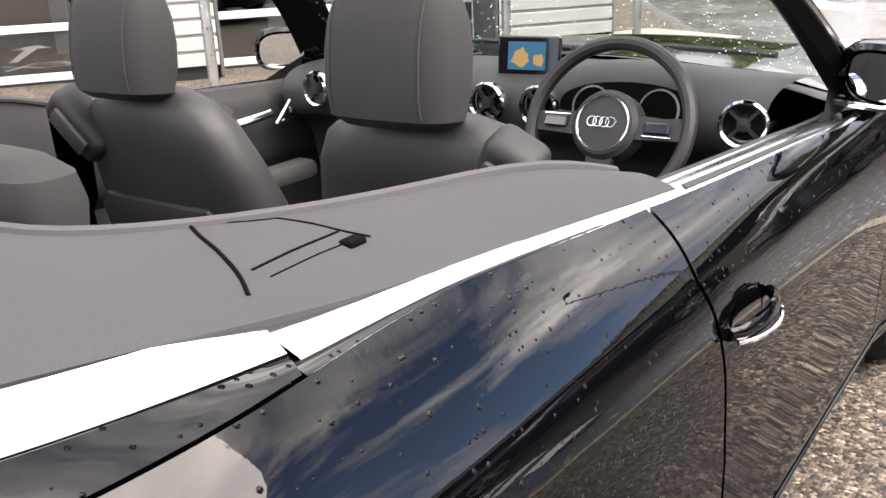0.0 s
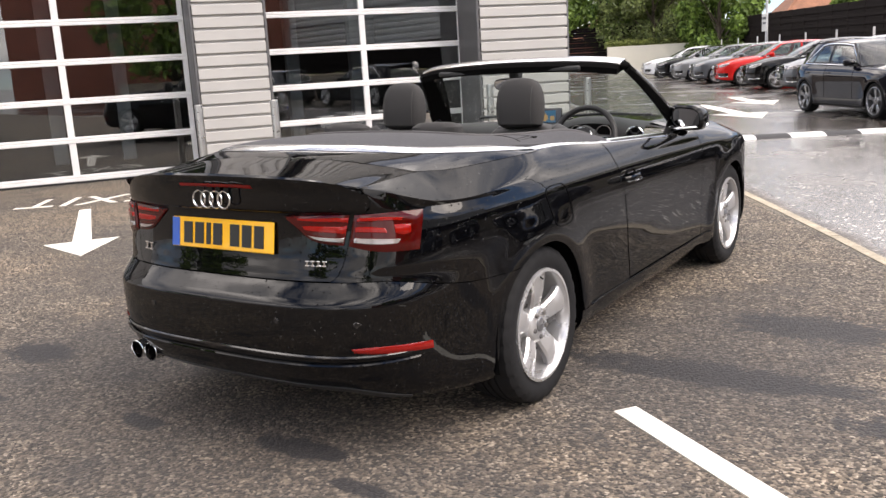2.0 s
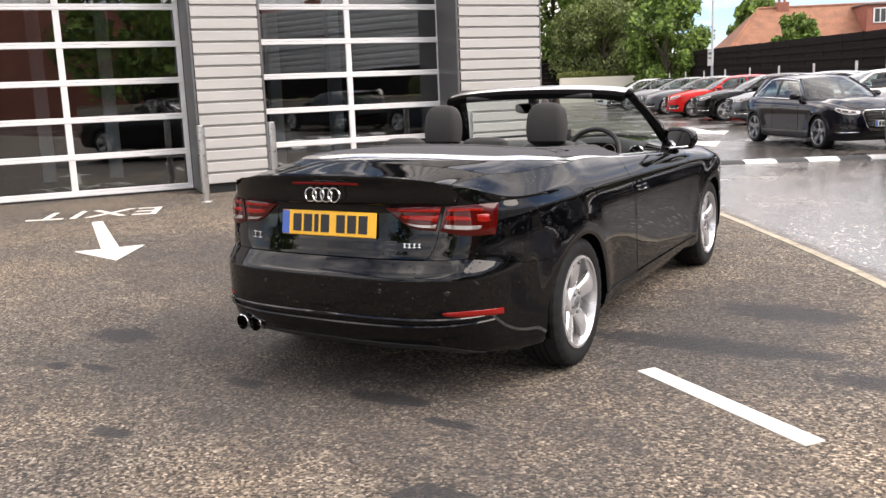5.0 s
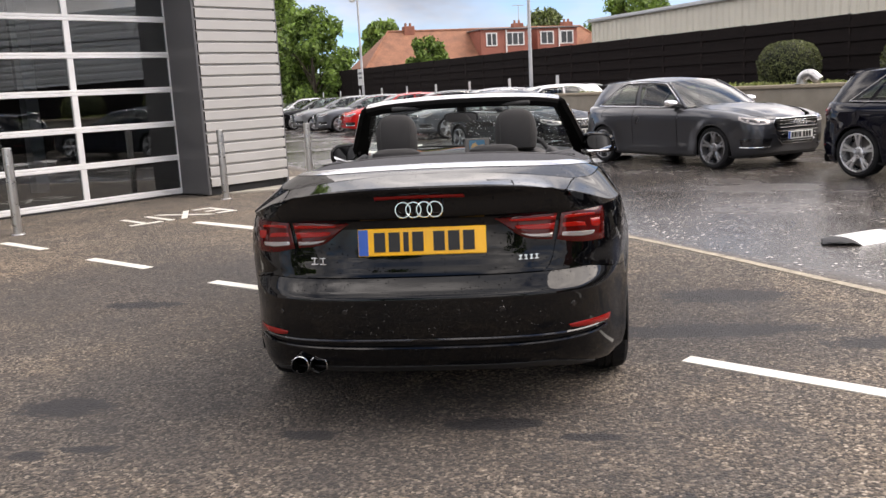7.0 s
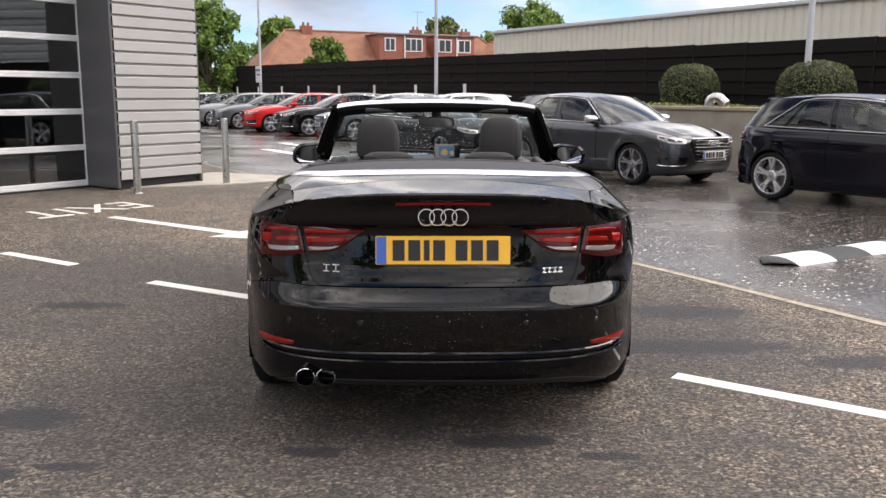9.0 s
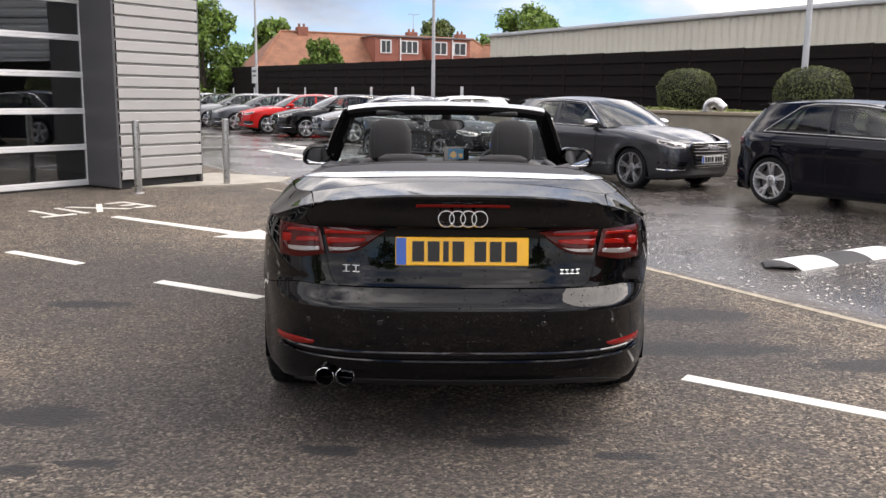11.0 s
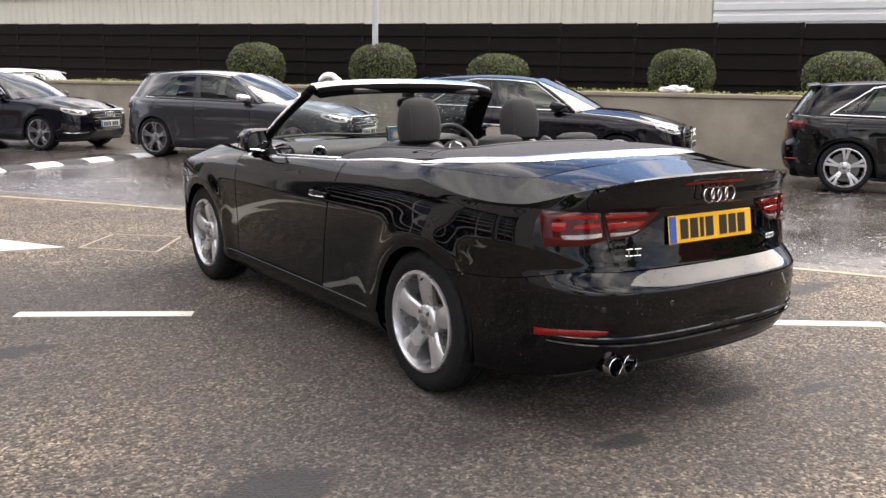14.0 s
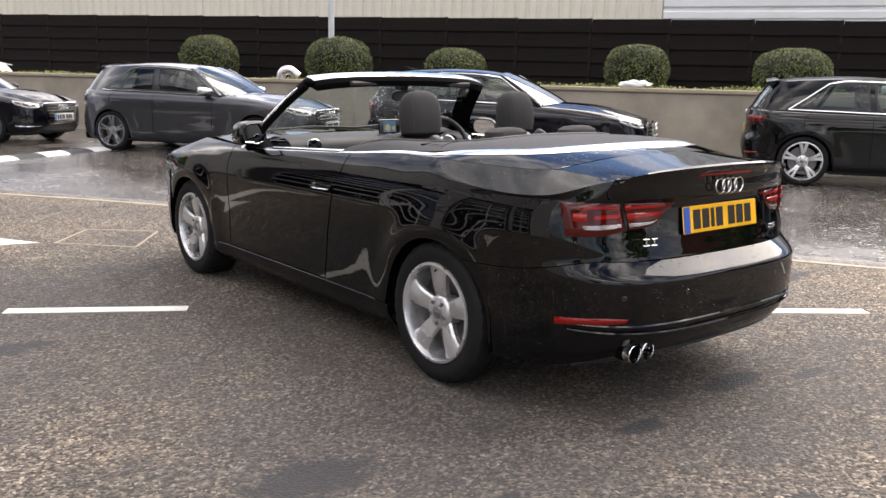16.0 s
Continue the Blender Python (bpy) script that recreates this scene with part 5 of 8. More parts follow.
# ---------------------------------------------------------------- the convertible: tail at -y, nose at +y, rear axle over the origin
OUTLINE = [(0, -.930), (.25, -.924), (.45, -.898), (.60, -.838), (.715, -.725), (.795, -.56), (.850, -.35), (.874, -.12), (.880, .05), (.878, .35),
           (.875, .8), (.873, 1.3), (.876, 1.8), (.880, 2.3), (.884, 2.6), (.870, 2.9), (.830, 3.12), (.72, 3.30), (.50, 3.425), (.25, 3.468), (0, 3.48)]
TOPLINE = [(0, -.870, 1.012), (.22, -.863, 1.009), (.40, -.830, .999), (.51, -.792, .984), (.575, -.757, .966), (.632, -.478, .985), (.702, -.36, .981), (.752, -.12, .985), (.772, .09, .986),
           (.756, .35, .984), (.772, .8, .953), (.798, 1.3, .926), (.818, 1.8, .902), (.778, 2.3, .905), (.728, 2.6, .903), (.68, 2.88, .865), (.60, 3.1, .81), (.50, 3.25, .768),
           (.36, 3.34, .748), (.18, 3.375, .742), (0, 3.385, .74)]
REAR = [(.235, .15), (.27, .085), (.33, .035), (.41, .010), (.50, .0), (.578, .001), (.594, .010), (.652, .072), (.69, .082), (.745, .095), (.868, .108), (.895, .092)]
SIDE = [(.165, .085), (.20, .050), (.25, .022), (.33, .014), (.45, .013), (.55, .008), (.60, .005), (.66, .002), (.72, .0), (.78, .004), (.83, .013), (.868, .028)]
FRONT = [(.20, .12), (.25, .07), (.33, .03), (.42, .01), (.50, .0), (.56, .006), (.60, .014), (.64, .026), (.67, .040), (.69, .052), (.705, .064), (.72, .076)]
crease_z = pchip((-1.0, -.6, .1, .72, 1.8, 2.6, 3.1), (.90, .884, .880, .870, .848, .825, .78))
LIP = [pchip((4.0, 4.3, 4.6, 4.95, 6.2), c) for c in ((.575, .640, .706, .758, .815), (-.757, -.700, -.640, -.572, -.39), (.966, .944, .920, .902, .888))]


PLAN = Spline(OUTLINE)


def tail_lip(s):
    """The lip of the boot lid runs on round the corner and dies out along the shoulder."""
    if s < 4.0:                                  # the boot lid's face leans back below its lip
        x, y = (float(c) for c in PLAN(s))
        m = smooth01(2.2, 4.0, s)
        return x + (0.575 - x) * m, y + 0.098 + (-0.855 - y) * m, 0.956 + 0.010 * m, 1.0
    return LIP[0](s), LIP[1](s), LIP[2](s), 1 - smooth01(5.6, 8.5, s)


hero_body = CarBody(OUTLINE, TOPLINE, crease_z, REAR, SIDE, FRONT, bulge=0.005, ridge=tail_lip)
hero = empty("convertible_car", "glossy black convertible car with folded roof, parked in a bay", "car", pose(-0.01, 0, 0))
HB = hero_body


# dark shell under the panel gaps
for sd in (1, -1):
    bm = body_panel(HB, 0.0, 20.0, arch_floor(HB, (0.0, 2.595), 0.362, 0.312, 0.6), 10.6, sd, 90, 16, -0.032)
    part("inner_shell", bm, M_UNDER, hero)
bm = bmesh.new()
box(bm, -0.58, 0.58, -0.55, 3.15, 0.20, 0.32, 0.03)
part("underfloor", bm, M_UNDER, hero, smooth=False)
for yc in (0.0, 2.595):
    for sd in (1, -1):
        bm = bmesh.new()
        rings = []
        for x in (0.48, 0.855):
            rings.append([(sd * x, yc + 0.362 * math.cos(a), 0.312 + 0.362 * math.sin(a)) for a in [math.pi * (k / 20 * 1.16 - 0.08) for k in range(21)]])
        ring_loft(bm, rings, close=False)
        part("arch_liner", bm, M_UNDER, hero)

S_ARCH = HB.s_at(0.0)
GAP = 0.018                                   # a shut line, in columns s
S_BUMP = HB.s_at(-0.185)                      # where the bumper meets the arch
S_DR = HB.s_at(0.74)                          # rear edge of the door
S_DF = HB.s_at(2.02)                          # front edge of the door
ARCH = arch_floor(HB, (0.0, 2.595), 0.340, 0.312, 0.0)
SILL_V = 2.5
BOOT_S = 4.0
SEAM_X = pchip((.60, .645, .675, .774, .878, .966), (.46, .472, .505, .535, .556, .575))
SEAM_S = pchip([7.0 + 0.25 * k for k in range(17)], [HB.s_x(SEAM_X(HB.raw(3.2, 7.0 + 0.25 * k)[2]), HB.raw(3.2, 7.0 + 0.25 * k)[2]) for k in range(17)])
boot_seam = lambda v: SEAM_S(v) + (BOOT_S - SEAM_S(11.0)) * smooth01(9.6, 12.6, v)
door_rear = lambda w: HB.s_at(0.93 - 0.14 * min(1.0, w / 0.5) + 0.012 * max(0.0, w - 0.5) / 0.5)
panels = {}
for sd in (1, -1):
    nm = "right" if sd > 0 else "left"
    bm = body_panel(HB, 0.0, S_BUMP, lambda s: min(max(1.2, ARCH(s)), 6.93 - 1.05 * smooth01(3.5, 6.0, s)), lambda s: 6.95 - 1.05 * smooth01(3.5, 6.0, s), sd, 70, 18)
    panels["bumper", sd] = part("rear_bumper", bm, M_BLACK, hero)
    bm = body_panel(HB, 0.0, 4.2, lambda s: 1.0 * smooth01(2.6, 4.2, s), 1.18, sd, 40, 4, 0.003)
    part("rear_valance", bm, M_PLASTIC, panels["bumper", sd], "matt black lower valance")
    # quarter panel: from the boot edge to the door
    lo_q = lambda s: max(ARCH(s), (7.0 - 1.05 * smooth01(3.5, 6.0, s)) if s < S_ARCH else SILL_V)
    bm = body_panel(HB, lambda w: boot_seam(7.0 + 8.0 * w if w < 0.5 else 9.0 + 4.0 * w) + 0.01, lambda w: door_rear(w) - GAP, lo_q, 13.0, sd, 90, 40, mid=11.0)
    panels["quarter", sd] = part("rear_quarter_panel", bm, M_BLACK, hero, sharp=24.0)
    bm = body_panel(HB, lambda w: door_rear(w), S_DF, lambda s: SILL_V + 0.1, 13.0, sd, 48, 36, mid=11.0)
    panels["door", sd] = part("car_door", bm, M_BLACK, hero, "gloss black door")
    bm = body_panel(HB, S_DF + GAP, 17.2, lambda s: max(ARCH(s), 0.8 if s < 15 else 7.2), 13.0, sd, 60, 34, mid=11.0)
    panels["fender", sd] = part("front_wing", bm, M_BLACK, hero)
    bm = body_panel(HB, HB.s_at(0.340), HB.s_at(2.255), 0.0, lambda s: SILL_V - 0.05 if S_DR - 0.4 < s < S_DF else SILL_V - 0.05, sd, 30, 6)
    part("sill", bm, M_BLACK, hero)
    bm = body_panel(HB, HB.s_at(2.96), 20.0, 0.6, lambda s: 7.1, sd, 40, 14)
    panels["nose", sd] = part("front_bumper", bm, M_BLACK, hero)
    bm = body_panel(HB, 17.25, 20.0, 7.15, 13.0, sd, 20, 10)
    part("headlamp_panel", bm, M_GLOSSBLACK, panels["nose", sd])
    # rear face of the boot lid, half by half
    bm = body_panel(HB, 0.0, lambda w: boot_seam(7.06 + 5.94 * w) - 0.01, 7.06, 13.0, sd, 34, 22)
    panels["boot", sd] = part("boot_lid_rear", bm, M_BLACK, hero)
# gloss black bead added along each sill, shaped to catch an edge highlight
for sd in (1, -1):
    bm = bmesh.new()
    tube(bm, [HB.at(HB.s_at(0.45 + 1.72 * k / 16), SILL_V - 0.02, 0.003, sd) for k in range(17)], 0.004, 6)
    part("sill_trim", bm, M_BLACK, hero)

# ---- deck: boot lid top, folding cover panel, chrome band, cloth cover
top_at = lambda s: np.array(HB.t(s))


def seam_y(x):
    return -0.526 + 0.048 * (x / 0.624) ** 2


bm = bmesh.new()


def lid(u, w):
    """u across, w from the lip to the seam."""
    x = (2 * u - 1)
    s = abs(x) * (BOOT_S - 0.006)
    e = top_at(s)
    far = Vector((0.624 * x, seam_y(0.624 * x) - 0.003, 1.036 - 0.051 * abs(x) ** 2.1))
    near = Vector((e[0] * (1 if x > 0 else -1), e[1], e[2]))
    p = near.lerp(far, w)
    p.z -= 0.002 * math.sin(math.pi * w) * (1 - x * x)
    # the side edge follows the quarter panel
    g = top_at(BOOT_S + w)
    rim = Vector((math.copysign(g[0] - 0.003, x), g[1], g[2]))
    a0, a1 = top_at(BOOT_S), top_at(BOOT_S + 1)
    line = Vector((math.copysign(a0[0] + (a1[0] - a0[0]) * w - 0.003, x), a0[1] + (a1[1] - a0[1]) * w, a0[2] + (a1[2] - a0[2]) * w))
    p += (rim - line) * abs(x) ** 8
    return p


skin(bm, lid, 60, 16)
bmesh.ops.recalc_face_normals(bm, faces=bm.faces)
thicken(bm, 0.010)
boot = part("boot_lid_top", bm, M_BLACK, hero)

# plan curves of the deck, centre to right: outer edge of the folding panel and the chrome band
SEAM_FRONT = Spline([(0, -.522, 1.037), (.30, -.512, 1.026), (.50, -.492, 1.005), (.624, -.474, .986)])


def OUT_A(k):
    """The seam before the boot lid, then the top edge of the quarter panel."""
    if k <= 3:
        return SEAM_FRONT(k)
    x, y, z = top_at(5 + (k - 3) / 4 * 3.38)
    return np.array((x - 0.005, y, z + 0.001))


BAND_O = Spline([(0, -.385, 1.046), (.28, -.372, 1.041), (.45, -.340, 1.034), (.56, -.288, 1.028), (.64, -.205, 1.022), (.70, -.08, 1.012), (.728, .06, 1.002), (.735, .19, .991)])
BAND_I = Spline([(0, -.338, 1.063), (.265, -.325, 1.059), (.42, -.292, 1.052), (.515, -.245, 1.046), (.59, -.17, 1.040), (.647, -.05, 1.030), (.674, .08, 1.018), (.678, .205, 1.004)])


def band_point(curve, x):
    """x from -1 (left end) over 0 (centre) to 1 (right end)."""
    p = curve(abs(x) * 7)
    return Vector((p[0] * (1 if x >= 0 else -1), p[1], p[2]))


def between(a, b, nu, nv, arch=0.0, lift=0.0):
    bm = bmesh.new()

    def fn(u, w):
        x = 2 * u - 1
        p = band_point(a, x).lerp(band_point(b, x), w)
        p.z += arch * math.sin(math.pi * w) + lift
        return p
    skin(bm, fn, nu, nv)
    bmesh.ops.recalc_face_normals(bm, faces=bm.faces)
    if sum(f.normal.z for f in bm.faces) < 0:
        bmesh.ops.reverse_faces(bm, faces=bm.faces)
    thicken(bm, 0.012)
    return bm


part("folding_cover_panel", between(OUT_A, BAND_O, 80, 10, 0.0015), M_BLACK, hero, "gloss black panel behind the cloth cover")
part("chrome_band", between(BAND_O, BAND_I, 80, 5, 0.003, 0.002), M_TRIM, hero, "bright aluminium band round the cloth cover")

BELT_X = pchip((.19, .35, .8, 1.3, 1.8, 2.0), (.744, .748, .770, .797, .818, .818))
BELT_Z = pchip((.19, .35, .8, 1.3, 1.8, 2.0), (.990, .986, .955, .928, .904, .902))
# strip of the quarter panel between the rounded end of the folding panel and the waist trim
for sd in (1, -1):
    bm = bmesh.new()

    def fill(u, w):
        e = top_at(8.39 + 1.7 * u)
        i = Vector((BELT_X(e[1]) - 0.004, e[1], BELT_Z(e[1]) - 0.002))
        o = Vector((e[0] - 0.001, e[1], e[2]))
        p = o.lerp(i, w)
        return Vector((sd * p.x, p.y, p.z + 0.002 * math.sin(math.pi * w)))
    skin(bm, fill, 30, 3)
    bmesh.ops.recalc_face_normals(bm, faces=bm.faces)
    if sum(f.normal.z for f in bm.faces) < 0:
        bmesh.ops.reverse_faces(bm, faces=bm.faces)
    part("shoulder_strip", bm, M_BLACK, panels["quarter", sd])

# cloth cover: a U round the cabin
IN_B = Spline([(0, .155, 1.066), (.2, .145, 1.065), (.36, .14, 1.059), (.455, .19, 1.048), (.525, .31, 1.036), (.60, .48, 1.030), (.662, .68, 1.022), (.704, .84, .984)])
OUT_C = Spline([(0, -.336, 1.064), (.28, -.322, 1.060), (.47, -.272, 1.051), (.605, -.15, 1.040), (.671, .09, 1.019), (.724, .32, .999), (.748, .62, .977), (.770, .90, .953)])
bm = between(OUT_C, IN_B, 80, 14, 0.008)
cover = part("cloth_cover", bm, M_FABRIC, hero, "charcoal cloth roof cover", sharp=60)


def cover_at(x, y, lift=0.0):
    """The point of the cloth cover over a place of the plan."""
    u, w, du, dw = 0.5, 0.5, 0.5, 0.5
    for _ in range(9):
        best = None
        for i in range(-4, 5):
            a = min(1.0, max(0.0, u + du * i / 4))
            p, q = band_point(OUT_C, a), band_point(IN_B, a)
            for j in range(-4, 5):
                c = min(1.0, max(0.0, w + dw * j / 4))
                r = p.lerp(q, c)
                d = (r.x - x) ** 2 + (r.y - y) ** 2
                if best is None or d < best[0]:
                    best = (d, a, c, r.z)
        _, u, w, z = best
        du, dw = du * 0.4, dw * 0.4
    return Vector((x, y, z + 0.008 * math.sin(math.pi * w) + lift))


def cover_line(pts, thick, name):
    """A seam over the cover through places of the plan, on both sides of the car."""
    fx, fy = pchip(range(len(pts)), [q[0] for q in pts]), pchip(range(len(pts)), [q[1] for q in pts])
    n = 6 * (len(pts) - 1)
    line = [cover_at(fx(k / 6), fy(k / 6)) for k in range(n + 1)]
    for sd in (1, -1):
        bm = bmesh.new()
        tube(bm, [(sd * q.x, q.y, q.z) for q in line], thick, 6)
        part(name, bm, M_UNDER, cover)


cover_line([(.512, .282), (.55, .264), (.60, .246), (.645, .228), (.668, .215)], 0.0024, "cover_seam")
cover_line([(.522, .300), (.545, .325), (.562, .352)], 0.0012, "flap_edge")
cover_line([(.562, .352), (.60, .360), (.636, .366), (.664, .378)], 0.0016, "flap_edge")
cover_line([(.636, .362), (.636, .31), (.640, .245)], 0.0016, "flap_edge")
cover_line([(.658, .360), (.656, .31), (.658, .250)], 0.0010, "flap_edge")
for sd in (1, -1):
    c = cover_at(.660, .356)
    part("flap_tab", new_box(sd * c.x - 0.009, sd * c.x + 0.009, c.y - 0.012, c.y + 0.012, c.z - 0.004, c.z + 0.004, 0.002), M_UNDER, cover)
# side linings down into the cabin
bm = bmesh.new()


def lining(u, w):
    p = band_point(IN_B, 2 * u - 1)
    return Vector((p.x * (1 - 0.03 * w), p.y + (0.02 * w if abs(p.x) < 0.4 else 0), p.z + (0.30 - p.z) * w))


skin(bm, lining, 60, 8)
bmesh.ops.recalc_face_normals(bm, faces=bm.faces)
part("cabin_lining", bm, M_LINING, hero)
for sd in (1, -1):
    bm = bmesh.new()
    tube(bm, [band_point(IN_B, sd * k / 24) for k in range(25)], 0.008, 8)
    part("cover_piping", bm, M_LINING, cover)

# belt trim from the band forward to the mirror
for sd in (1, -1):
    bm = bmesh.new()
    sec = []
    for k in range(40):
        y = 0.194 + (1.93 - 0.194) * k / 39
        o = Vector((sd * BELT_X(y), y, BELT_Z(y)))
        wide = 0.030 + 0.022 * (1 - smooth01(0.19, 0.40, y))
        i = o + Vector((-sd * wide, 0, 0.012))
        sec.append([o + Vector((sd * 0.011, 0, -0.016)), o + Vector((sd * 0.003, 0, -0.003)), o, o.lerp(i, 0.5) + Vector((sd * 0.001, 0, 0.003)), i, i - Vector((0, 0, 0.008))])
    ring_loft(bm, sec, close=False)
    bmesh.ops.recalc_face_normals(bm, faces=bm.faces)
    part("belt_trim", bm, M_TRIM, hero, "bright aluminium waist trim")

# ---- bonnet and scuttle
bm = bmesh.new()


def bonnet(u, w):
    x = 2 * u - 1
    y = 2.10 + (3.36 - 2.10) * w
    s = HB.s_at(min(y, 3.25), 4, 18.2)
    e = top_at(min(17.9, s))
    xe = e[0] - 0.004
    if y > 3.2:
        xe = 0.54 - 0.42 * smooth01(3.2, 3.62, y)
    ze = e[2]
    yy = y - 0.10 * x * x * w - 0.20 * x * x * (1 - w) * 0.8
    ridge = 0.012 * math.exp(-((abs(x) - 0.68) / 0.10) ** 2) * (1 - 0.6 * w)
    crown = 0.060 * (1 - w) + 0.026 * w
    return Vector((xe * x, yy, ze + crown * (1 - x * x) + ridge + 0.012 * math.sin(math.pi * w)))


skin(bm, bonnet, 40, 30)
bmesh.ops.recalc_face_normals(bm, faces=bm.faces)
if sum(f.normal.z for f in bm.faces) < 0:
    bmesh.ops.reverse_faces(bm, faces=bm.faces)
thicken(bm, 0.012)
part("bonnet", bm, M_BLACK, hero)
bm = bmesh.new()
skin(bm, lambda u, w: Vector(((2 * u - 1) * (0.74 - 0.01 * w), 1.86 + 0.22 * (1 - (2 * u - 1) ** 2) + w * (0.24 - 0.22 * 0.5 * (1 - (2 * u - 1) ** 2)) - 0.02, 0.915 + 0.05 * (1 - (2 * u - 1) ** 2) - 0.012 * w)), 24, 5)
bmesh.ops.recalc_face_normals(bm, faces=bm.faces)
part("scuttle", bm, M_PLASTIC, hero)
for x0, x1 in ((-0.60, 0.02), (-0.02, 0.58)):
    bm = bmesh.new()
    tube(bm, [(x0, 2.02, 0.985), ((x0 + x1) / 2, 2.03, 1.0), (x1, 2.00, 0.99)], 0.009, 6)
    part("wiper", bm, M_PLASTIC, hero)

# ---- windscreen and its frame
W_BASE = Spline([(-.790, 1.86, .908), (-.60, 1.985, .950), (-.30, 2.06, .968), (0, 2.08, .974), (.30, 2.06, .968), (.60, 1.985, .950), (.790, 1.86, .908)])
W_HEAD = Spline([(-.615, 1.485, 1.283), (-.48, 1.43, 1.302), (-.25, 1.395, 1.314), (0, 1.385, 1.318), (.25, 1.395, 1.314), (.48, 1.43, 1.302), (.615, 1.485, 1.283)])


def screen(u, w, out=0.0):
    p = Vector(W_BASE(u * 6)).lerp(Vector(W_HEAD(u * 6)), w)
    bow = 0.022 * math.sin(math.pi * w)
    return p + Vector((0, 0.65, 0.75)) * (bow + out)


bm = bmesh.new()
skin(bm, lambda u, w: screen(0.035 + 0.93 * u, 0.03 + 0.92 * w), 36, 18)
bmesh.ops.recalc_face_normals(bm, faces=bm.faces)
ws = part("windscreen", bm, M_WETGLASS, hero, "rain-spotted windscreen")
ws.visible_shadow = False


def frame_bar(points, wide, deep, mat_out, mat_in, name, label=""):
    """A bar of rounded section; points: (place, outward, across)."""
    bm = bmesh.new()
    rings = []
    for p, o, a in points:
        o, a = o.normalized(), a.normalized()
        rings.append([p - a * wide / 2 - o * deep / 2, p - a * wide / 2 + o * deep * 0.2, p - a * wide * 0.34 + o * deep / 2, p + a * wide * 0.34 + o * deep / 2, p + a * wide / 2 + o * deep * 0.2, p + a * wide / 2 - o * deep / 2])
    vv = ring_loft(bm, rings, True, True)
    bmesh.ops.recalc_face_normals(bm, faces=bm.faces)
    return part(name, bm, mat_out, hero, label)


for sd in (1, -1):
    u = 1.0 if sd > 0 else 0.0
    pts = []
    for k in range(13):
        w = -0.02 + 1.02 * k / 12
        p = screen(u, w, 0.006)
        d = (screen(u, w + 0.02) - screen(u, w - 0.02)).normalized()
        o = Vector((sd * 0.75, 0.55, 0.45))
        o = (o - d * o.dot(d)).normalized()
        pts.append((p + o * 0.004, o, d.cross(o)))
    frame_bar(pts, 0.130, 0.045, M_UNDER, None, "a_pillar", "black windscreen pillar")
    bm = bmesh.new()
    blob(bm, pts[-1][0] + Vector((-sd * 0.012, -0.012, -0.004)), 0.050, 0.052, 0.026, random.Random(2), 3, 0.0)
    part("pillar_corner", bm, M_UNDER, hero)
    bm = bmesh.new()
    tube(bm, [p + o * 0.018 + a * (0.05 * (1 if a.x * sd > 0 else -1)) for p, o, a in pts[:-1]], 0.008, 8)
    part("pillar_trim", bm, M_TRIM, hero, "bright aluminium windscreen trim")
    # small triangle between pillar and mirror
    bm = bmesh.new()
    vs = [bm.verts.new(c) for c in ((sd * 0.795, 1.58, 0.918), (sd * 0.800, 1.86, 0.908), (sd * 0.757, 1.79, 1.00))]
    bm.faces.new(vs)
    bmesh.ops.solidify(bm, geom=bm.faces[:], thickness=0.018)
    part("quarter_trim", bm, M_PLASTIC, hero, smooth=False)
pts_t, pts_i = [], []
for k in range(25):
    u = k / 24
    p = Vector(W_HEAD(u * 6))
    o = Vector((0.25 * (2 * u - 1), -0.25, 1.0)).normalized()
    a = Vector((0, 1, 0.25)).normalized()
    pts_t.append((p + o * 0.026 + Vector((0, -0.010, 0)), o, a))
    pts_i.append((p + Vector((0, -0.030, -0.006)), o, a))
frame_bar(pts_t, 0.090, 0.012, M_TRIM, None, "header_trim", "bright aluminium windscreen header")
frame_bar(pts_i, 0.112, 0.046, M_UNDER, None, "header_rail", "black windscreen header rail")
for x in (-0.34, 0.34):
    part("latch_pad", new_box(x - 0.10, x + 0.10, 1.315, 1.36, 1.272, 1.30, 0.008), M_PLASTIC, hero)
# inner mirror
im = part("mirror_stem", new_box(-0.03, 0.03, 1.40, 1.47, 1.24, 1.30, 0.012), M_PLASTIC, hero)
bm = bmesh.new()
rings = []
for k, (sc, y) in enumerate(((0.55, 0.03), (0.95, 0.018), (1.0, 0.0), (0.95, -0.008))):
    rings.append([(0.115 * sc * math.copysign(abs(math.cos(a)) ** 0.55, math.cos(a)), y, 0.034 * sc * math.copysign(abs(math.sin(a)) ** 0.6, math.sin(a))) for a in [2 * math.pi * j / 28 for j in range(28)]])
ring_loft(bm, rings, True, True)
bmesh.ops.recalc_face_normals(bm, faces=bm.faces)
mir = part("inner_mirror", bm, M_PLASTIC, hero, "oval inner mirror", at=pose(0.0, 1.36, 1.215, 12, 0, -14))
bm = bmesh.new()
ring_loft(bm, [[(0.105 * math.copysign(abs(math.cos(a)) ** 0.55, math.cos(a)), -0.0095, 0.029 * math.copysign(abs(math.sin(a)) ** 0.6, math.sin(a))) for a in [2 * math.pi * j / 28 for j in range(28)]],
               [(0.0001 * math.cos(a), -0.0095, 0.0001 * math.sin(a)) for a in [2 * math.pi * j / 28 for j in range(28)]]])
part("mirror_face", bm, M_MIRROR, mir)

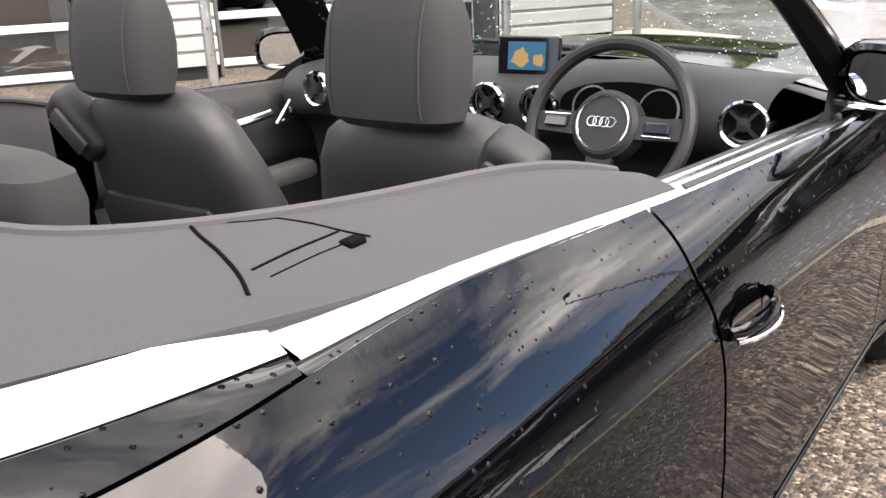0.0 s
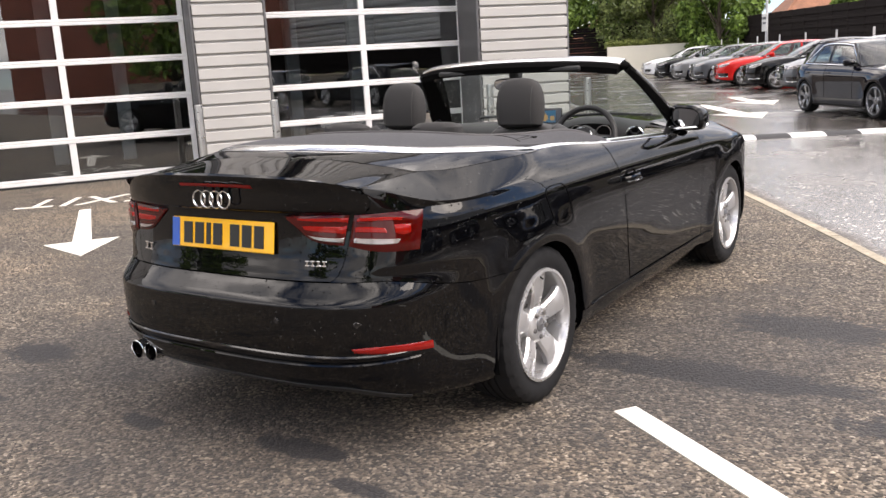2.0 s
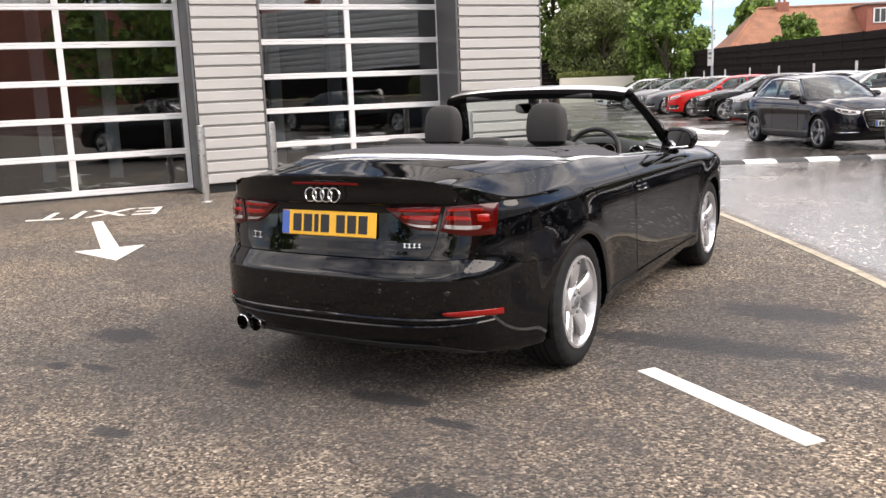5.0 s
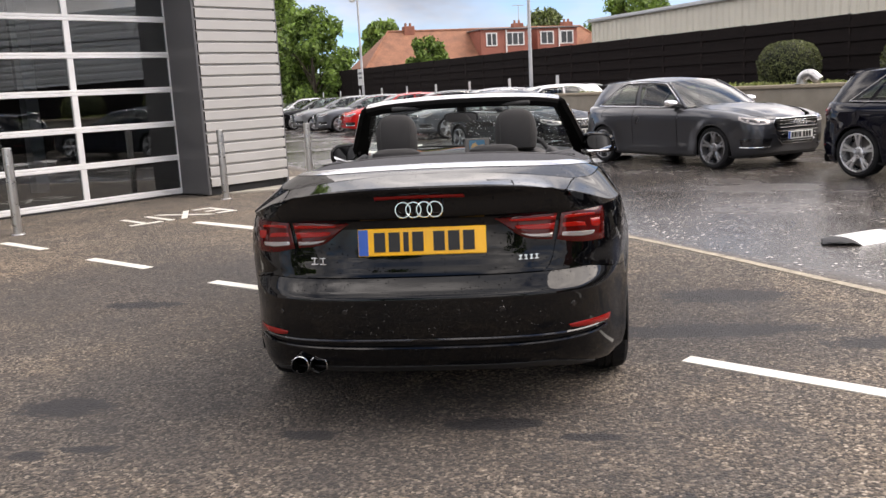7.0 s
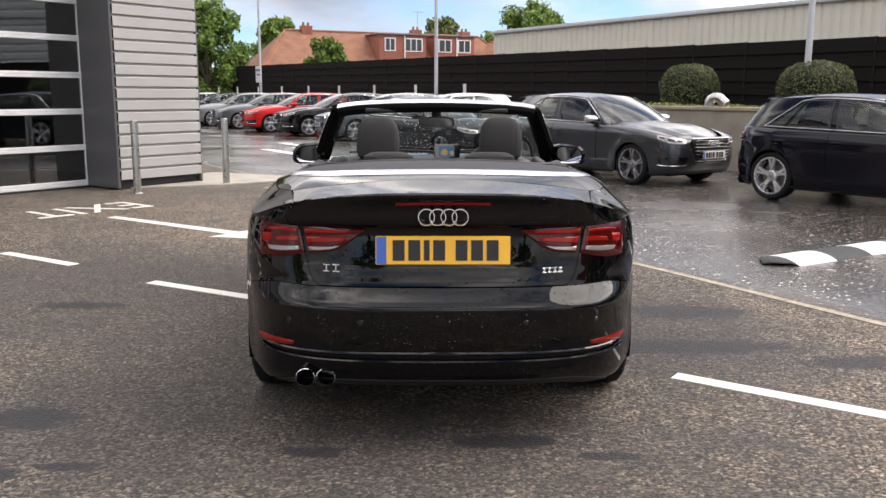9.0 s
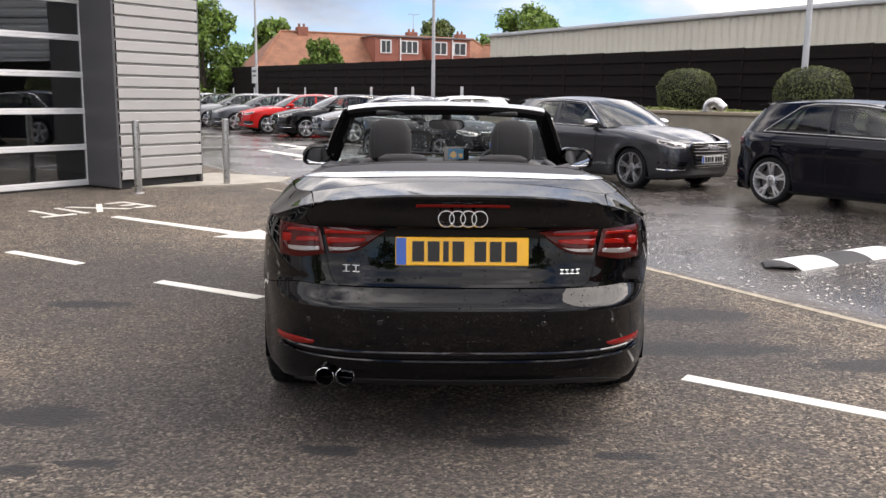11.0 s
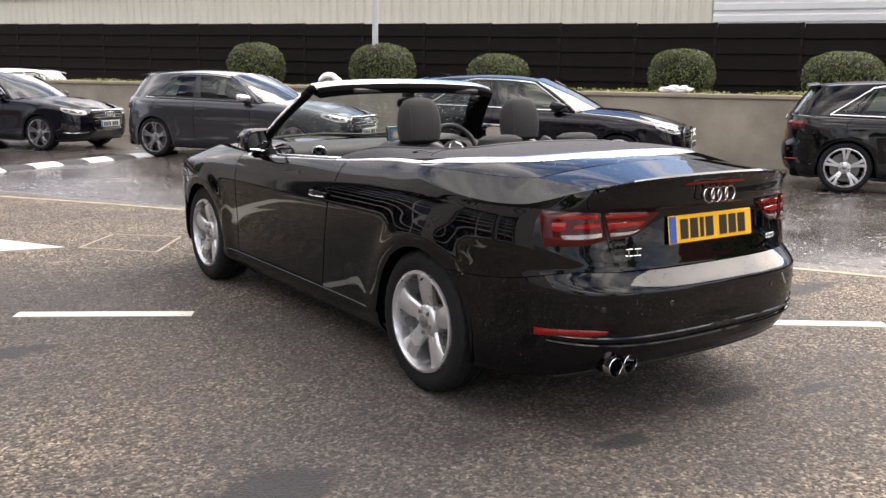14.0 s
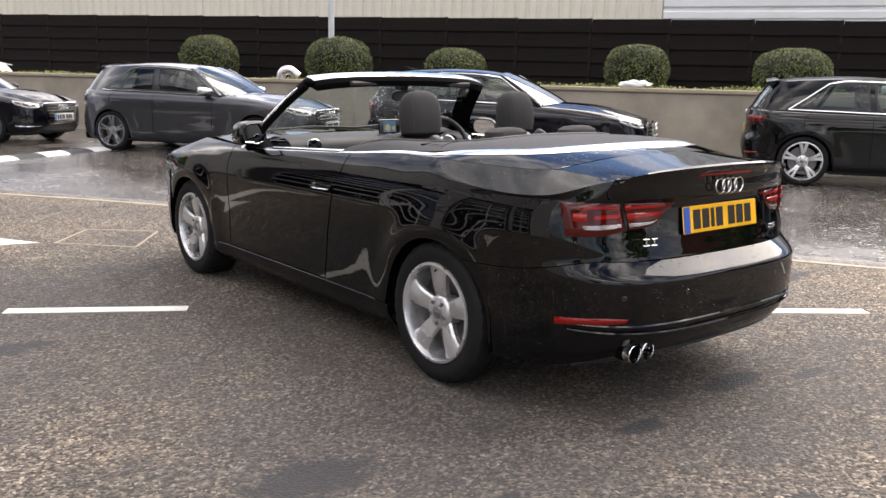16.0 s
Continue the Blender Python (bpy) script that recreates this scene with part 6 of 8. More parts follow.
# ---- door mirrors, handles
for sd in (1, -1):
    root = part("door_mirror", bmesh.new(), M_BLACK, panels["door", sd], at=pose(0.012 if sd > 0 else 0.03, 0.06 if sd > 0 else 0.10, 0.004))
    bm = bmesh.new()
    rings = []
    prof = [(1.615, 0.80), (1.63, 0.97), (1.68, 1.0), (1.74, 0.90), (1.79, 0.62), (1.815, 0.25), (1.82, 0.02)]
    for y, sc in prof:
        rings.append([(sd * (0.875 + 0.105 * sc * math.copysign(abs(math.cos(a)) ** 0.62, math.cos(a)) + 0.01 * (y - 1.615)), y - 0.03 * math.cos(a) * sc, 0.990 + 0.068 * sc * math.copysign(abs(math.sin(a)) ** 0.7, math.sin(a)) - 0.012 * math.cos(a))
                      for a in [2 * math.pi * j / 32 for j in range(32)]])
    rings = [[(sd * 0.875 + (p[0] - sd * 0.875) * 0.9, p[1] + 0.012, 0.99 + (p[2] - 0.99) * 0.9) for p in rings[0]]] + rings
    ring_loft(bm, rings, True, False)
    rings = rings[1:]
    bmesh.ops.recalc_face_normals(bm, faces=bm.faces)
    part("mirror_shell", bm, M_BLACK, root, "gloss black mirror shell")
    bm = bmesh.new()
    bm.faces.new([bm.verts.new((sd * 0.875 + (p[0] - sd * 0.875) * 0.92, 1.620 - 0.25 * (sd * p[0] - 0.875), 0.99 + (p[2] - 0.99) * 0.86)) for p in rings[0]])
    part("mirror_face", bm, M_MIRROR, root, "mirror glass", smooth=False)
    bm = bmesh.new()
    rings2 = []
    for x, y, z, h in ((0.755, 1.72, 0.925, 0.040), (0.80, 1.72, 0.935, 0.034), (0.86, 1.72, 0.945, 0.032), (0.93, 1.71, 0.945, 0.02)):
        rings2.append([(sd * x, y - 0.06, z - h / 2), (sd * x, y + 0.05, z - h / 2), (sd * x, y + 0.06, z + h / 2), (sd * x, y - 0.06, z + h / 2)])
    ring_loft(bm, rings2, True, True)
    bmesh.ops.recalc_face_normals(bm, faces=bm.faces)
    part("mirror_foot", bm, M_GLOSSBLACK, root)
    bm = bmesh.new()
    tube(bm, [(sd * 0.775, 1.64, 0.937), (sd * 0.87, 1.60, 0.934), (sd * 0.955, 1.61, 0.940), (sd * 0.978, 1.66, 0.952)], 0.007, 6)
    part("mirror_trim", bm, M_TRIM, root, "bright trim under the mirror")
    # handle in its dished cup
    bm = bmesh.new()
    n = 26
    c0 = HB.at(HB.s_at(0.925), HB.v_at(HB.s_at(0.925), 0.775), 0.0, sd)
    rings3 = []
    for rad, dx in ((1.0, 0.0015), (0.8, -0.008), (0.5, -0.016), (0.02, -0.018)):
        rings3.append([(c0.x + sd * dx, c0.y + 0.070 * rad * math.cos(a), c0.z + 0.044 * rad * math.sin(a)) for a in [2 * math.pi * j / n for j in range(n)]])
    ring_loft(bm, rings3)
    bmesh.ops.recalc_face_normals(bm, faces=bm.faces)
    cup = part("handle_cup", bm, M_BLACK, panels["door", sd])
    bm = bmesh.new()
    hr = []
    for k in range(13):
        t = k / 12
        y = c0.y - 0.09 + 0.18 * t
        o = 0.010 + 0.026 * math.sin(math.pi * t) ** 0.6
        hh = 0.010 + 0.007 * math.sin(math.pi * t)
        hr.append([(c0.x + sd * (o - 0.006 + 0.008 * math.cos(a)), y, c0.z + 0.006 + hh * math.sin(a)) for a in [2 * math.pi * j / 10 for j in range(10)]])
    ring_loft(bm, hr, True, True)
    bmesh.ops.recalc_face_normals(bm, faces=bm.faces)
    hd = part("door_handle", bm, M_BLACK, panels["door", sd], "gloss black door handle")
    bm = bmesh.new()
    tube(bm, [(c0.x + sd * (0.016 + 0.026 * math.sin(math.pi * t) ** 0.6), c0.y - 0.082 + 0.164 * t, c0.z - 0.006) for t in [k / 10 for k in range(11)]], 0.0035, 6)
    part("handle_trim", bm, M_CHROME, hd)


# ---- lamps, reflectors, badges, plate
def lens_patch(name, body, sd, pts_top, pts_bot, out, mat, parent, label="", nu=24, nv=8, thick=0.012):
    """A lens laid on the body between two lines of (s, z)."""
    ft, fb = Spline(pts_top), Spline(pts_bot)
    n = len(pts_top) - 1
    bm = bmesh.new()

    def fn(u, w):
        s, z = (1 - w) * fb(u * n) + w * ft(u * n)
        rim = min(u, 1 - u, w * 0.6, (1 - w) * 0.6) * 14
        return body.at(s, body.v_at(s, z), out * (0.35 + 0.65 * min(1.0, rim)), sd)
    skin(bm, fn, nu, nv, flip=sd < 0)
    thicken(bm, thick)
    return part(name, bm, mat, parent, label)


# columns where the lamp's points lie (inner tip, boot gap, outer corner)
for sd in (1, -1):
    bp, qp = panels["boot", sd], panels["quarter", sd]
    def at_x(*pts):
        return [(HB.s_x(x, z), z) for x, z in pts]
    inner = lens_patch("tail_lamp_inner", HB, sd, at_x((.297, .872), (.38, .8745), (.46, .877), (.546, .878)), at_x((.300, .868), (.365, .818), (.43, .784), (.522, .774)), 0.008, M_REDDARK, bp, "dark red tail lamp on the boot lid")
    lens_patch("lamp_bar", HB, sd, at_x((.34, .866), (.41, .868), (.47, .869), (.541, .870)), at_x((.35, .856), (.41, .853), (.47, .851), (.537, .850)), 0.0105, M_REDLENS, inner, "bright red lamp bar", 16, 4, 0.003)
    lens_patch("lamp_bar", HB, sd, at_x((.365, .841), (.41, .843), (.47, .843), (.534, .842)), at_x((.38, .824), (.42, .817), (.47, .812), (.528, .809)), 0.0105, M_REDLENS, inner, "bright red lamp bar", 16, 4, 0.003)
    lens_patch("reversing_lamp", HB, sd, at_x((.385, .812), (.42, .806), (.47, .803), (.525, .801)), at_x((.405, .801), (.435, .790), (.47, .784), (.520, .782)), 0.0105, M_CLEAR, inner, "clear lower lamp lens", 16, 4, 0.003)
    outer = lens_patch("tail_lamp_outer", HB, sd, at_x((.562, .878), (.62, .880), (.68, .881), (.735, .880)), at_x((.540, .772), (.60, .758), (.66, .750), (.735, .750)), 0.010, M_REDDARK, qp, "dark red tail lamp on the quarter panel")
    lens_patch("lamp_bar", HB, sd, at_x((.566, .869), (.61, .870), (.66, .868), (.70, .862)), at_x((.562, .851), (.61, .852), (.66, .852), (.694, .848)), 0.0125, M_REDLENS, outer, "bright red lamp bar", 16, 4, 0.003)
    lens_patch("lamp_bar", HB, sd, at_x((.560, .840), (.59, .841), (.62, .839), (.655, .832)), at_x((.556, .816), (.59, .813), (.63, .811), (.665, .808)), 0.0125, M_REDLENS, outer, "bright red lamp bar", 12, 4, 0.003)
    lens_patch("lamp_bar", HB, sd, at_x((.668, .846), (.685, .848), (.70, .847), (.714, .842)), at_x((.676, .806), (.69, .798), (.704, .796), (.716, .804)), 0.0125, M_REDLENS, outer, "bright red lamp bar", 12, 4, 0.003)
    lens_patch("reversing_lamp", HB, sd, at_x((.553, .804), (.60, .802), (.65, .799), (.702, .794)), at_x((.549, .782), (.60, .774), (.65, .770), (.690, .774)), 0.0125, M_CLEAR, outer, "clear lower lamp lens", 12, 4, 0.003)
    lens_patch("rear_reflector", HB, sd, at_x((.575, .438), (.63, .441), (.70, .437), (.757, .430)), at_x((.585, .424), (.63, .417), (.70, .409), (.757, .402)), 0.005, M_REFLECTOR, panels["bumper", sd], "red bumper reflector", 20, 4, 0.006)
    lens_patch("bumper_groove", HB, sd, [(0.0, .412), (1.2, .412), (2.6, .412), (4.2, .412)], [(0.0, .398), (1.2, .398), (2.6, .398), (4.2, .404)], 0.006, M_GLOSSBLACK, panels["bumper", sd], "gloss strip over the valance", 30, 3, 0.004)
    bm = bmesh.new()
    tube(bm, [HB.at(0.0 + 4.3 * k / 30, HB.v_at(4.3 * k / 30, .372 + 0.0016 * (k / 10) ** 2), 0.004, sd) for k in range(31)], 0.008, 8)
    part("bumper_bead", bm, M_BLACK, panels["bumper", sd])
    # fuel flap outline on the right side
    if sd > 0:
        c = (0.145, 0.775)
        pts = []
        for j in range(40):
            a = 2 * math.pi * j / 40
            y = c[0] + 0.095 * math.copysign(abs(math.cos(a)) ** 0.45, math.cos(a)) - 0.03 * (math.sin(a) > 0) * 0
            z = c[1] + 0.082 * math.copysign(abs(math.sin(a)) ** 0.45, math.sin(a))
            s = HB.s_at(y - (z - c[1]) * 0.25)
            pts.append(HB.at(s, HB.v_at(s, z), 0.0006, sd))
        bm = bmesh.new()
        tube(bm, pts + [pts[0]], 0.0022, 5, False)
        part("fuel_flap_edge", bm, M_UNDER, qp)
lens_patch("high_brake_lamp", HB, 1, [(0.0, .981), (0.25, .981), (0.5, .9805), (0.74, .979)], [(0.0, .968), (0.25, .968), (0.5, .9675), (0.72, .966)], 0.004, M_REFLECTOR, panels["boot", 1], "red high brake lamp", 10, 3, 0.003)
lens_patch("high_brake_lamp", HB, -1, [(0.0, .981), (0.25, .981), (0.5, .9805), (0.74, .979)], [(0.0, .968), (0.25, .968), (0.5, .9675), (0.72, .966)], 0.004, M_REFLECTOR, panels["boot", -1], "red high brake lamp", 10, 3, 0.003)
four_rings(panels["boot", 1], pose(0, -0.862, 0.926, -4, 0, 0), 0.061)
pl = plate(panels["boot", 1], pose(0, -0.830, 0.793, -9, 0, 0), M_YELLOW)
# chrome lettering stands as thin plain bars
for sd, xc, z, n, wd, ht in ((-1, .432, .720, 2, 0.030, 0.030), (1, .425, .712, 4, 0.017, 0.020)):
    for k in range(n):
        x = xc + (k - (n - 1) / 2) * wd * 1.25
        sx = HB.s_x(x, z)
        p = HB.at(sx, HB.v_at(sx, z), 0.003, sd)
        bm = bmesh.new()
        for z0, z1 in ((-ht / 2, -ht / 2 + 0.0045), (ht / 2 - 0.0045, ht / 2)):
            box(bm, -wd / 2, wd / 2, -0.004, 0.0, z0, z1, 0.001)
        box(bm, -0.003, 0.003, -0.0038, 0.0, -ht / 2, ht / 2, 0.001)
        part("badge_bar", bm, M_CHROME, panels["boot", sd], at=pose(p.x, p.y, p.z, -6, 0, 14 * sd))
for x in (-0.538, -0.458):
    bm = bmesh.new()
    lathe(bm, [(0.036, 0.03), (0.036, 0.0), (0.0375, -0.004), (0.0355, -0.006), (0.0335, 0.0), (0.0325, 0.02)], 28, "y", pose(x, -0.852, 0.292))
    pipe = part("tailpipe", bm, M_CHROME, hero, "chrome exhaust tailpipe")
    bm = bmesh.new()
    lathe(bm, [(0.0325, 0.012), (0.032, 0.20), (0.0001, 0.20), (0.0345, 0.20), (0.0355, 0.028)], 24, "y", pose(x, -0.852, 0.292))
    part("pipe_bore", bm, M_UNDER, pipe, "black pipe bore")
# parking sensors on the bumper
for sd in (1, -1):
    for s in (1.3, 3.0):
        p = HB.at(s, 4.3, 0.0012, sd)
        q = HB.at(s, 4.3, 0.05, sd) - p
        m = q.to_track_quat("Z", "Y").to_matrix().to_4x4()
        m.translation = p
        bm = bmesh.new()
        lathe(bm, [(0.0001, 0.0012), (0.010, 0.001), (0.011, 0.0)], 16)
        part("parking_sensor", bm, M_GLOSSBLACK, panels["bumper", sd], at=m)

# nose: grille, headlamps
def grille(parent, body, zc, w, h, y, mat=M_GLOSSBLACK):
    out = [(-w * 0.46, h * 0.5), (w * 0.46, h * 0.5), (w * 0.5, h * 0.34), (w * 0.40, -h * 0.34), (w * 0.34, -h * 0.5), (-w * 0.34, -h * 0.5), (-w * 0.40, -h * 0.34), (-w * 0.5, h * 0.34)]
    bm = bmesh.new()
    f = bm.faces.new([bm.verts.new((x, y + 0.012 - 0.35 * x * x, zc + z)) for x, z in out])
    back = part("grille", bm, mat, parent, "black single-frame grille", smooth=False)
    bm = bmesh.new()
    pts = [Vector((x, y + 0.020 - 0.35 * x * x, zc + z)) for x, z in out]
    tube(bm, pts + [pts[0], pts[1]], 0.008, 6, False)
    part("grille_frame", bm, M_CHROME, back)
    for k in range(7):
        z = -h * 0.42 + h * 0.82 * k / 6
        ww = w * (0.36 + 0.12 * (z / h + 0.5))
        part("grille_slat", new_box(-ww, ww, y - 0.03, y + 0.018, zc + z - 0.007, zc + z + 0.007, 0.003), mat, back)
    return back


gr = grille(panels["nose", 1], HB, 0.545, 0.86, 0.34, 3.478)
four_rings(gr, pose(0, 3.512, 0.645, 0, 0, 180), 0.075)
plate(gr, pose(0, 3.512, 0.47, 0, 0, 180), M_PLATEWHITE)
for sd in (1, -1):
    h = lens_patch("headlamp", HB, sd, [(16.6, .785), (17.2, .765), (17.8, .745), (18.5, .725)], [(16.5, .700), (17.2, .665), (17.8, .645), (18.4, .640)], 0.008, M_CLEAR, panels["nose", sd], "clear headlamp lens")

# ---- wheels
for sd in (1, -1):
    for y, nm in ((0.0, "rear"), (2.595, "front")):
        corner = part("wheel", bmesh.new(), M_TYRE, hero, "silver five-arm alloy wheel", at=pose(sd * 0.758, y, 0.317))
        wheel(corner, pose(0, 0, 0), 0.317, 0.225, 0.222, "five", M_RIM, sd)

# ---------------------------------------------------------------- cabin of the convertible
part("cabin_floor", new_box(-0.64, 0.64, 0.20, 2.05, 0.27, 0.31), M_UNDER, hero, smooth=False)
# door cards and inner sills
for sd in (1, -1):
    bm = bmesh.new()

    def card(u, w):
        y = 0.92 + (1.90 - 0.92) * u
        top = HB.at(HB.s_at(y), 13.0, 0.0, sd)
        prof = [(0.0, 0.004), (0.022, 0.012), (0.060, 0.006), (0.085, -0.03), (0.095, -0.10), (0.090, -0.20), (0.06, -0.24), (0.07, -0.32), (0.09, -0.42), (0.10, -0.58)]
        i = w * (len(prof) - 1)
        a, b = prof[int(min(i, len(prof) - 2))], prof[int(min(i, len(prof) - 2)) + 1]
        t = i - int(min(i, len(prof) - 2))
        return Vector((top.x - sd * (a[0] + (b[0] - a[0]) * t), y, top.z + a[1] + (b[1] - a[1]) * t))
    skin(bm, card, 20, 27)
    bmesh.ops.recalc_face_normals(bm, faces=bm.faces)
    dc = part("door_card", bm, M_DASH, panels["door", sd], "dark door lining")
    bm = bmesh.new()
    tube(bm, [(sd * (0.642 - 0.022 * math.sin(math.pi * k / 8)), 1.12 + 0.34 * k / 8, 0.845 + 0.01 * k / 8) for k in range(9)], [0.012] * 9, 8)
    part("pull_handle", bm, M_TRIM, dc, "aluminium door pull")
    bm = bmesh.new()
    pts = [(sd * 0.665, 1.50, 0.815), (sd * 0.665, 1.68, 0.830), (sd * 0.665, 1.72, 0.882), (sd * 0.665, 1.56, 0.872), (sd * 0.665, 1.50, 0.815)]
    tube(bm, pts, 0.007, 6)
    part("door_release_frame", bm, M_TRIM, dc, "aluminium frame of the door release")
    part("door_release", new_box(min(sd * 0.655, sd * 0.668), max(sd * 0.655, sd * 0.668), 1.55, 1.66, 0.838, 0.858, 0.004), M_TRIM, dc)
    part("armrest", new_box(min(sd * 0.56, sd * 0.64), max(sd * 0.56, sd * 0.64), 1.0, 1.55, 0.66, 0.715, 0.02, 2), M_LINING, dc)
    # belt guide at the cabin side
    bm = bmesh.new()
    tube(bm, [(sd * 0.545, 0.82, 0.97), (sd * 0.50, 0.86, 1.0), (sd * 0.47, 0.90, 0.99)], 0.012, 8)
    part("belt_guide", bm, M_PLASTIC, hero)

# dashboard
DASH = [(2.02, .948), (1.90, .962), (1.80, .968), (1.70, .966), (1.625, .952), (1.585, .925), (1.570, .885), (1.580, .84), (1.625, .815), (1.66, .77), (1.67, .68), (1.70, .52)]
bm = bmesh.new()
dy, dz = Spline([p[0] for p in DASH]), Spline([p[1] for p in DASH])


def dash_fn(u, w):
    x = -0.69 + 1.38 * u
    i = w * (len(DASH) - 1)
    y, z = float(dy(i)), float(dz(i))
    side = 1 - (x / 0.69) ** 2
    hood = 0.040 * math.exp(-((x - 0.385) / 0.19) ** 4) * math.exp(-((w - 0.32) / 0.16) ** 2)
    return Vector((x, y - 0.06 * (1 - side) * (1 - w) + 0.015 * (1 - side), z + 0.012 * side * (1 - w) + hood))


skin(bm, dash_fn, 56, 33)
bmesh.ops.recalc_face_normals(bm, faces=bm.faces)
dash = part("dashboard", bm, M_DASH, hero, "dark soft-touch dashboard", sharp=60)


def air_vent(x, y, z, turn):
    base = part("air_vent", bmesh.new(), M_TRIM, dash, at=pose(x, y, z, 0, 0, turn))
    bm = bmesh.new()
    lathe(bm, [(0.048, 0.01), (0.050, -0.008), (0.046, -0.015), (0.041, -0.010), (0.042, 0.006)], 32, "y")
    part("vent_ring", bm, M_CHROME, base, "chrome vent ring")
    bm = bmesh.new()
    lathe(bm, [(0.042, 0.012), (0.0001, 0.012)], 28, "y")
    part("vent_back", bm, M_GLOSSBLACK, base)
    bm = bmesh.new()
    lathe(bm, [(0.014, 0.008), (0.014, -0.010), (0.0001, -0.012)], 16, "y")
    part("vent_hub", bm, M_PLASTIC, base)
    for k in range(4):
        a = math.pi / 4 + math.pi / 2 * k
        bm = new_box(-0.0035, 0.0035, -0.006, 0.006, 0.013, 0.042)
        part("vent_blade", bm, M_PLASTIC, base, at=Matrix.Rotation(a, 4, "Y"))


for x, y, tn in ((0.658, 1.530, 12), (0.172, 1.552, 0), (0.030, 1.552, 0), (-0.545, 1.555, -8)):
    air_vent(x, y, 0.915, tn)
# screen
scr = part("display", new_box(-0.085, 0.085, -0.008, 0.006, -0.048, 0.048, 0.004), M_GLOSSBLACK, dash, "slim dash display showing a map", at=pose(0.075, 1.675, 1.012, -8, 0, 4))
M_MAPBLUE = emitter("display_blue", (0.010, 0.06, 0.11), 0.42)
M_MAPSAND = emitter("display_sand", (0.20, 0.13, 0.05), 0.42)
part("map_view", new_box(-0.055, 0.048, -0.0098, -0.0084, -0.034, 0.034), M_MAPBLUE, scr, smooth=False)
bm = bmesh.new()
rng = random.Random(4)
bm.faces.new([bm.verts.new((-0.02 + 0.028 * math.cos(a) * rng.uniform(0.6, 1.2), -0.0104, -0.004 + 0.024 * math.sin(a) * rng.uniform(0.6, 1.2))) for a in [2 * math.pi * j / 14 for j in range(14)]])
part("map_land", bm, M_MAPSAND, scr, smooth=False)
bm = bmesh.new()
bm.faces.new([bm.verts.new((0.03 + 0.016 * math.cos(a) * rng.uniform(0.6, 1.2), -0.0104, -0.012 + 0.018 * math.sin(a) * rng.uniform(0.6, 1.2))) for a in [2 * math.pi * j / 12 for j in range(12)]])
part("map_land", bm, M_MAPSAND, scr, smooth=False)
# instrument dials on a flat dark oval that paints the recess under the hood
bm = bmesh.new()
bm.faces.new([bm.verts.new((0.385 + 0.165 * math.cos(a), 1.566 + 0.02 * math.sin(a), 0.922 + 0.055 * math.copysign(abs(math.sin(a)) ** 0.8, math.sin(a)))) for a in [2 * math.pi * j / 36 for j in range(36)]])
part("instrument_panel", bm, M_UNDER, dash, "dark instrument panel", smooth=False)
for x in (0.305, 0.465):
    bm = bmesh.new()
    lathe(bm, [(0.045, 0.0), (0.048, -0.004), (0.043, -0.006)], 28, "y", pose(x, 1.560, 0.922, -18, 0, 0))
    part("dial_ring", bm, M_BRAKE, dash)
# centre console
part("console", new_box(-0.13, 0.13, 0.95, 1.70, 0.30, 0.56, 0.03, 2), M_DASH, hero)
part("console_armrest", new_box(-0.09, 0.09, 0.80, 1.15, 0.56, 0.66, 0.03, 2), M_LINING, hero)
bm = bmesh.new()
tube(bm, [(0.0, 1.38, 0.56), (0.0, 1.36, 0.68)], [0.016, 0.012], 10)
part("gear_stick", bm, M_PLASTIC, hero)
bm = bmesh.new()
blob(bm, (0, 1.355, 0.70), 0.027, 0.03, 0.032, random.Random(1), 2, 0)
part("gear_knob", bm, M_LINING, hero)

# steering wheel
sw = part("steering_wheel", bmesh.new(), M_LINING, hero, "black three-spoke steering wheel", at=pose(0.384, 1.475, 0.900, -24, 0, 0))
bm = bmesh.new()
rings = []
for i in range(49):
    a = 2 * math.pi * i / 48
    o = Vector((math.cos(a), 0, math.sin(a)))
    flat = 0.93 if math.sin(a) < -0.75 else 1.0
    c = o * 0.182 * flat
    rings.append([c + 0.016 * (math.cos(b) * o + Vector((0, 1.05 * math.sin(b), 0))) for b in [2 * math.pi * j / 10 for j in range(10)]])
ring_loft(bm, rings)
part("wheel_rim", bm, M_SEATLEATHER, sw, "black leather wheel rim")
bm = bmesh.new()
lathe(bm, [(0.078, 0.03), (0.076, -0.012), (0.066, -0.022), (0.0001, -0.027)], 32, "y")
part("airbag_pad", bm, M_DASH, sw)
bm = bmesh.new()
lathe(bm, [(0.058, -0.0235), (0.061, -0.0265), (0.058, -0.0275)], 32, "y")
part("pad_ring", bm, M_TRIM, sw)
four_rings(sw, pose(0, -0.031, 0.002), 0.021)
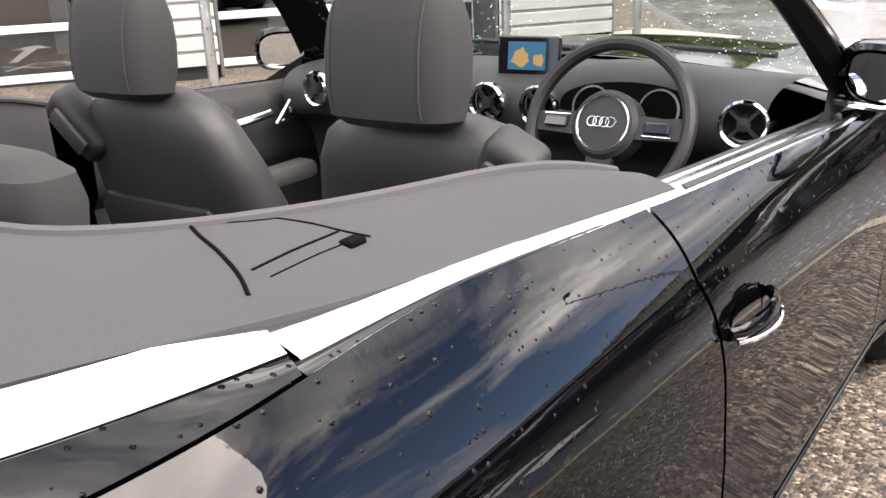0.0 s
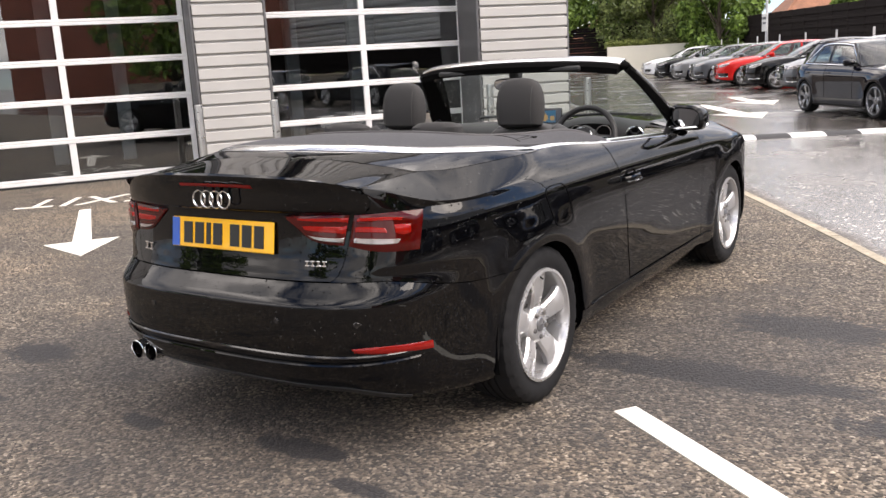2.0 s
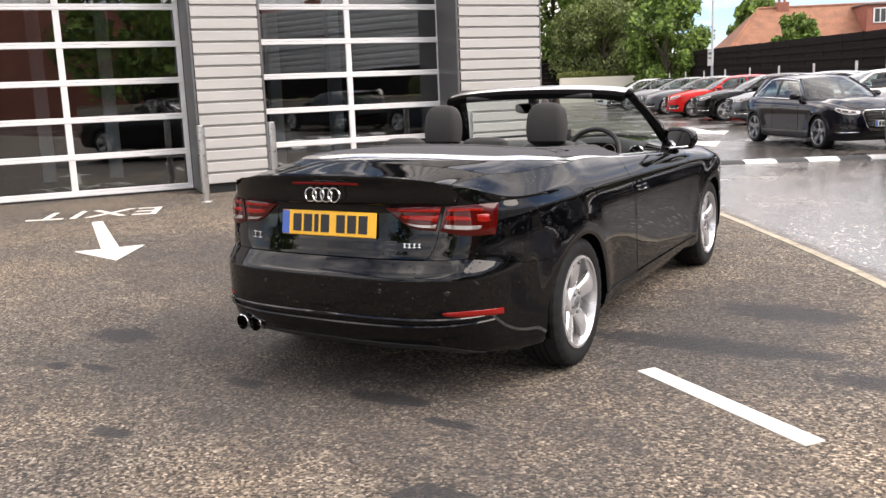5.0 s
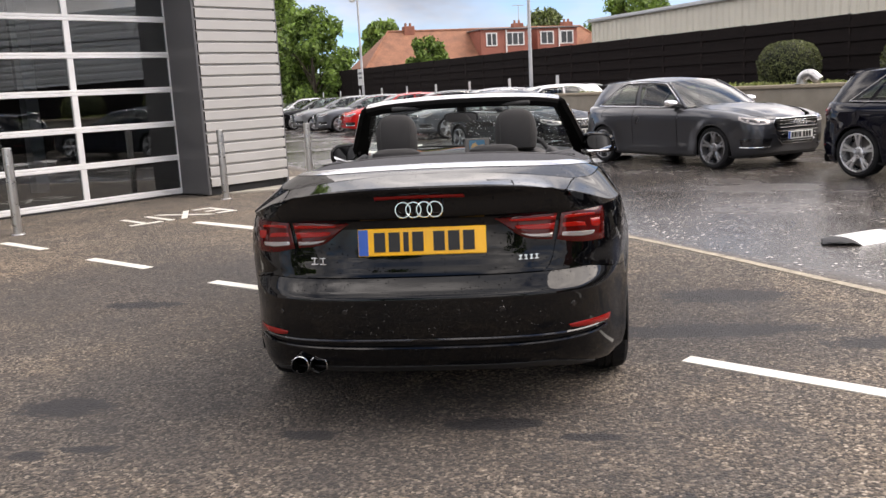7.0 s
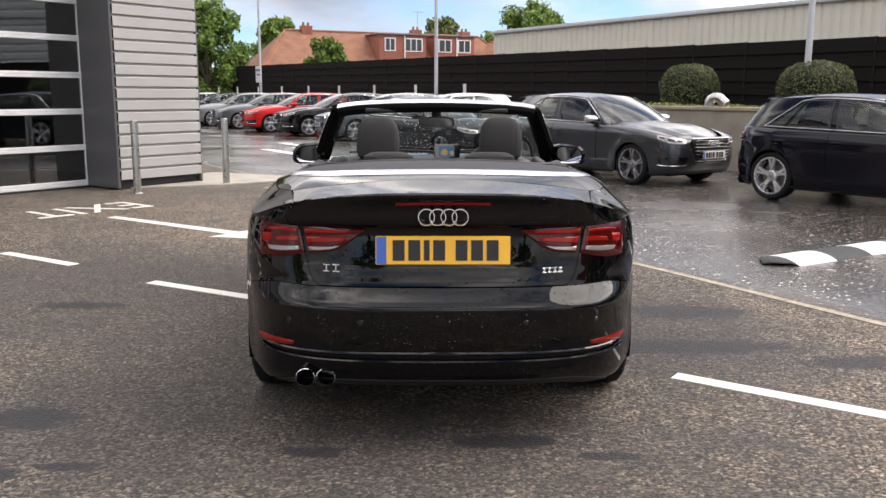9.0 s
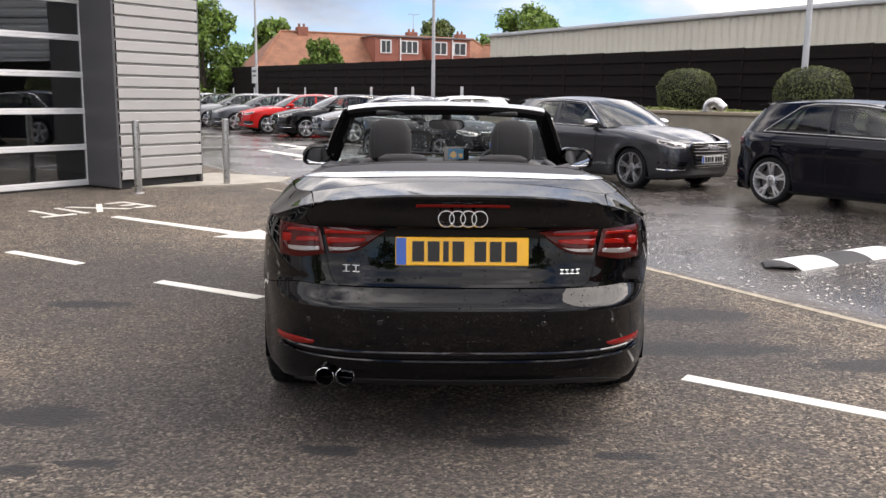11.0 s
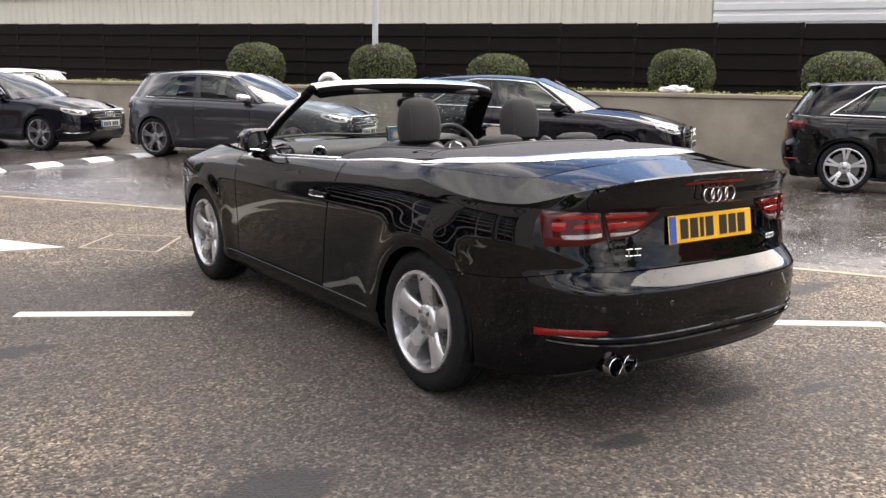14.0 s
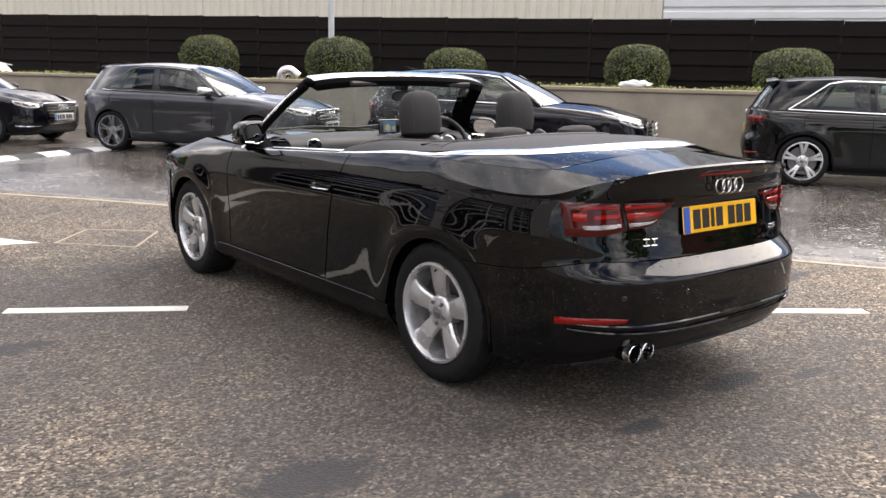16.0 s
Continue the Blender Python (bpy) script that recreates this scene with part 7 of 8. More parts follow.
for a0, wd in ((0, 0.026), (180, 0.026), (-90, 0.030)):
    bm = bmesh.new()
    ring_loft(bm, [[(0.06, 0.006, -wd), (0.06, -0.012, -wd), (0.06, -0.012, wd), (0.06, 0.006, wd)], [(0.175, 0.012, -wd * 0.8), (0.175, -0.004, -wd * 0.8), (0.175, -0.004, wd * 0.8), (0.175, 0.012, wd * 0.8)]], True, True)
    bmesh.ops.recalc_face_normals(bm, faces=bm.faces)
    sp = part("spoke", bm, M_DASH, sw, smooth=False, at=Matrix.Rotation(radians(-a0), 4, "Y"))
    if a0 != -90:
        part("spoke_trim", new_box(0.085, 0.150, -0.014, -0.008, -0.020, -0.014, 0.002), M_TRIM, sp)
        part("spoke_switch", new_box(0.090, 0.145, -0.017, -0.008, -0.012, 0.012, 0.003), M_GLOSSBLACK, sp)
for sd in (1, -1):
    bm = bmesh.new()
    tube(bm, [(sd * 0.05, 0.05, 0.02), (sd * 0.15, 0.05, 0.03)], 0.009, 8)
    part("column_stalk", bm, M_PLASTIC, sw)


# seats
def cushion_loft(bm, stations, nx=10, soft=0.72):
    """Rounded sections along a line; each: centre, half width, half depth, across and out axes."""
    rings = []
    for c, hw, hd, ax, out in stations:
        ring = []
        for j in range(24):
            a = 2 * math.pi * j / 24
            ring.append(Vector(c) + Vector(ax) * hw * math.copysign(abs(math.cos(a)) ** soft, math.cos(a)) + Vector(out) * hd * math.copysign(abs(math.sin(a)) ** soft, math.sin(a)))
        rings.append(ring)
    ring_loft(bm, rings, True, True)
    bmesh.ops.recalc_face_normals(bm, faces=bm.faces)


def seam_line(stations, x, t0, t1, soft, lift=0.0006):
    """Points of a stitched seam at one width on a cushion's back; stations: t, half width, half depth, centre, out."""
    ts = [q[0] for q in stations]
    fw, fd = pchip(ts, [q[1] for q in stations]), pchip(ts, [q[2] for q in stations])
    pts = []
    for k in range(15):
        t = t0 + (t1 - t0) * k / 14
        c = min(1.0, abs(x) / fw(t)) ** (1 / soft)
        depth = fd(t) * (1 - c * c) ** (soft / 2)
        j = max(i for i in range(len(ts)) if ts[i] <= t + 1e-9)
        j = min(j, len(ts) - 2)
        f = (t - ts[j]) / (ts[j + 1] - ts[j])
        centre = Vector(stations[j][3]).lerp(Vector(stations[j + 1][3]), f)
        pts.append(centre + Vector((x, 0, 0)) + Vector(stations[j][4]) * (depth + lift))
    return pts


def front_seat(x):
    root = part("front_seat", bmesh.new(), M_SEAT, hero, "black cloth and leather front seat", at=pose(x, 0.02, 0))
    lean = Vector((0, -0.30, 0.955)).normalized()
    out = Vector((0, -lean.z, lean.y))
    base = Vector((0, 1.02, 0.42))
    bm = bmesh.new()
    st = []
    for t, hw, hd in ((0.0, 0.235, 0.085), (0.08, 0.262, 0.10), (0.22, 0.268, 0.098), (0.36, 0.262, 0.088), (0.48, 0.240, 0.078), (0.56, 0.215, 0.068), (0.615, 0.180, 0.055), (0.64, 0.13, 0.035), (0.645, 0.05, 0.012)):
        st.append((base + lean * t, hw, hd, (1, 0, 0), out))
    cushion_loft(bm, st, soft=0.62)
    back = part("backrest", bm, M_SEATLEATHER, root, "black leather backrest")
    bm = bmesh.new()
    st = []
    for t, hw, hd in ((0.07, 0.155, 0.02), (0.10, 0.165, 0.03), (0.40, 0.16, 0.03), (0.56, 0.14, 0.028), (0.60, 0.10, 0.015)):
        st.append((base + lean * t - out * 0.075, hw, hd, (1, 0, 0), out))
    cushion_loft(bm, st)
    part("backrest_cloth", bm, M_SEAT, back)
    # rear shell with a handle at its shoulder
    bm = bmesh.new()
    st = []
    for t, hw, hd in ((0.02, 0.20, 0.02), (0.05, 0.215, 0.03), (0.30, 0.215, 0.03), (0.40, 0.20, 0.026), (0.43, 0.17, 0.012)):
        st.append((base + lean * t + out * 0.082, hw, hd, (1, 0, 0), out))
    cushion_loft(bm, st)
    part("back_shell", bm, M_PLASTIC, back, "plastic seat back shell")
    side = 1 if x > 0 else -1
    tilt = basis(Vector((1, 0, 0)), -out, lean, base + lean * 0.585 + Vector((side * 0.190, 0, 0)) + out * 0.045) @ pose(0, 0, 0, 0, side * 32, 0)
    bm = new_box(-0.045, 0.045, -0.045, 0.03, -0.085, 0.075, 0.022, 3)
    bmesh.ops.transform(bm, matrix=tilt, verts=bm.verts)
    shell = part("shoulder_shell", bm, M_PLASTIC, back, "black plastic shoulder shell")
    bm = new_box(-0.028, 0.028, -0.054, -0.040, -0.055, 0.045, 0.006, 2)
    bmesh.ops.transform(bm, matrix=tilt, verts=bm.verts)
    part("fold_handle", bm, M_LINING, shell, "grey seat folding handle")
    # headrest
    bm = bmesh.new()
    st = []
    hb = base + lean * 0.635 + Vector((0, -0.045, 0))
    for t, hw, hd in ((0.0, 0.090, 0.04), (0.014, 0.112, 0.060), (0.06, 0.120, 0.068), (0.11, 0.121, 0.068), (0.155, 0.116, 0.063), (0.192, 0.104, 0.054), (0.218, 0.084, 0.042), (0.231, 0.055, 0.026), (0.236, 0.02, 0.008)):
        st.append((hb + Vector((0, 0.02 * (t / 0.2), 0)) + UP * t + out * 0.0, hw, hd, (1, 0, 0), (0, -1, 0.1)))
    cushion_loft(bm, st, soft=0.66)
    head = part("headrest", bm, M_SEAT, root, "dark cloth headrest")
    rows = [(0.0, 0.090, 0.04), (0.014, 0.112, 0.060), (0.06, 0.120, 0.068), (0.11, 0.121, 0.068), (0.155, 0.116, 0.063), (0.192, 0.104, 0.054), (0.218, 0.084, 0.042)]
    rows = [(t, hw, hd, hb + Vector((0, 0.02 * (t / 0.2), 0)) + UP * t, (0, -1, 0.1)) for t, hw, hd in rows]
    for sx in (-1, 1):
        bm = bmesh.new()
        tube(bm, seam_line(rows, sx * 0.086, 0.02, 0.19, 0.66), 0.0013, 5)
        part("stitching", bm, M_STITCH, head)
    for sx in (-1, 1):
        bm = bmesh.new()
        tube(bm, [hb + Vector((sx * 0.06, 0.03, 0.02)), hb + Vector((sx * 0.06, 0.045, -0.05))], 0.006, 8)
        part("headrest_post", bm, M_CHROME, head)
    bm = bmesh.new()
    st = []
    for y, hw, hd in ((0.95, 0.20, 0.05), (1.0, 0.25, 0.075), (1.2, 0.262, 0.08), (1.4, 0.26, 0.075), (1.48, 0.24, 0.05), (1.50, 0.2, 0.02)):
        st.append(((0, y, 0.46 + 0.05 * (y - 1.0)), hw, hd, (1, 0, 0), (0, 0, 1)))
    cushion_loft(bm, st, soft=0.6)
    part("seat_cushion", bm, M_SEAT, root)


front_seat(0.355)
front_seat(-0.335)
# rear bench
rear_seat = part("rear_bench", bmesh.new(), M_SEATLEATHER, hero, "black leather rear bench", at=pose(0, 0, 0))
for x in (-0.265, 0.265):
    bm = bmesh.new()
    st = []
    for z, hw, hd, y in ((0.45, 0.225, 0.07, 0.38), (0.60, 0.24, 0.08, 0.34), (0.80, 0.24, 0.075, 0.29), (0.92, 0.225, 0.065, 0.262), (0.965, 0.19, 0.045, 0.255), (0.985, 0.12, 0.015, 0.252)):
        st.append(((x, y, z), hw, hd, (1, 0, 0), (0, -1, 0)))
    cushion_loft(bm, st, soft=0.6)
    part("rear_backrest", bm, M_SEATLEATHER, rear_seat)
    bm = bmesh.new()
    st = []
    for z, hw, hd in ((0.985, 0.10, 0.03), (1.0, 0.122, 0.045), (1.05, 0.130, 0.05), (1.082, 0.122, 0.044), (1.098, 0.09, 0.028), (1.102, 0.05, 0.01)):
        st.append(((x * 0.95, 0.232, z), hw, hd, (1, 0, 0), (0, -1, 0)))
    cushion_loft(bm, st, soft=0.62)
    part("rear_headrest", bm, M_SEAT, rear_seat, "low dark rear headrest")
    bm = bmesh.new()
    st = []
    for y, hw, hd in ((0.45, 0.22, 0.05), (0.5, 0.25, 0.07), (0.72, 0.25, 0.075), (0.84, 0.24, 0.06), (0.87, 0.2, 0.02)):
        st.append(((x, y, 0.46), hw, hd, (1, 0, 0), (0, 0, 1)))
    cushion_loft(bm, st, soft=0.6)
    part("rear_cushion", bm, M_SEATLEATHER, rear_seat)

# ---------------------------------------------------------------- parked hatchbacks, built once and repeated in other colours
WB = 2.63
H_OUT = [(0, -.80), (.25, -.793), (.45, -.772), (.60, -.722), (.715, -.63), (.795, -.50), (.845, -.33), (.868, -.12), (.874, .05), (.872, .35),
         (.866, .8), (.865, 1.3), (.868, 1.8), (.874, 2.3), (.880, 2.63), (.866, 2.92), (.826, 3.14), (.72, 3.32), (.50, 3.435), (.25, 3.475), (0, 3.485)]
H_TOP = [(0, -.705, .985), (.25, -.700, .983), (.45, -.675, .978), (.575, -.62, .972), (.650, -.53, .968), (.700, -.40, .966), (.728, -.22, .964), (.742, 0, .960), (.746, .15, .957), (.750, .4, .952),
         (.752, .8, .944), (.756, 1.40, .931), (.762, 1.97, .918), (.750, 2.28, .908), (.732, 2.55, .893), (.69, 2.86, .855), (.62, 3.09, .805), (.52, 3.25, .765), (.36, 3.34, .748), (.18, 3.375, .742), (0, 3.385, .74)]
H_REAR = [(.22, .12), (.26, .07), (.33, .03), (.41, .01), (.50, .0), (.56, .004), (.60, .018), (.64, .048), (.70, .056), (.78, .050), (.86, .050), (.93, .068)]
h_crease = pchip((-1.0, -.5, .1, .8, 1.8, 2.6, 3.1), (.90, .884, .872, .862, .845, .825, .78))
HH = CarBody(H_OUT, H_TOP, h_crease, H_REAR, SIDE, FRONT, wheels=(0.0, WB))
ROOF = Spline([(0, -.40, 1.366), (.2, -.395, 1.364), (.37, -.38, 1.356), (.46, -.35, 1.344), (.500, -.28, 1.336), (.525, -.18, 1.343), (.547, -.03, 1.354), (.562, .15, 1.362), (.568, .3, 1.370), (.572, .52, 1.377),
               (.572, .8, 1.376), (.562, 1.1, 1.360), (.540, 1.34, 1.325)])
PAINTED = []                                    # parts that take the car's own colour


def painted(name, bm, parent, label="", **kw):
    ob = part(name, bm, M_BLACK, parent, label, **kw)
    PAINTED.append(ob.name)
    return ob


def roof_edge(s, side=1):
    p = ROOF(min(12.0, s))
    return Vector((float(p[0]) * side, float(p[1]), float(p[2])))


def house_side(s, t, side=1, out=0.0):
    """The glasshouse side: t from the waist (0) to the roof edge (1)."""
    a, b = HH.at(s, 13.0, 0, side), roof_edge(s, side)
    p = a.lerp(b, t)
    n = Vector((side * 0.92, 0, 0.38))
    return p + n * (0.016 * math.sin(math.pi * t) + out)


def build_hatchback(root, rims, rim_mat, chrome=True):
    lo = arch_floor(HH, (0.0, WB), 0.350, 0.318, 0.0)
    for sd in (1, -1):
        painted("body_side", body_panel(HH, 0.0, 20.0, lambda s: max(lo(s), 1.0), 13.0, sd, 150, 30, mid=11.0), root)
        part("lower_skirt", body_panel(HH, 0.0, 20.0, lambda s: max(lo(s) if lo(s) < 0.9 else 0.95, 0.0), 1.0, sd, 60, 3, 0.002), M_PLASTIC, root)
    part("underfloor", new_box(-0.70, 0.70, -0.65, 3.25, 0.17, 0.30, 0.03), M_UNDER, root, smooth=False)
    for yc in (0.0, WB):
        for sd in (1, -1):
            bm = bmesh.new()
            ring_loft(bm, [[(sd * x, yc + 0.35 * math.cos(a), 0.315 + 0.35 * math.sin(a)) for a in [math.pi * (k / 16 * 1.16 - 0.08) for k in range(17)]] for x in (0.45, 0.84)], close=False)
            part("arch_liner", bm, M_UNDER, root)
    # bonnet
    bm = bmesh.new()

    def hood(u, w):
        x = 2 * u - 1
        y = 2.19 + (3.392 - 2.19) * w
        s = HH.s_at(min(y, 3.25), 4, 18.2)
        e = HH.t(min(17.9, s))
        xe = float(e[0]) if y < 3.2 else 0.545 - 0.42 * smooth01(3.2, 3.62, y)
        yy = y - 0.10 * x * x * w - 0.22 * x * x * (1 - w)
        return Vector((xe * x, yy, float(e[2]) + (0.062 * (1 - w) + 0.004 * w) * (1 - x * x) + 0.012 * math.exp(-((abs(x) - 0.66) / 0.1) ** 2) * (1 - 0.6 * w) + 0.012 * math.sin(math.pi * w) - 0.035 * smooth01(0.86, 1.0, w) ** 2))
    skin(bm, hood, 30, 20)
    bmesh.ops.recalc_face_normals(bm, faces=bm.faces)
    if sum(f.normal.z for f in bm.faces) < 0:
        bmesh.ops.reverse_faces(bm, faces=bm.faces)
    painted("bonnet", bm, root)
    # roof
    bm = bmesh.new()

    def roof(u, w):
        x = 2 * u - 1
        s = 3.2 + (12.0 - 3.2) * w
        e = roof_edge(s, 1)
        back = 1 - smooth01(0.0, 0.35, w)
        return Vector((e.x * x, e.y - 0.075 * (1 - x * x) * back - 0.10 * (1 - x * x) * smooth01(0.75, 1.0, w) * -0.0 + (-0.02) * (1 - x * x) * smooth01(0.8, 1, w), e.z + (0.030 + 0.020 * math.sin(math.pi * w)) * (1 - x * x)))
    skin(bm, roof, 24, 30)
    bmesh.ops.recalc_face_normals(bm, faces=bm.faces)
    if sum(f.normal.z for f in bm.faces) < 0:
        bmesh.ops.reverse_faces(bm, faces=bm.faces)
    roof_ob = painted("car_roof", bm, root)
    bm = bmesh.new()
    skin(bm, lambda u, w: Vector(((2 * u - 1) * 0.50, -0.365 - 0.14 * w - 0.05 * (1 - (2 * u - 1) ** 2), 1.352 + 0.040 * (1 - (2 * u - 1) ** 2) - 0.022 * w)), 16, 4)
    bmesh.ops.recalc_face_normals(bm, faces=bm.faces)
    thicken(bm, 0.02)
    painted("roof_spoiler", bm, root)
    bm = bmesh.new()
    tube(bm, [(0, -0.16, 1.39), (0, -0.26, 1.42), (0, -0.36, 1.45)], [0.010, 0.004, 0.002], 6)
    part("aerial", bm, M_PLASTIC, root)
    # sides, glass, trim
    for sd in (1, -1):
        S = lambda y: HH.s_at(y)
        openings = ((S(0.84), S(1.76), S(0.76), 11.80, 0.90), (S(0.02), S(0.76), S(0.14), S(0.68), 0.90), (S(-0.30), S(-0.05), S(0.06), S(0.09), 0.84))

        def in_opening(s, t):
            for sb0, sb1, st0, st1, hi in openings:
                k = (t - 0.04) / (hi - 0.04)
                if 0.03 < k < 0.97 and sb0 + (st0 - sb0) * k + 0.05 < s < sb1 + (st1 - sb1) * k - 0.05:
                    return True
            return False
        bm = bmesh.new()
        nu, nv = 120, 26
        vs = [[bm.verts.new(house_side(3.0 + 9.0 * i / nu, j / nv, sd)) for j in range(nv + 1)] for i in range(nu + 1)]
        for i in range(nu):
            for j in range(nv):
                if not in_opening(3.0 + 9.0 * (i + 0.5) / nu, (j + 0.5) / nv):
                    q = (vs[i][j], vs[i + 1][j], vs[i + 1][j + 1], vs[i][j + 1])
                    bm.faces.new(q if sd > 0 else tuple(reversed(q)))
        painted("window_frame_side", bm, root)
        for sb0, sb1, st0, st1, hi in openings:
            def pane(u, w, out=0.004):
                k = 0.04 + (hi - 0.04) * w
                return house_side((sb0 + (sb1 - sb0) * u) * (1 - w) + (st0 + (st1 - st0) * u) * w, k, sd, out)
            bm = bmesh.new()
            skin(bm, pane, 16, 8, flip=sd < 0)
            win = part("side_window", bm, M_TINT, root, "dark tinted side window")
            win.visible_shadow = False
            # black border round the glass
            bm = bmesh.new()
            edge = [(k / 12, 0.0) for k in range(12)] + [(1.0, k / 8) for k in range(8)] + [(1 - k / 12, 1.0) for k in range(12)] + [(0.0, 1 - k / 8) for k in range(8)]
            rim_o = [pane(u, w, 0.006) for u, w in edge]
            rim_i = [pane(u + (0.5 - u) * (0.07 if sb1 - sb0 > 1 else 0.16), w + (0.5 - w) * 0.13, 0.006) for u, w in edge]
            ring_loft(bm, [rim_o, rim_i])
            bmesh.ops.recalc_face_normals(bm, faces=bm.faces)
            part("window_seal", bm, M_SEAL, win)
        if chrome:
            bm = bmesh.new()
            pts = [house_side(S(-0.34 + 2.12 * k / 30), 0.025, sd, 0.007) for k in range(31)]
            pts += [house_side(11.86 - (11.86 - S(0.02)) * k / 24, 0.925 - 0.06 * smooth01(18, 24, k), sd, 0.007) for k in range(25)]
            tube(bm, pts + [pts[0]], 0.010, 6, False)
            part("window_trim", bm, M_TRIM, root, "bright window surround")
        for y0, y1 in ((0.79, 0.72), (1.86, 1.90), (-0.02, -0.30)):
            bm = bmesh.new()
            tube(bm, [HH.at(S(y0 + (y1 - y0) * (max(0, 5 - v) / 5) * 0 + (y0 - y1) * 0), v, 0.0008, sd) for v in [(3.0 if y0 > 0.5 else 8.8) + (13 - (3.0 if y0 > 0.5 else 8.8)) * k / 14 for k in range(15)]], 0.003, 5)
            part("door_gap", bm, M_UNDER, root)
        for y in (0.93, 0.12):
            c = HH.at(S(y), HH.v_at(S(y), 0.80), 0.018, sd)
            bm = bmesh.new()
            tube(bm, [(c.x - sd * 0.02, c.y - 0.09, c.z), (c.x + sd * 0.004, c.y - 0.06, c.z), (c.x + sd * 0.004, c.y + 0.06, c.z), (c.x - sd * 0.02, c.y + 0.09, c.z)], 0.010, 8)
            painted("door_handle", bm, root)
        bm = bmesh.new()
        tube(bm, [house_side(12.0, k / 10, sd, 0.0) + Vector((-sd * 0.004, 0.012, 0.010)) * math.sin(math.pi * k / 10) for k in range(11)], 0.026, 10)
        painted("a_pillar", bm, root)
        # mirror
        bm = bmesh.new()
        rings = []
        for y, sc in ((1.68, 0.85), (1.70, 0.98), (1.76, 0.95), (1.82, 0.7), (1.86, 0.3), (1.87, 0.02)):
            rings.append([(sd * (0.865 + 0.105 * sc * math.copysign(abs(math.cos(a)) ** 0.62, math.cos(a))), y, 1.0 + 0.065 * sc * math.copysign(abs(math.sin(a)) ** 0.7, math.sin(a))) for a in [2 * math.pi * j / 24 for j in range(24)]])
        ring_loft(bm, rings, True, True)
        bmesh.ops.recalc_face_normals(bm, faces=bm.faces)
        m = painted("door_mirror", bm, root)
        part("mirror_foot", new_box(min(sd * 0.75, sd * 0.88), max(sd * 0.75, sd * 0.88), 1.73, 1.81, 0.925, 0.96, 0.01), M_PLASTIC, m)
        # lamps
        hl = lens_patch("headlamp", HH, sd, [(15.75, .790), (16.4, .772), (17.2, .748), (18.05, .722)], [(15.9, .735), (16.5, .690), (17.2, .656), (17.95, .660)], 0.008, M_CLEAR, root, "clear headlamp")
        lens_patch("lamp_bezel", HH, sd, [(15.95, .772), (16.4, .758), (17.1, .735), (17.9, .712)], [(16.0, .748), (16.5, .710), (17.1, .682), (17.8, .684)], 0.0105, M_GLOSSBLACK, hl, "", 16, 4, 0.003)
        lens_patch("running_lamp", HH, sd, [(15.95, .740), (16.5, .704), (17.2, .672), (17.9, .672)], [(15.97, .733), (16.5, .694), (17.2, .661), (17.92, .662)], 0.012, M_WHITE, hl, "white running lamp", 16, 3, 0.003)
        for s0 in (16.55, 17.25):
            c = HH.at(s0, HH.v_at(s0, .715 if s0 < 17 else .705), 0.012, sd)
            q = HH.at(s0, HH.v_at(s0, .71), 0.05, sd) - HH.at(s0, HH.v_at(s0, .71), 0.0, sd)
            m4 = q.to_track_quat("Z", "Y").to_matrix().to_4x4()
            m4.translation = c
            bm = bmesh.new()
            lathe(bm, [(0.026, -0.004), (0.026, 0.004), (0.018, 0.007), (0.0001, 0.008)], 18)
            part("projector", bm, M_CLEAR, hl, at=m4)
        lens_patch("front_intake", HH, sd, [(16.0, .455), (16.7, .462), (17.4, .462), (18.1, .455)], [(16.1, .335), (16.7, .315), (17.4, .31), (17.95, .32)], 0.004, M_GLOSSBLACK, root, "black side air intake", 16, 5, 0.004)
        bm = bmesh.new()
        tube(bm, [HH.at(16.0 + 2.0 * k / 10, HH.v_at(16.0 + 2.0 * k / 10, .335 + 0.03 * (k / 10 - 0.5) ** 2), 0.012, sd) for k in range(11)], 0.008, 6)
        part("intake_trim", bm, M_TRIM, root)
        tl = lens_patch("tail_lamp", HH, sd, [(1.55, .880), (2.6, .886), (3.8, .890), (5.05, .894)], [(1.75, .838), (2.6, .800), (3.8, .782), (4.85, .800)], 0.012, M_REDDARK, root, "red tail lamp")
        lens_patch("lamp_bar", HH, sd, [(1.9, .872), (2.8, .876), (3.8, .880), (4.85, .882)], [(2.1, .848), (2.9, .842), (3.8, .840), (4.80, .842)], 0.0145, M_REDLENS, tl, "", 16, 3, 0.003)
        lens_patch("rear_reflector", HH, sd, [(2.6, .40), (3.2, .405), (3.8, .41), (4.5, .415)], [(2.7, .385), (3.2, .388), (3.8, .392), (4.5, .40)], 0.006, M_REDLENS, root, "", 14, 3, 0.004)
        for y in (0.0, WB):
            c = part("wheel", bmesh.new(), M_TYRE, root, "alloy wheel", at=pose(sd * 0.752, y, 0.322))
            wheel(c, pose(0, 0, 0), 0.322, 0.225, 0.245, rims, rim_mat, sd)
    # screens
    base, head = Spline([(-.758, 1.98, .922), (-.58, 2.10, .944), (-.3, 2.18, .958), (0, 2.205, .963), (.3, 2.18, .958), (.58, 2.10, .944), (.758, 1.98, .922)]), Spline([(-.535, 1.335, 1.330), (-.42, 1.325, 1.355), (-.22, 1.315, 1.372), (0, 1.312, 1.378), (.22, 1.315, 1.372), (.42, 1.325, 1.355), (.535, 1.335, 1.330)])
    bm = bmesh.new()
    skin(bm, lambda u, w: Vector(base(u * 6)).lerp(Vector(head(u * 6)), w) + Vector((0, 0.55, 0.8)) * 0.025 * math.sin(math.pi * w), 24, 12)
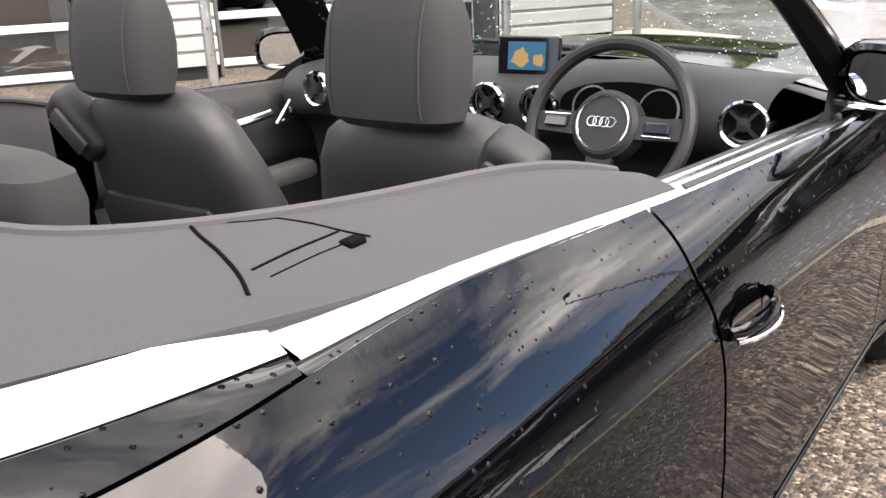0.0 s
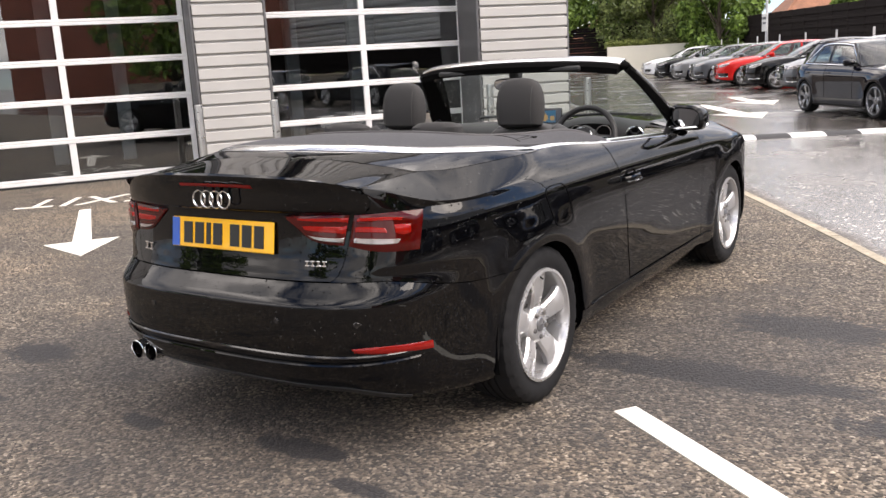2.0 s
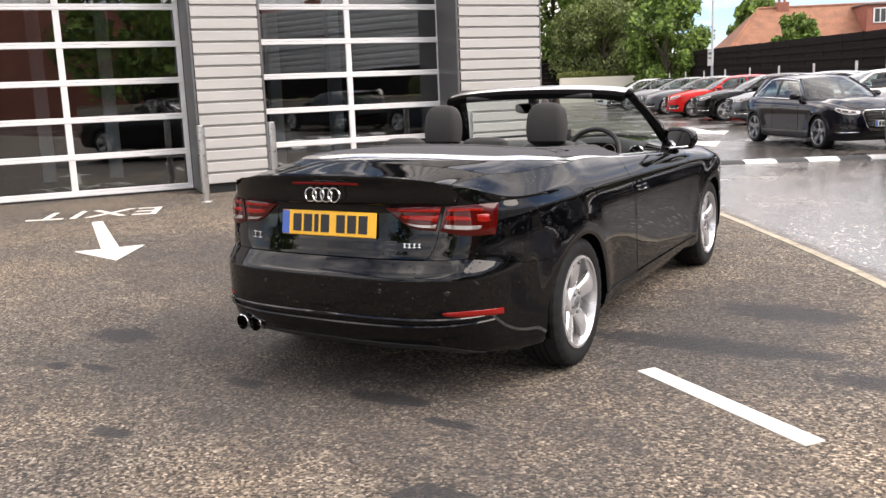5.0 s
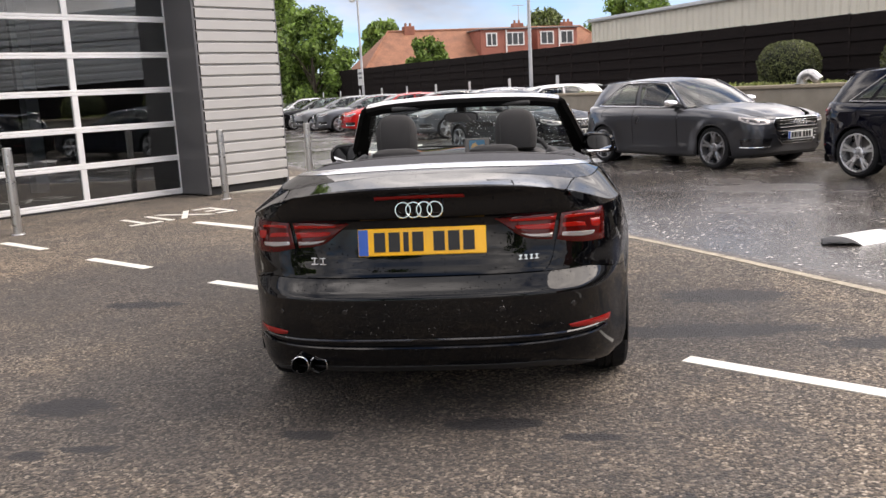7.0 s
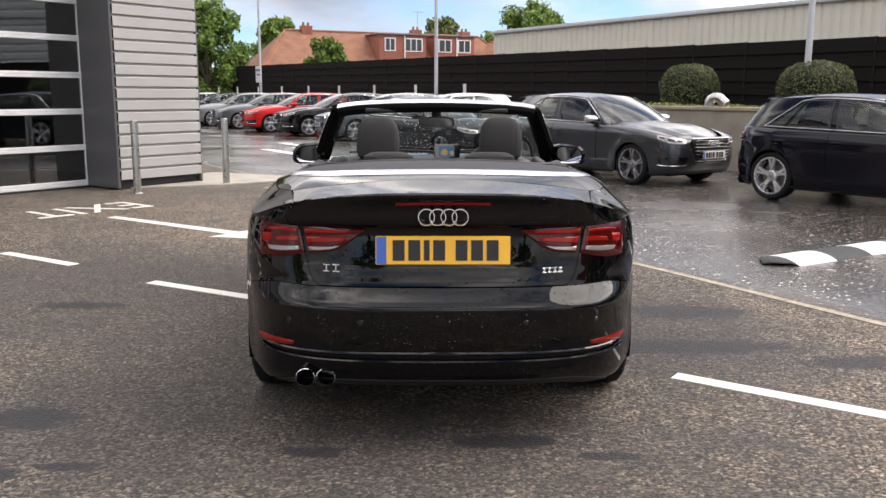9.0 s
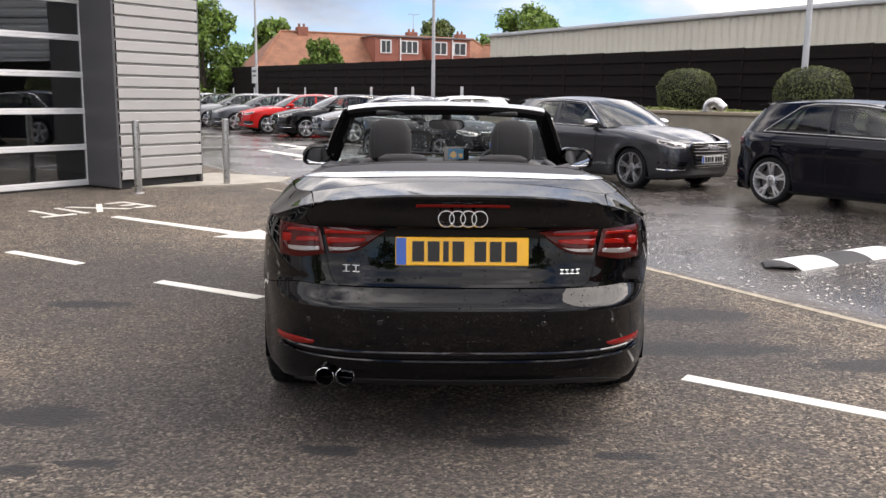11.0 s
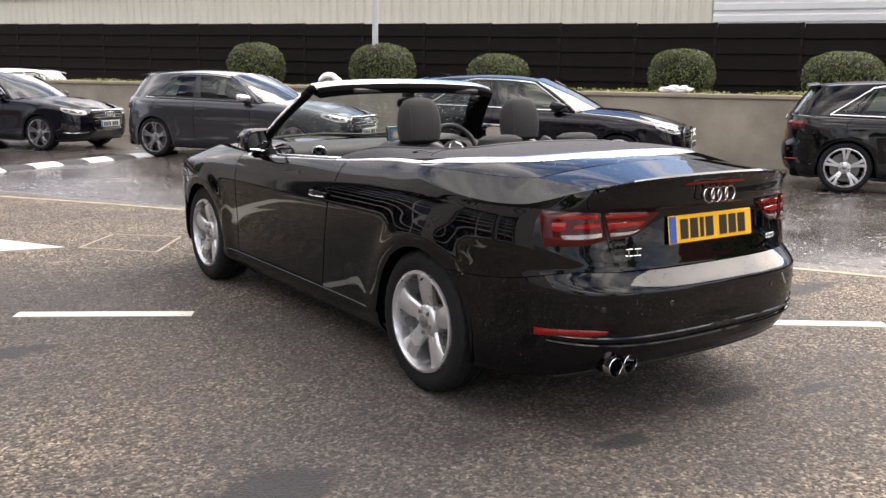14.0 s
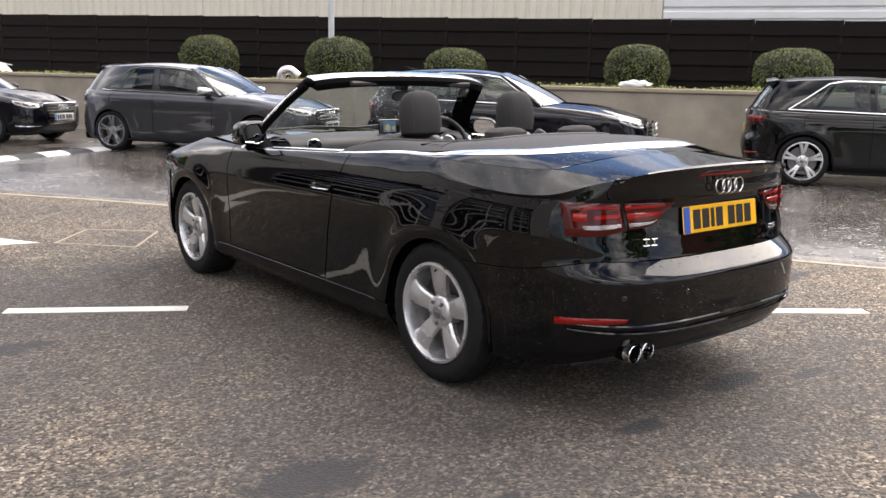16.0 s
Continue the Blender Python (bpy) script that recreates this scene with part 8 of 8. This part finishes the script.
    bmesh.ops.recalc_face_normals(bm, faces=bm.faces)
    part("windscreen", bm, M_CARSCREEN, root, "curved windscreen")
    b2, h2 = Spline([(-.60, -.585, .985), (-.45, -.665, .990), (0, -.702, .994), (.45, -.665, .990), (.60, -.585, .985)]), Spline([(-.475, -.335, 1.338), (-.36, -.385, 1.352), (0, -.42, 1.362), (.36, -.385, 1.352), (.475, -.335, 1.338)])
    bm = bmesh.new()
    skin(bm, lambda u, w: Vector(b2(u * 4)).lerp(Vector(h2(u * 4)), w) + Vector((0, -0.02, 0.01)) * math.sin(math.pi * w), 20, 8)
    bmesh.ops.recalc_face_normals(bm, faces=bm.faces)
    part("rear_window", bm, M_TINT, root, "dark rear window").visible_shadow = False
    # nose
    g = grille(root, HH, 0.555, 0.92, 0.37, 3.490)
    four_rings(g, pose(0, 3.525, 0.665, 0, 0, 180), 0.085)
    plate(root, pose(0, 3.528, 0.49, 0, 0, 180), M_PLATEWHITE)
    four_rings(root, pose(0, -0.757, 0.905, -8, 0, 0), 0.075)
    plate(root, pose(0, -0.762, 0.70, 4, 0, 0), M_YELLOW)
    # cabin behind the screens: seats over a solid block, dimness put into its black
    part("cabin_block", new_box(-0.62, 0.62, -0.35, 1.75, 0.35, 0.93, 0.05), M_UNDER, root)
    for x in (-0.35, 0.35):
        bm = bmesh.new()
        cushion_loft(bm, [((x, 0.80, 0.9), 0.2, 0.07, (1, 0, 0), (0, -1, 0)), ((x, 0.72, 1.08), 0.2, 0.06, (1, 0, 0), (0, -1, 0)), ((x, 0.70, 1.12), 0.1, 0.05, (1, 0, 0), (0, -1, 0)), ((x, 0.70, 1.26), 0.11, 0.05, (1, 0, 0), (0, -1, 0)), ((x, 0.70, 1.28), 0.06, 0.02, (1, 0, 0), (0, -1, 0))])
        part("front_seat", bm, M_SEAT, root)


M_CARSCREEN = glass("car_screen_glass", (0.45, 0.50, 0.50), gloss=0.10)
ORIGIN_MID = pose(0, -1.34, 0)                  # puts the car's middle over its origin
SILVER_HATCH = empty("hatchback_car", "dark grey metallic hatchback car parked along the lane", "car", group="parked cars along the lane")
build_hatchback(SILVER_HATCH, "pairs", M_RIM)
DARK_HATCH = empty("hatchback_car", "gloss black hatchback car parked along the lane", "car", group="parked cars along the lane")


def recolour(car, mat, rim_mat=None):
    for ob in car.children_recursive:
        if ob.name.split(".")[0] in PAINT_NAMES and ob.data:
            ob.material_slots[0].link = "OBJECT"
            ob.material_slots[0].material = mat
        if rim_mat and ob.name.split(".")[0] == "rim":
            ob.material_slots[0].link = "OBJECT"
            ob.material_slots[0].material = rim_mat
    return car


PAINT_NAMES = {n.split(".")[0] for n in PAINTED}
bpy.data.objects.remove(DARK_HATCH)


def park(x, y, heading, mat, label, group, rim_mat=None, scale=1.0, caps=None):
    """heading: degrees from +x in which the nose points; x, y: the car's middle."""
    m = pose(x, y, 0, 0, 0, heading - 90) @ Matrix.Diagonal((scale, scale, scale, 1)) @ ORIGIN_MID
    car = copy_thing(SILVER_HATCH, m)
    car.matrix_world = m
    recolour(car, mat, rim_mat)
    if caps:
        for ob in car.children_recursive:
            if ob.name.split(".")[0] == "door_mirror":
                ob.material_slots[0].material = caps
    return tagged(car, label, "car", group)


LANE, ROW = "parked cars along the lane", "parked cars in the far row"
park(0.15, 15.05, -53, M_CARBLUEBLACK, "gloss black hatchback car parked nose to tail in the lane", LANE, M_RIMDARK, 0.95)
park(3.10, 11.05, -56, M_CARGREY, "dark grey metallic hatchback car with bright window trim", LANE, M_RIMDARK, caps=M_TRIM)
park(6.00, 6.92, -57, M_CARBLUEBLACK, "black hatchback car with bright window trim and silver wheels", LANE)
park(9.07, 2.37, -58, M_BLACK, "black hatchback car with bright window trim and silver wheels", LANE)
park(11.9, -2.6, -58, M_CARGREY, "dark grey hatchback car further down the lane", LANE)
park(14.6, -7.2, -58, M_BLACK, "black hatchback car further down the lane", LANE)
for k, (mat, what) in enumerate(((M_CARWHITE, "white"), (M_CARMID, "dark grey"), (M_BLACK, "black"), (M_CARRED, "bright red"), (M_CARMID, "dark grey"), (M_CARSILVER, "silver"), (M_BLACK, "black"), (M_CARWHITE, "white"))):
    c = SITE @ Vector((-17.25 - 3.42 * k, 10.75, 0))
    park(c.x, c.y, math.degrees(RA) - 90 - 6, mat, f"{what} car parked nose out in the far row", ROW, scale=1.0)
for ob in (*SILVER_HATCH.children_recursive, SILVER_HATCH):
    bpy.data.objects.remove(ob)
# a house across the yard, seen in the door panes
terrace(pose(31.0, -30.0, -0.4, 0, 0, 52), 4, 5.6, "red terrace house with white windows across the road")
# unseen trees, added so paint and mirrors reflect foliage instead of empty sky
for i, (x, y) in enumerate(((24, -14), (12, -36), (-8, -34), (-26, -22))):
    tree(pose(x, y, 0), 9.0, 4.0, 80 + i, M_LEAF, "leafy tree added out of view to fill reflections", 0.5, 3500, 0.25, "trees across the road")
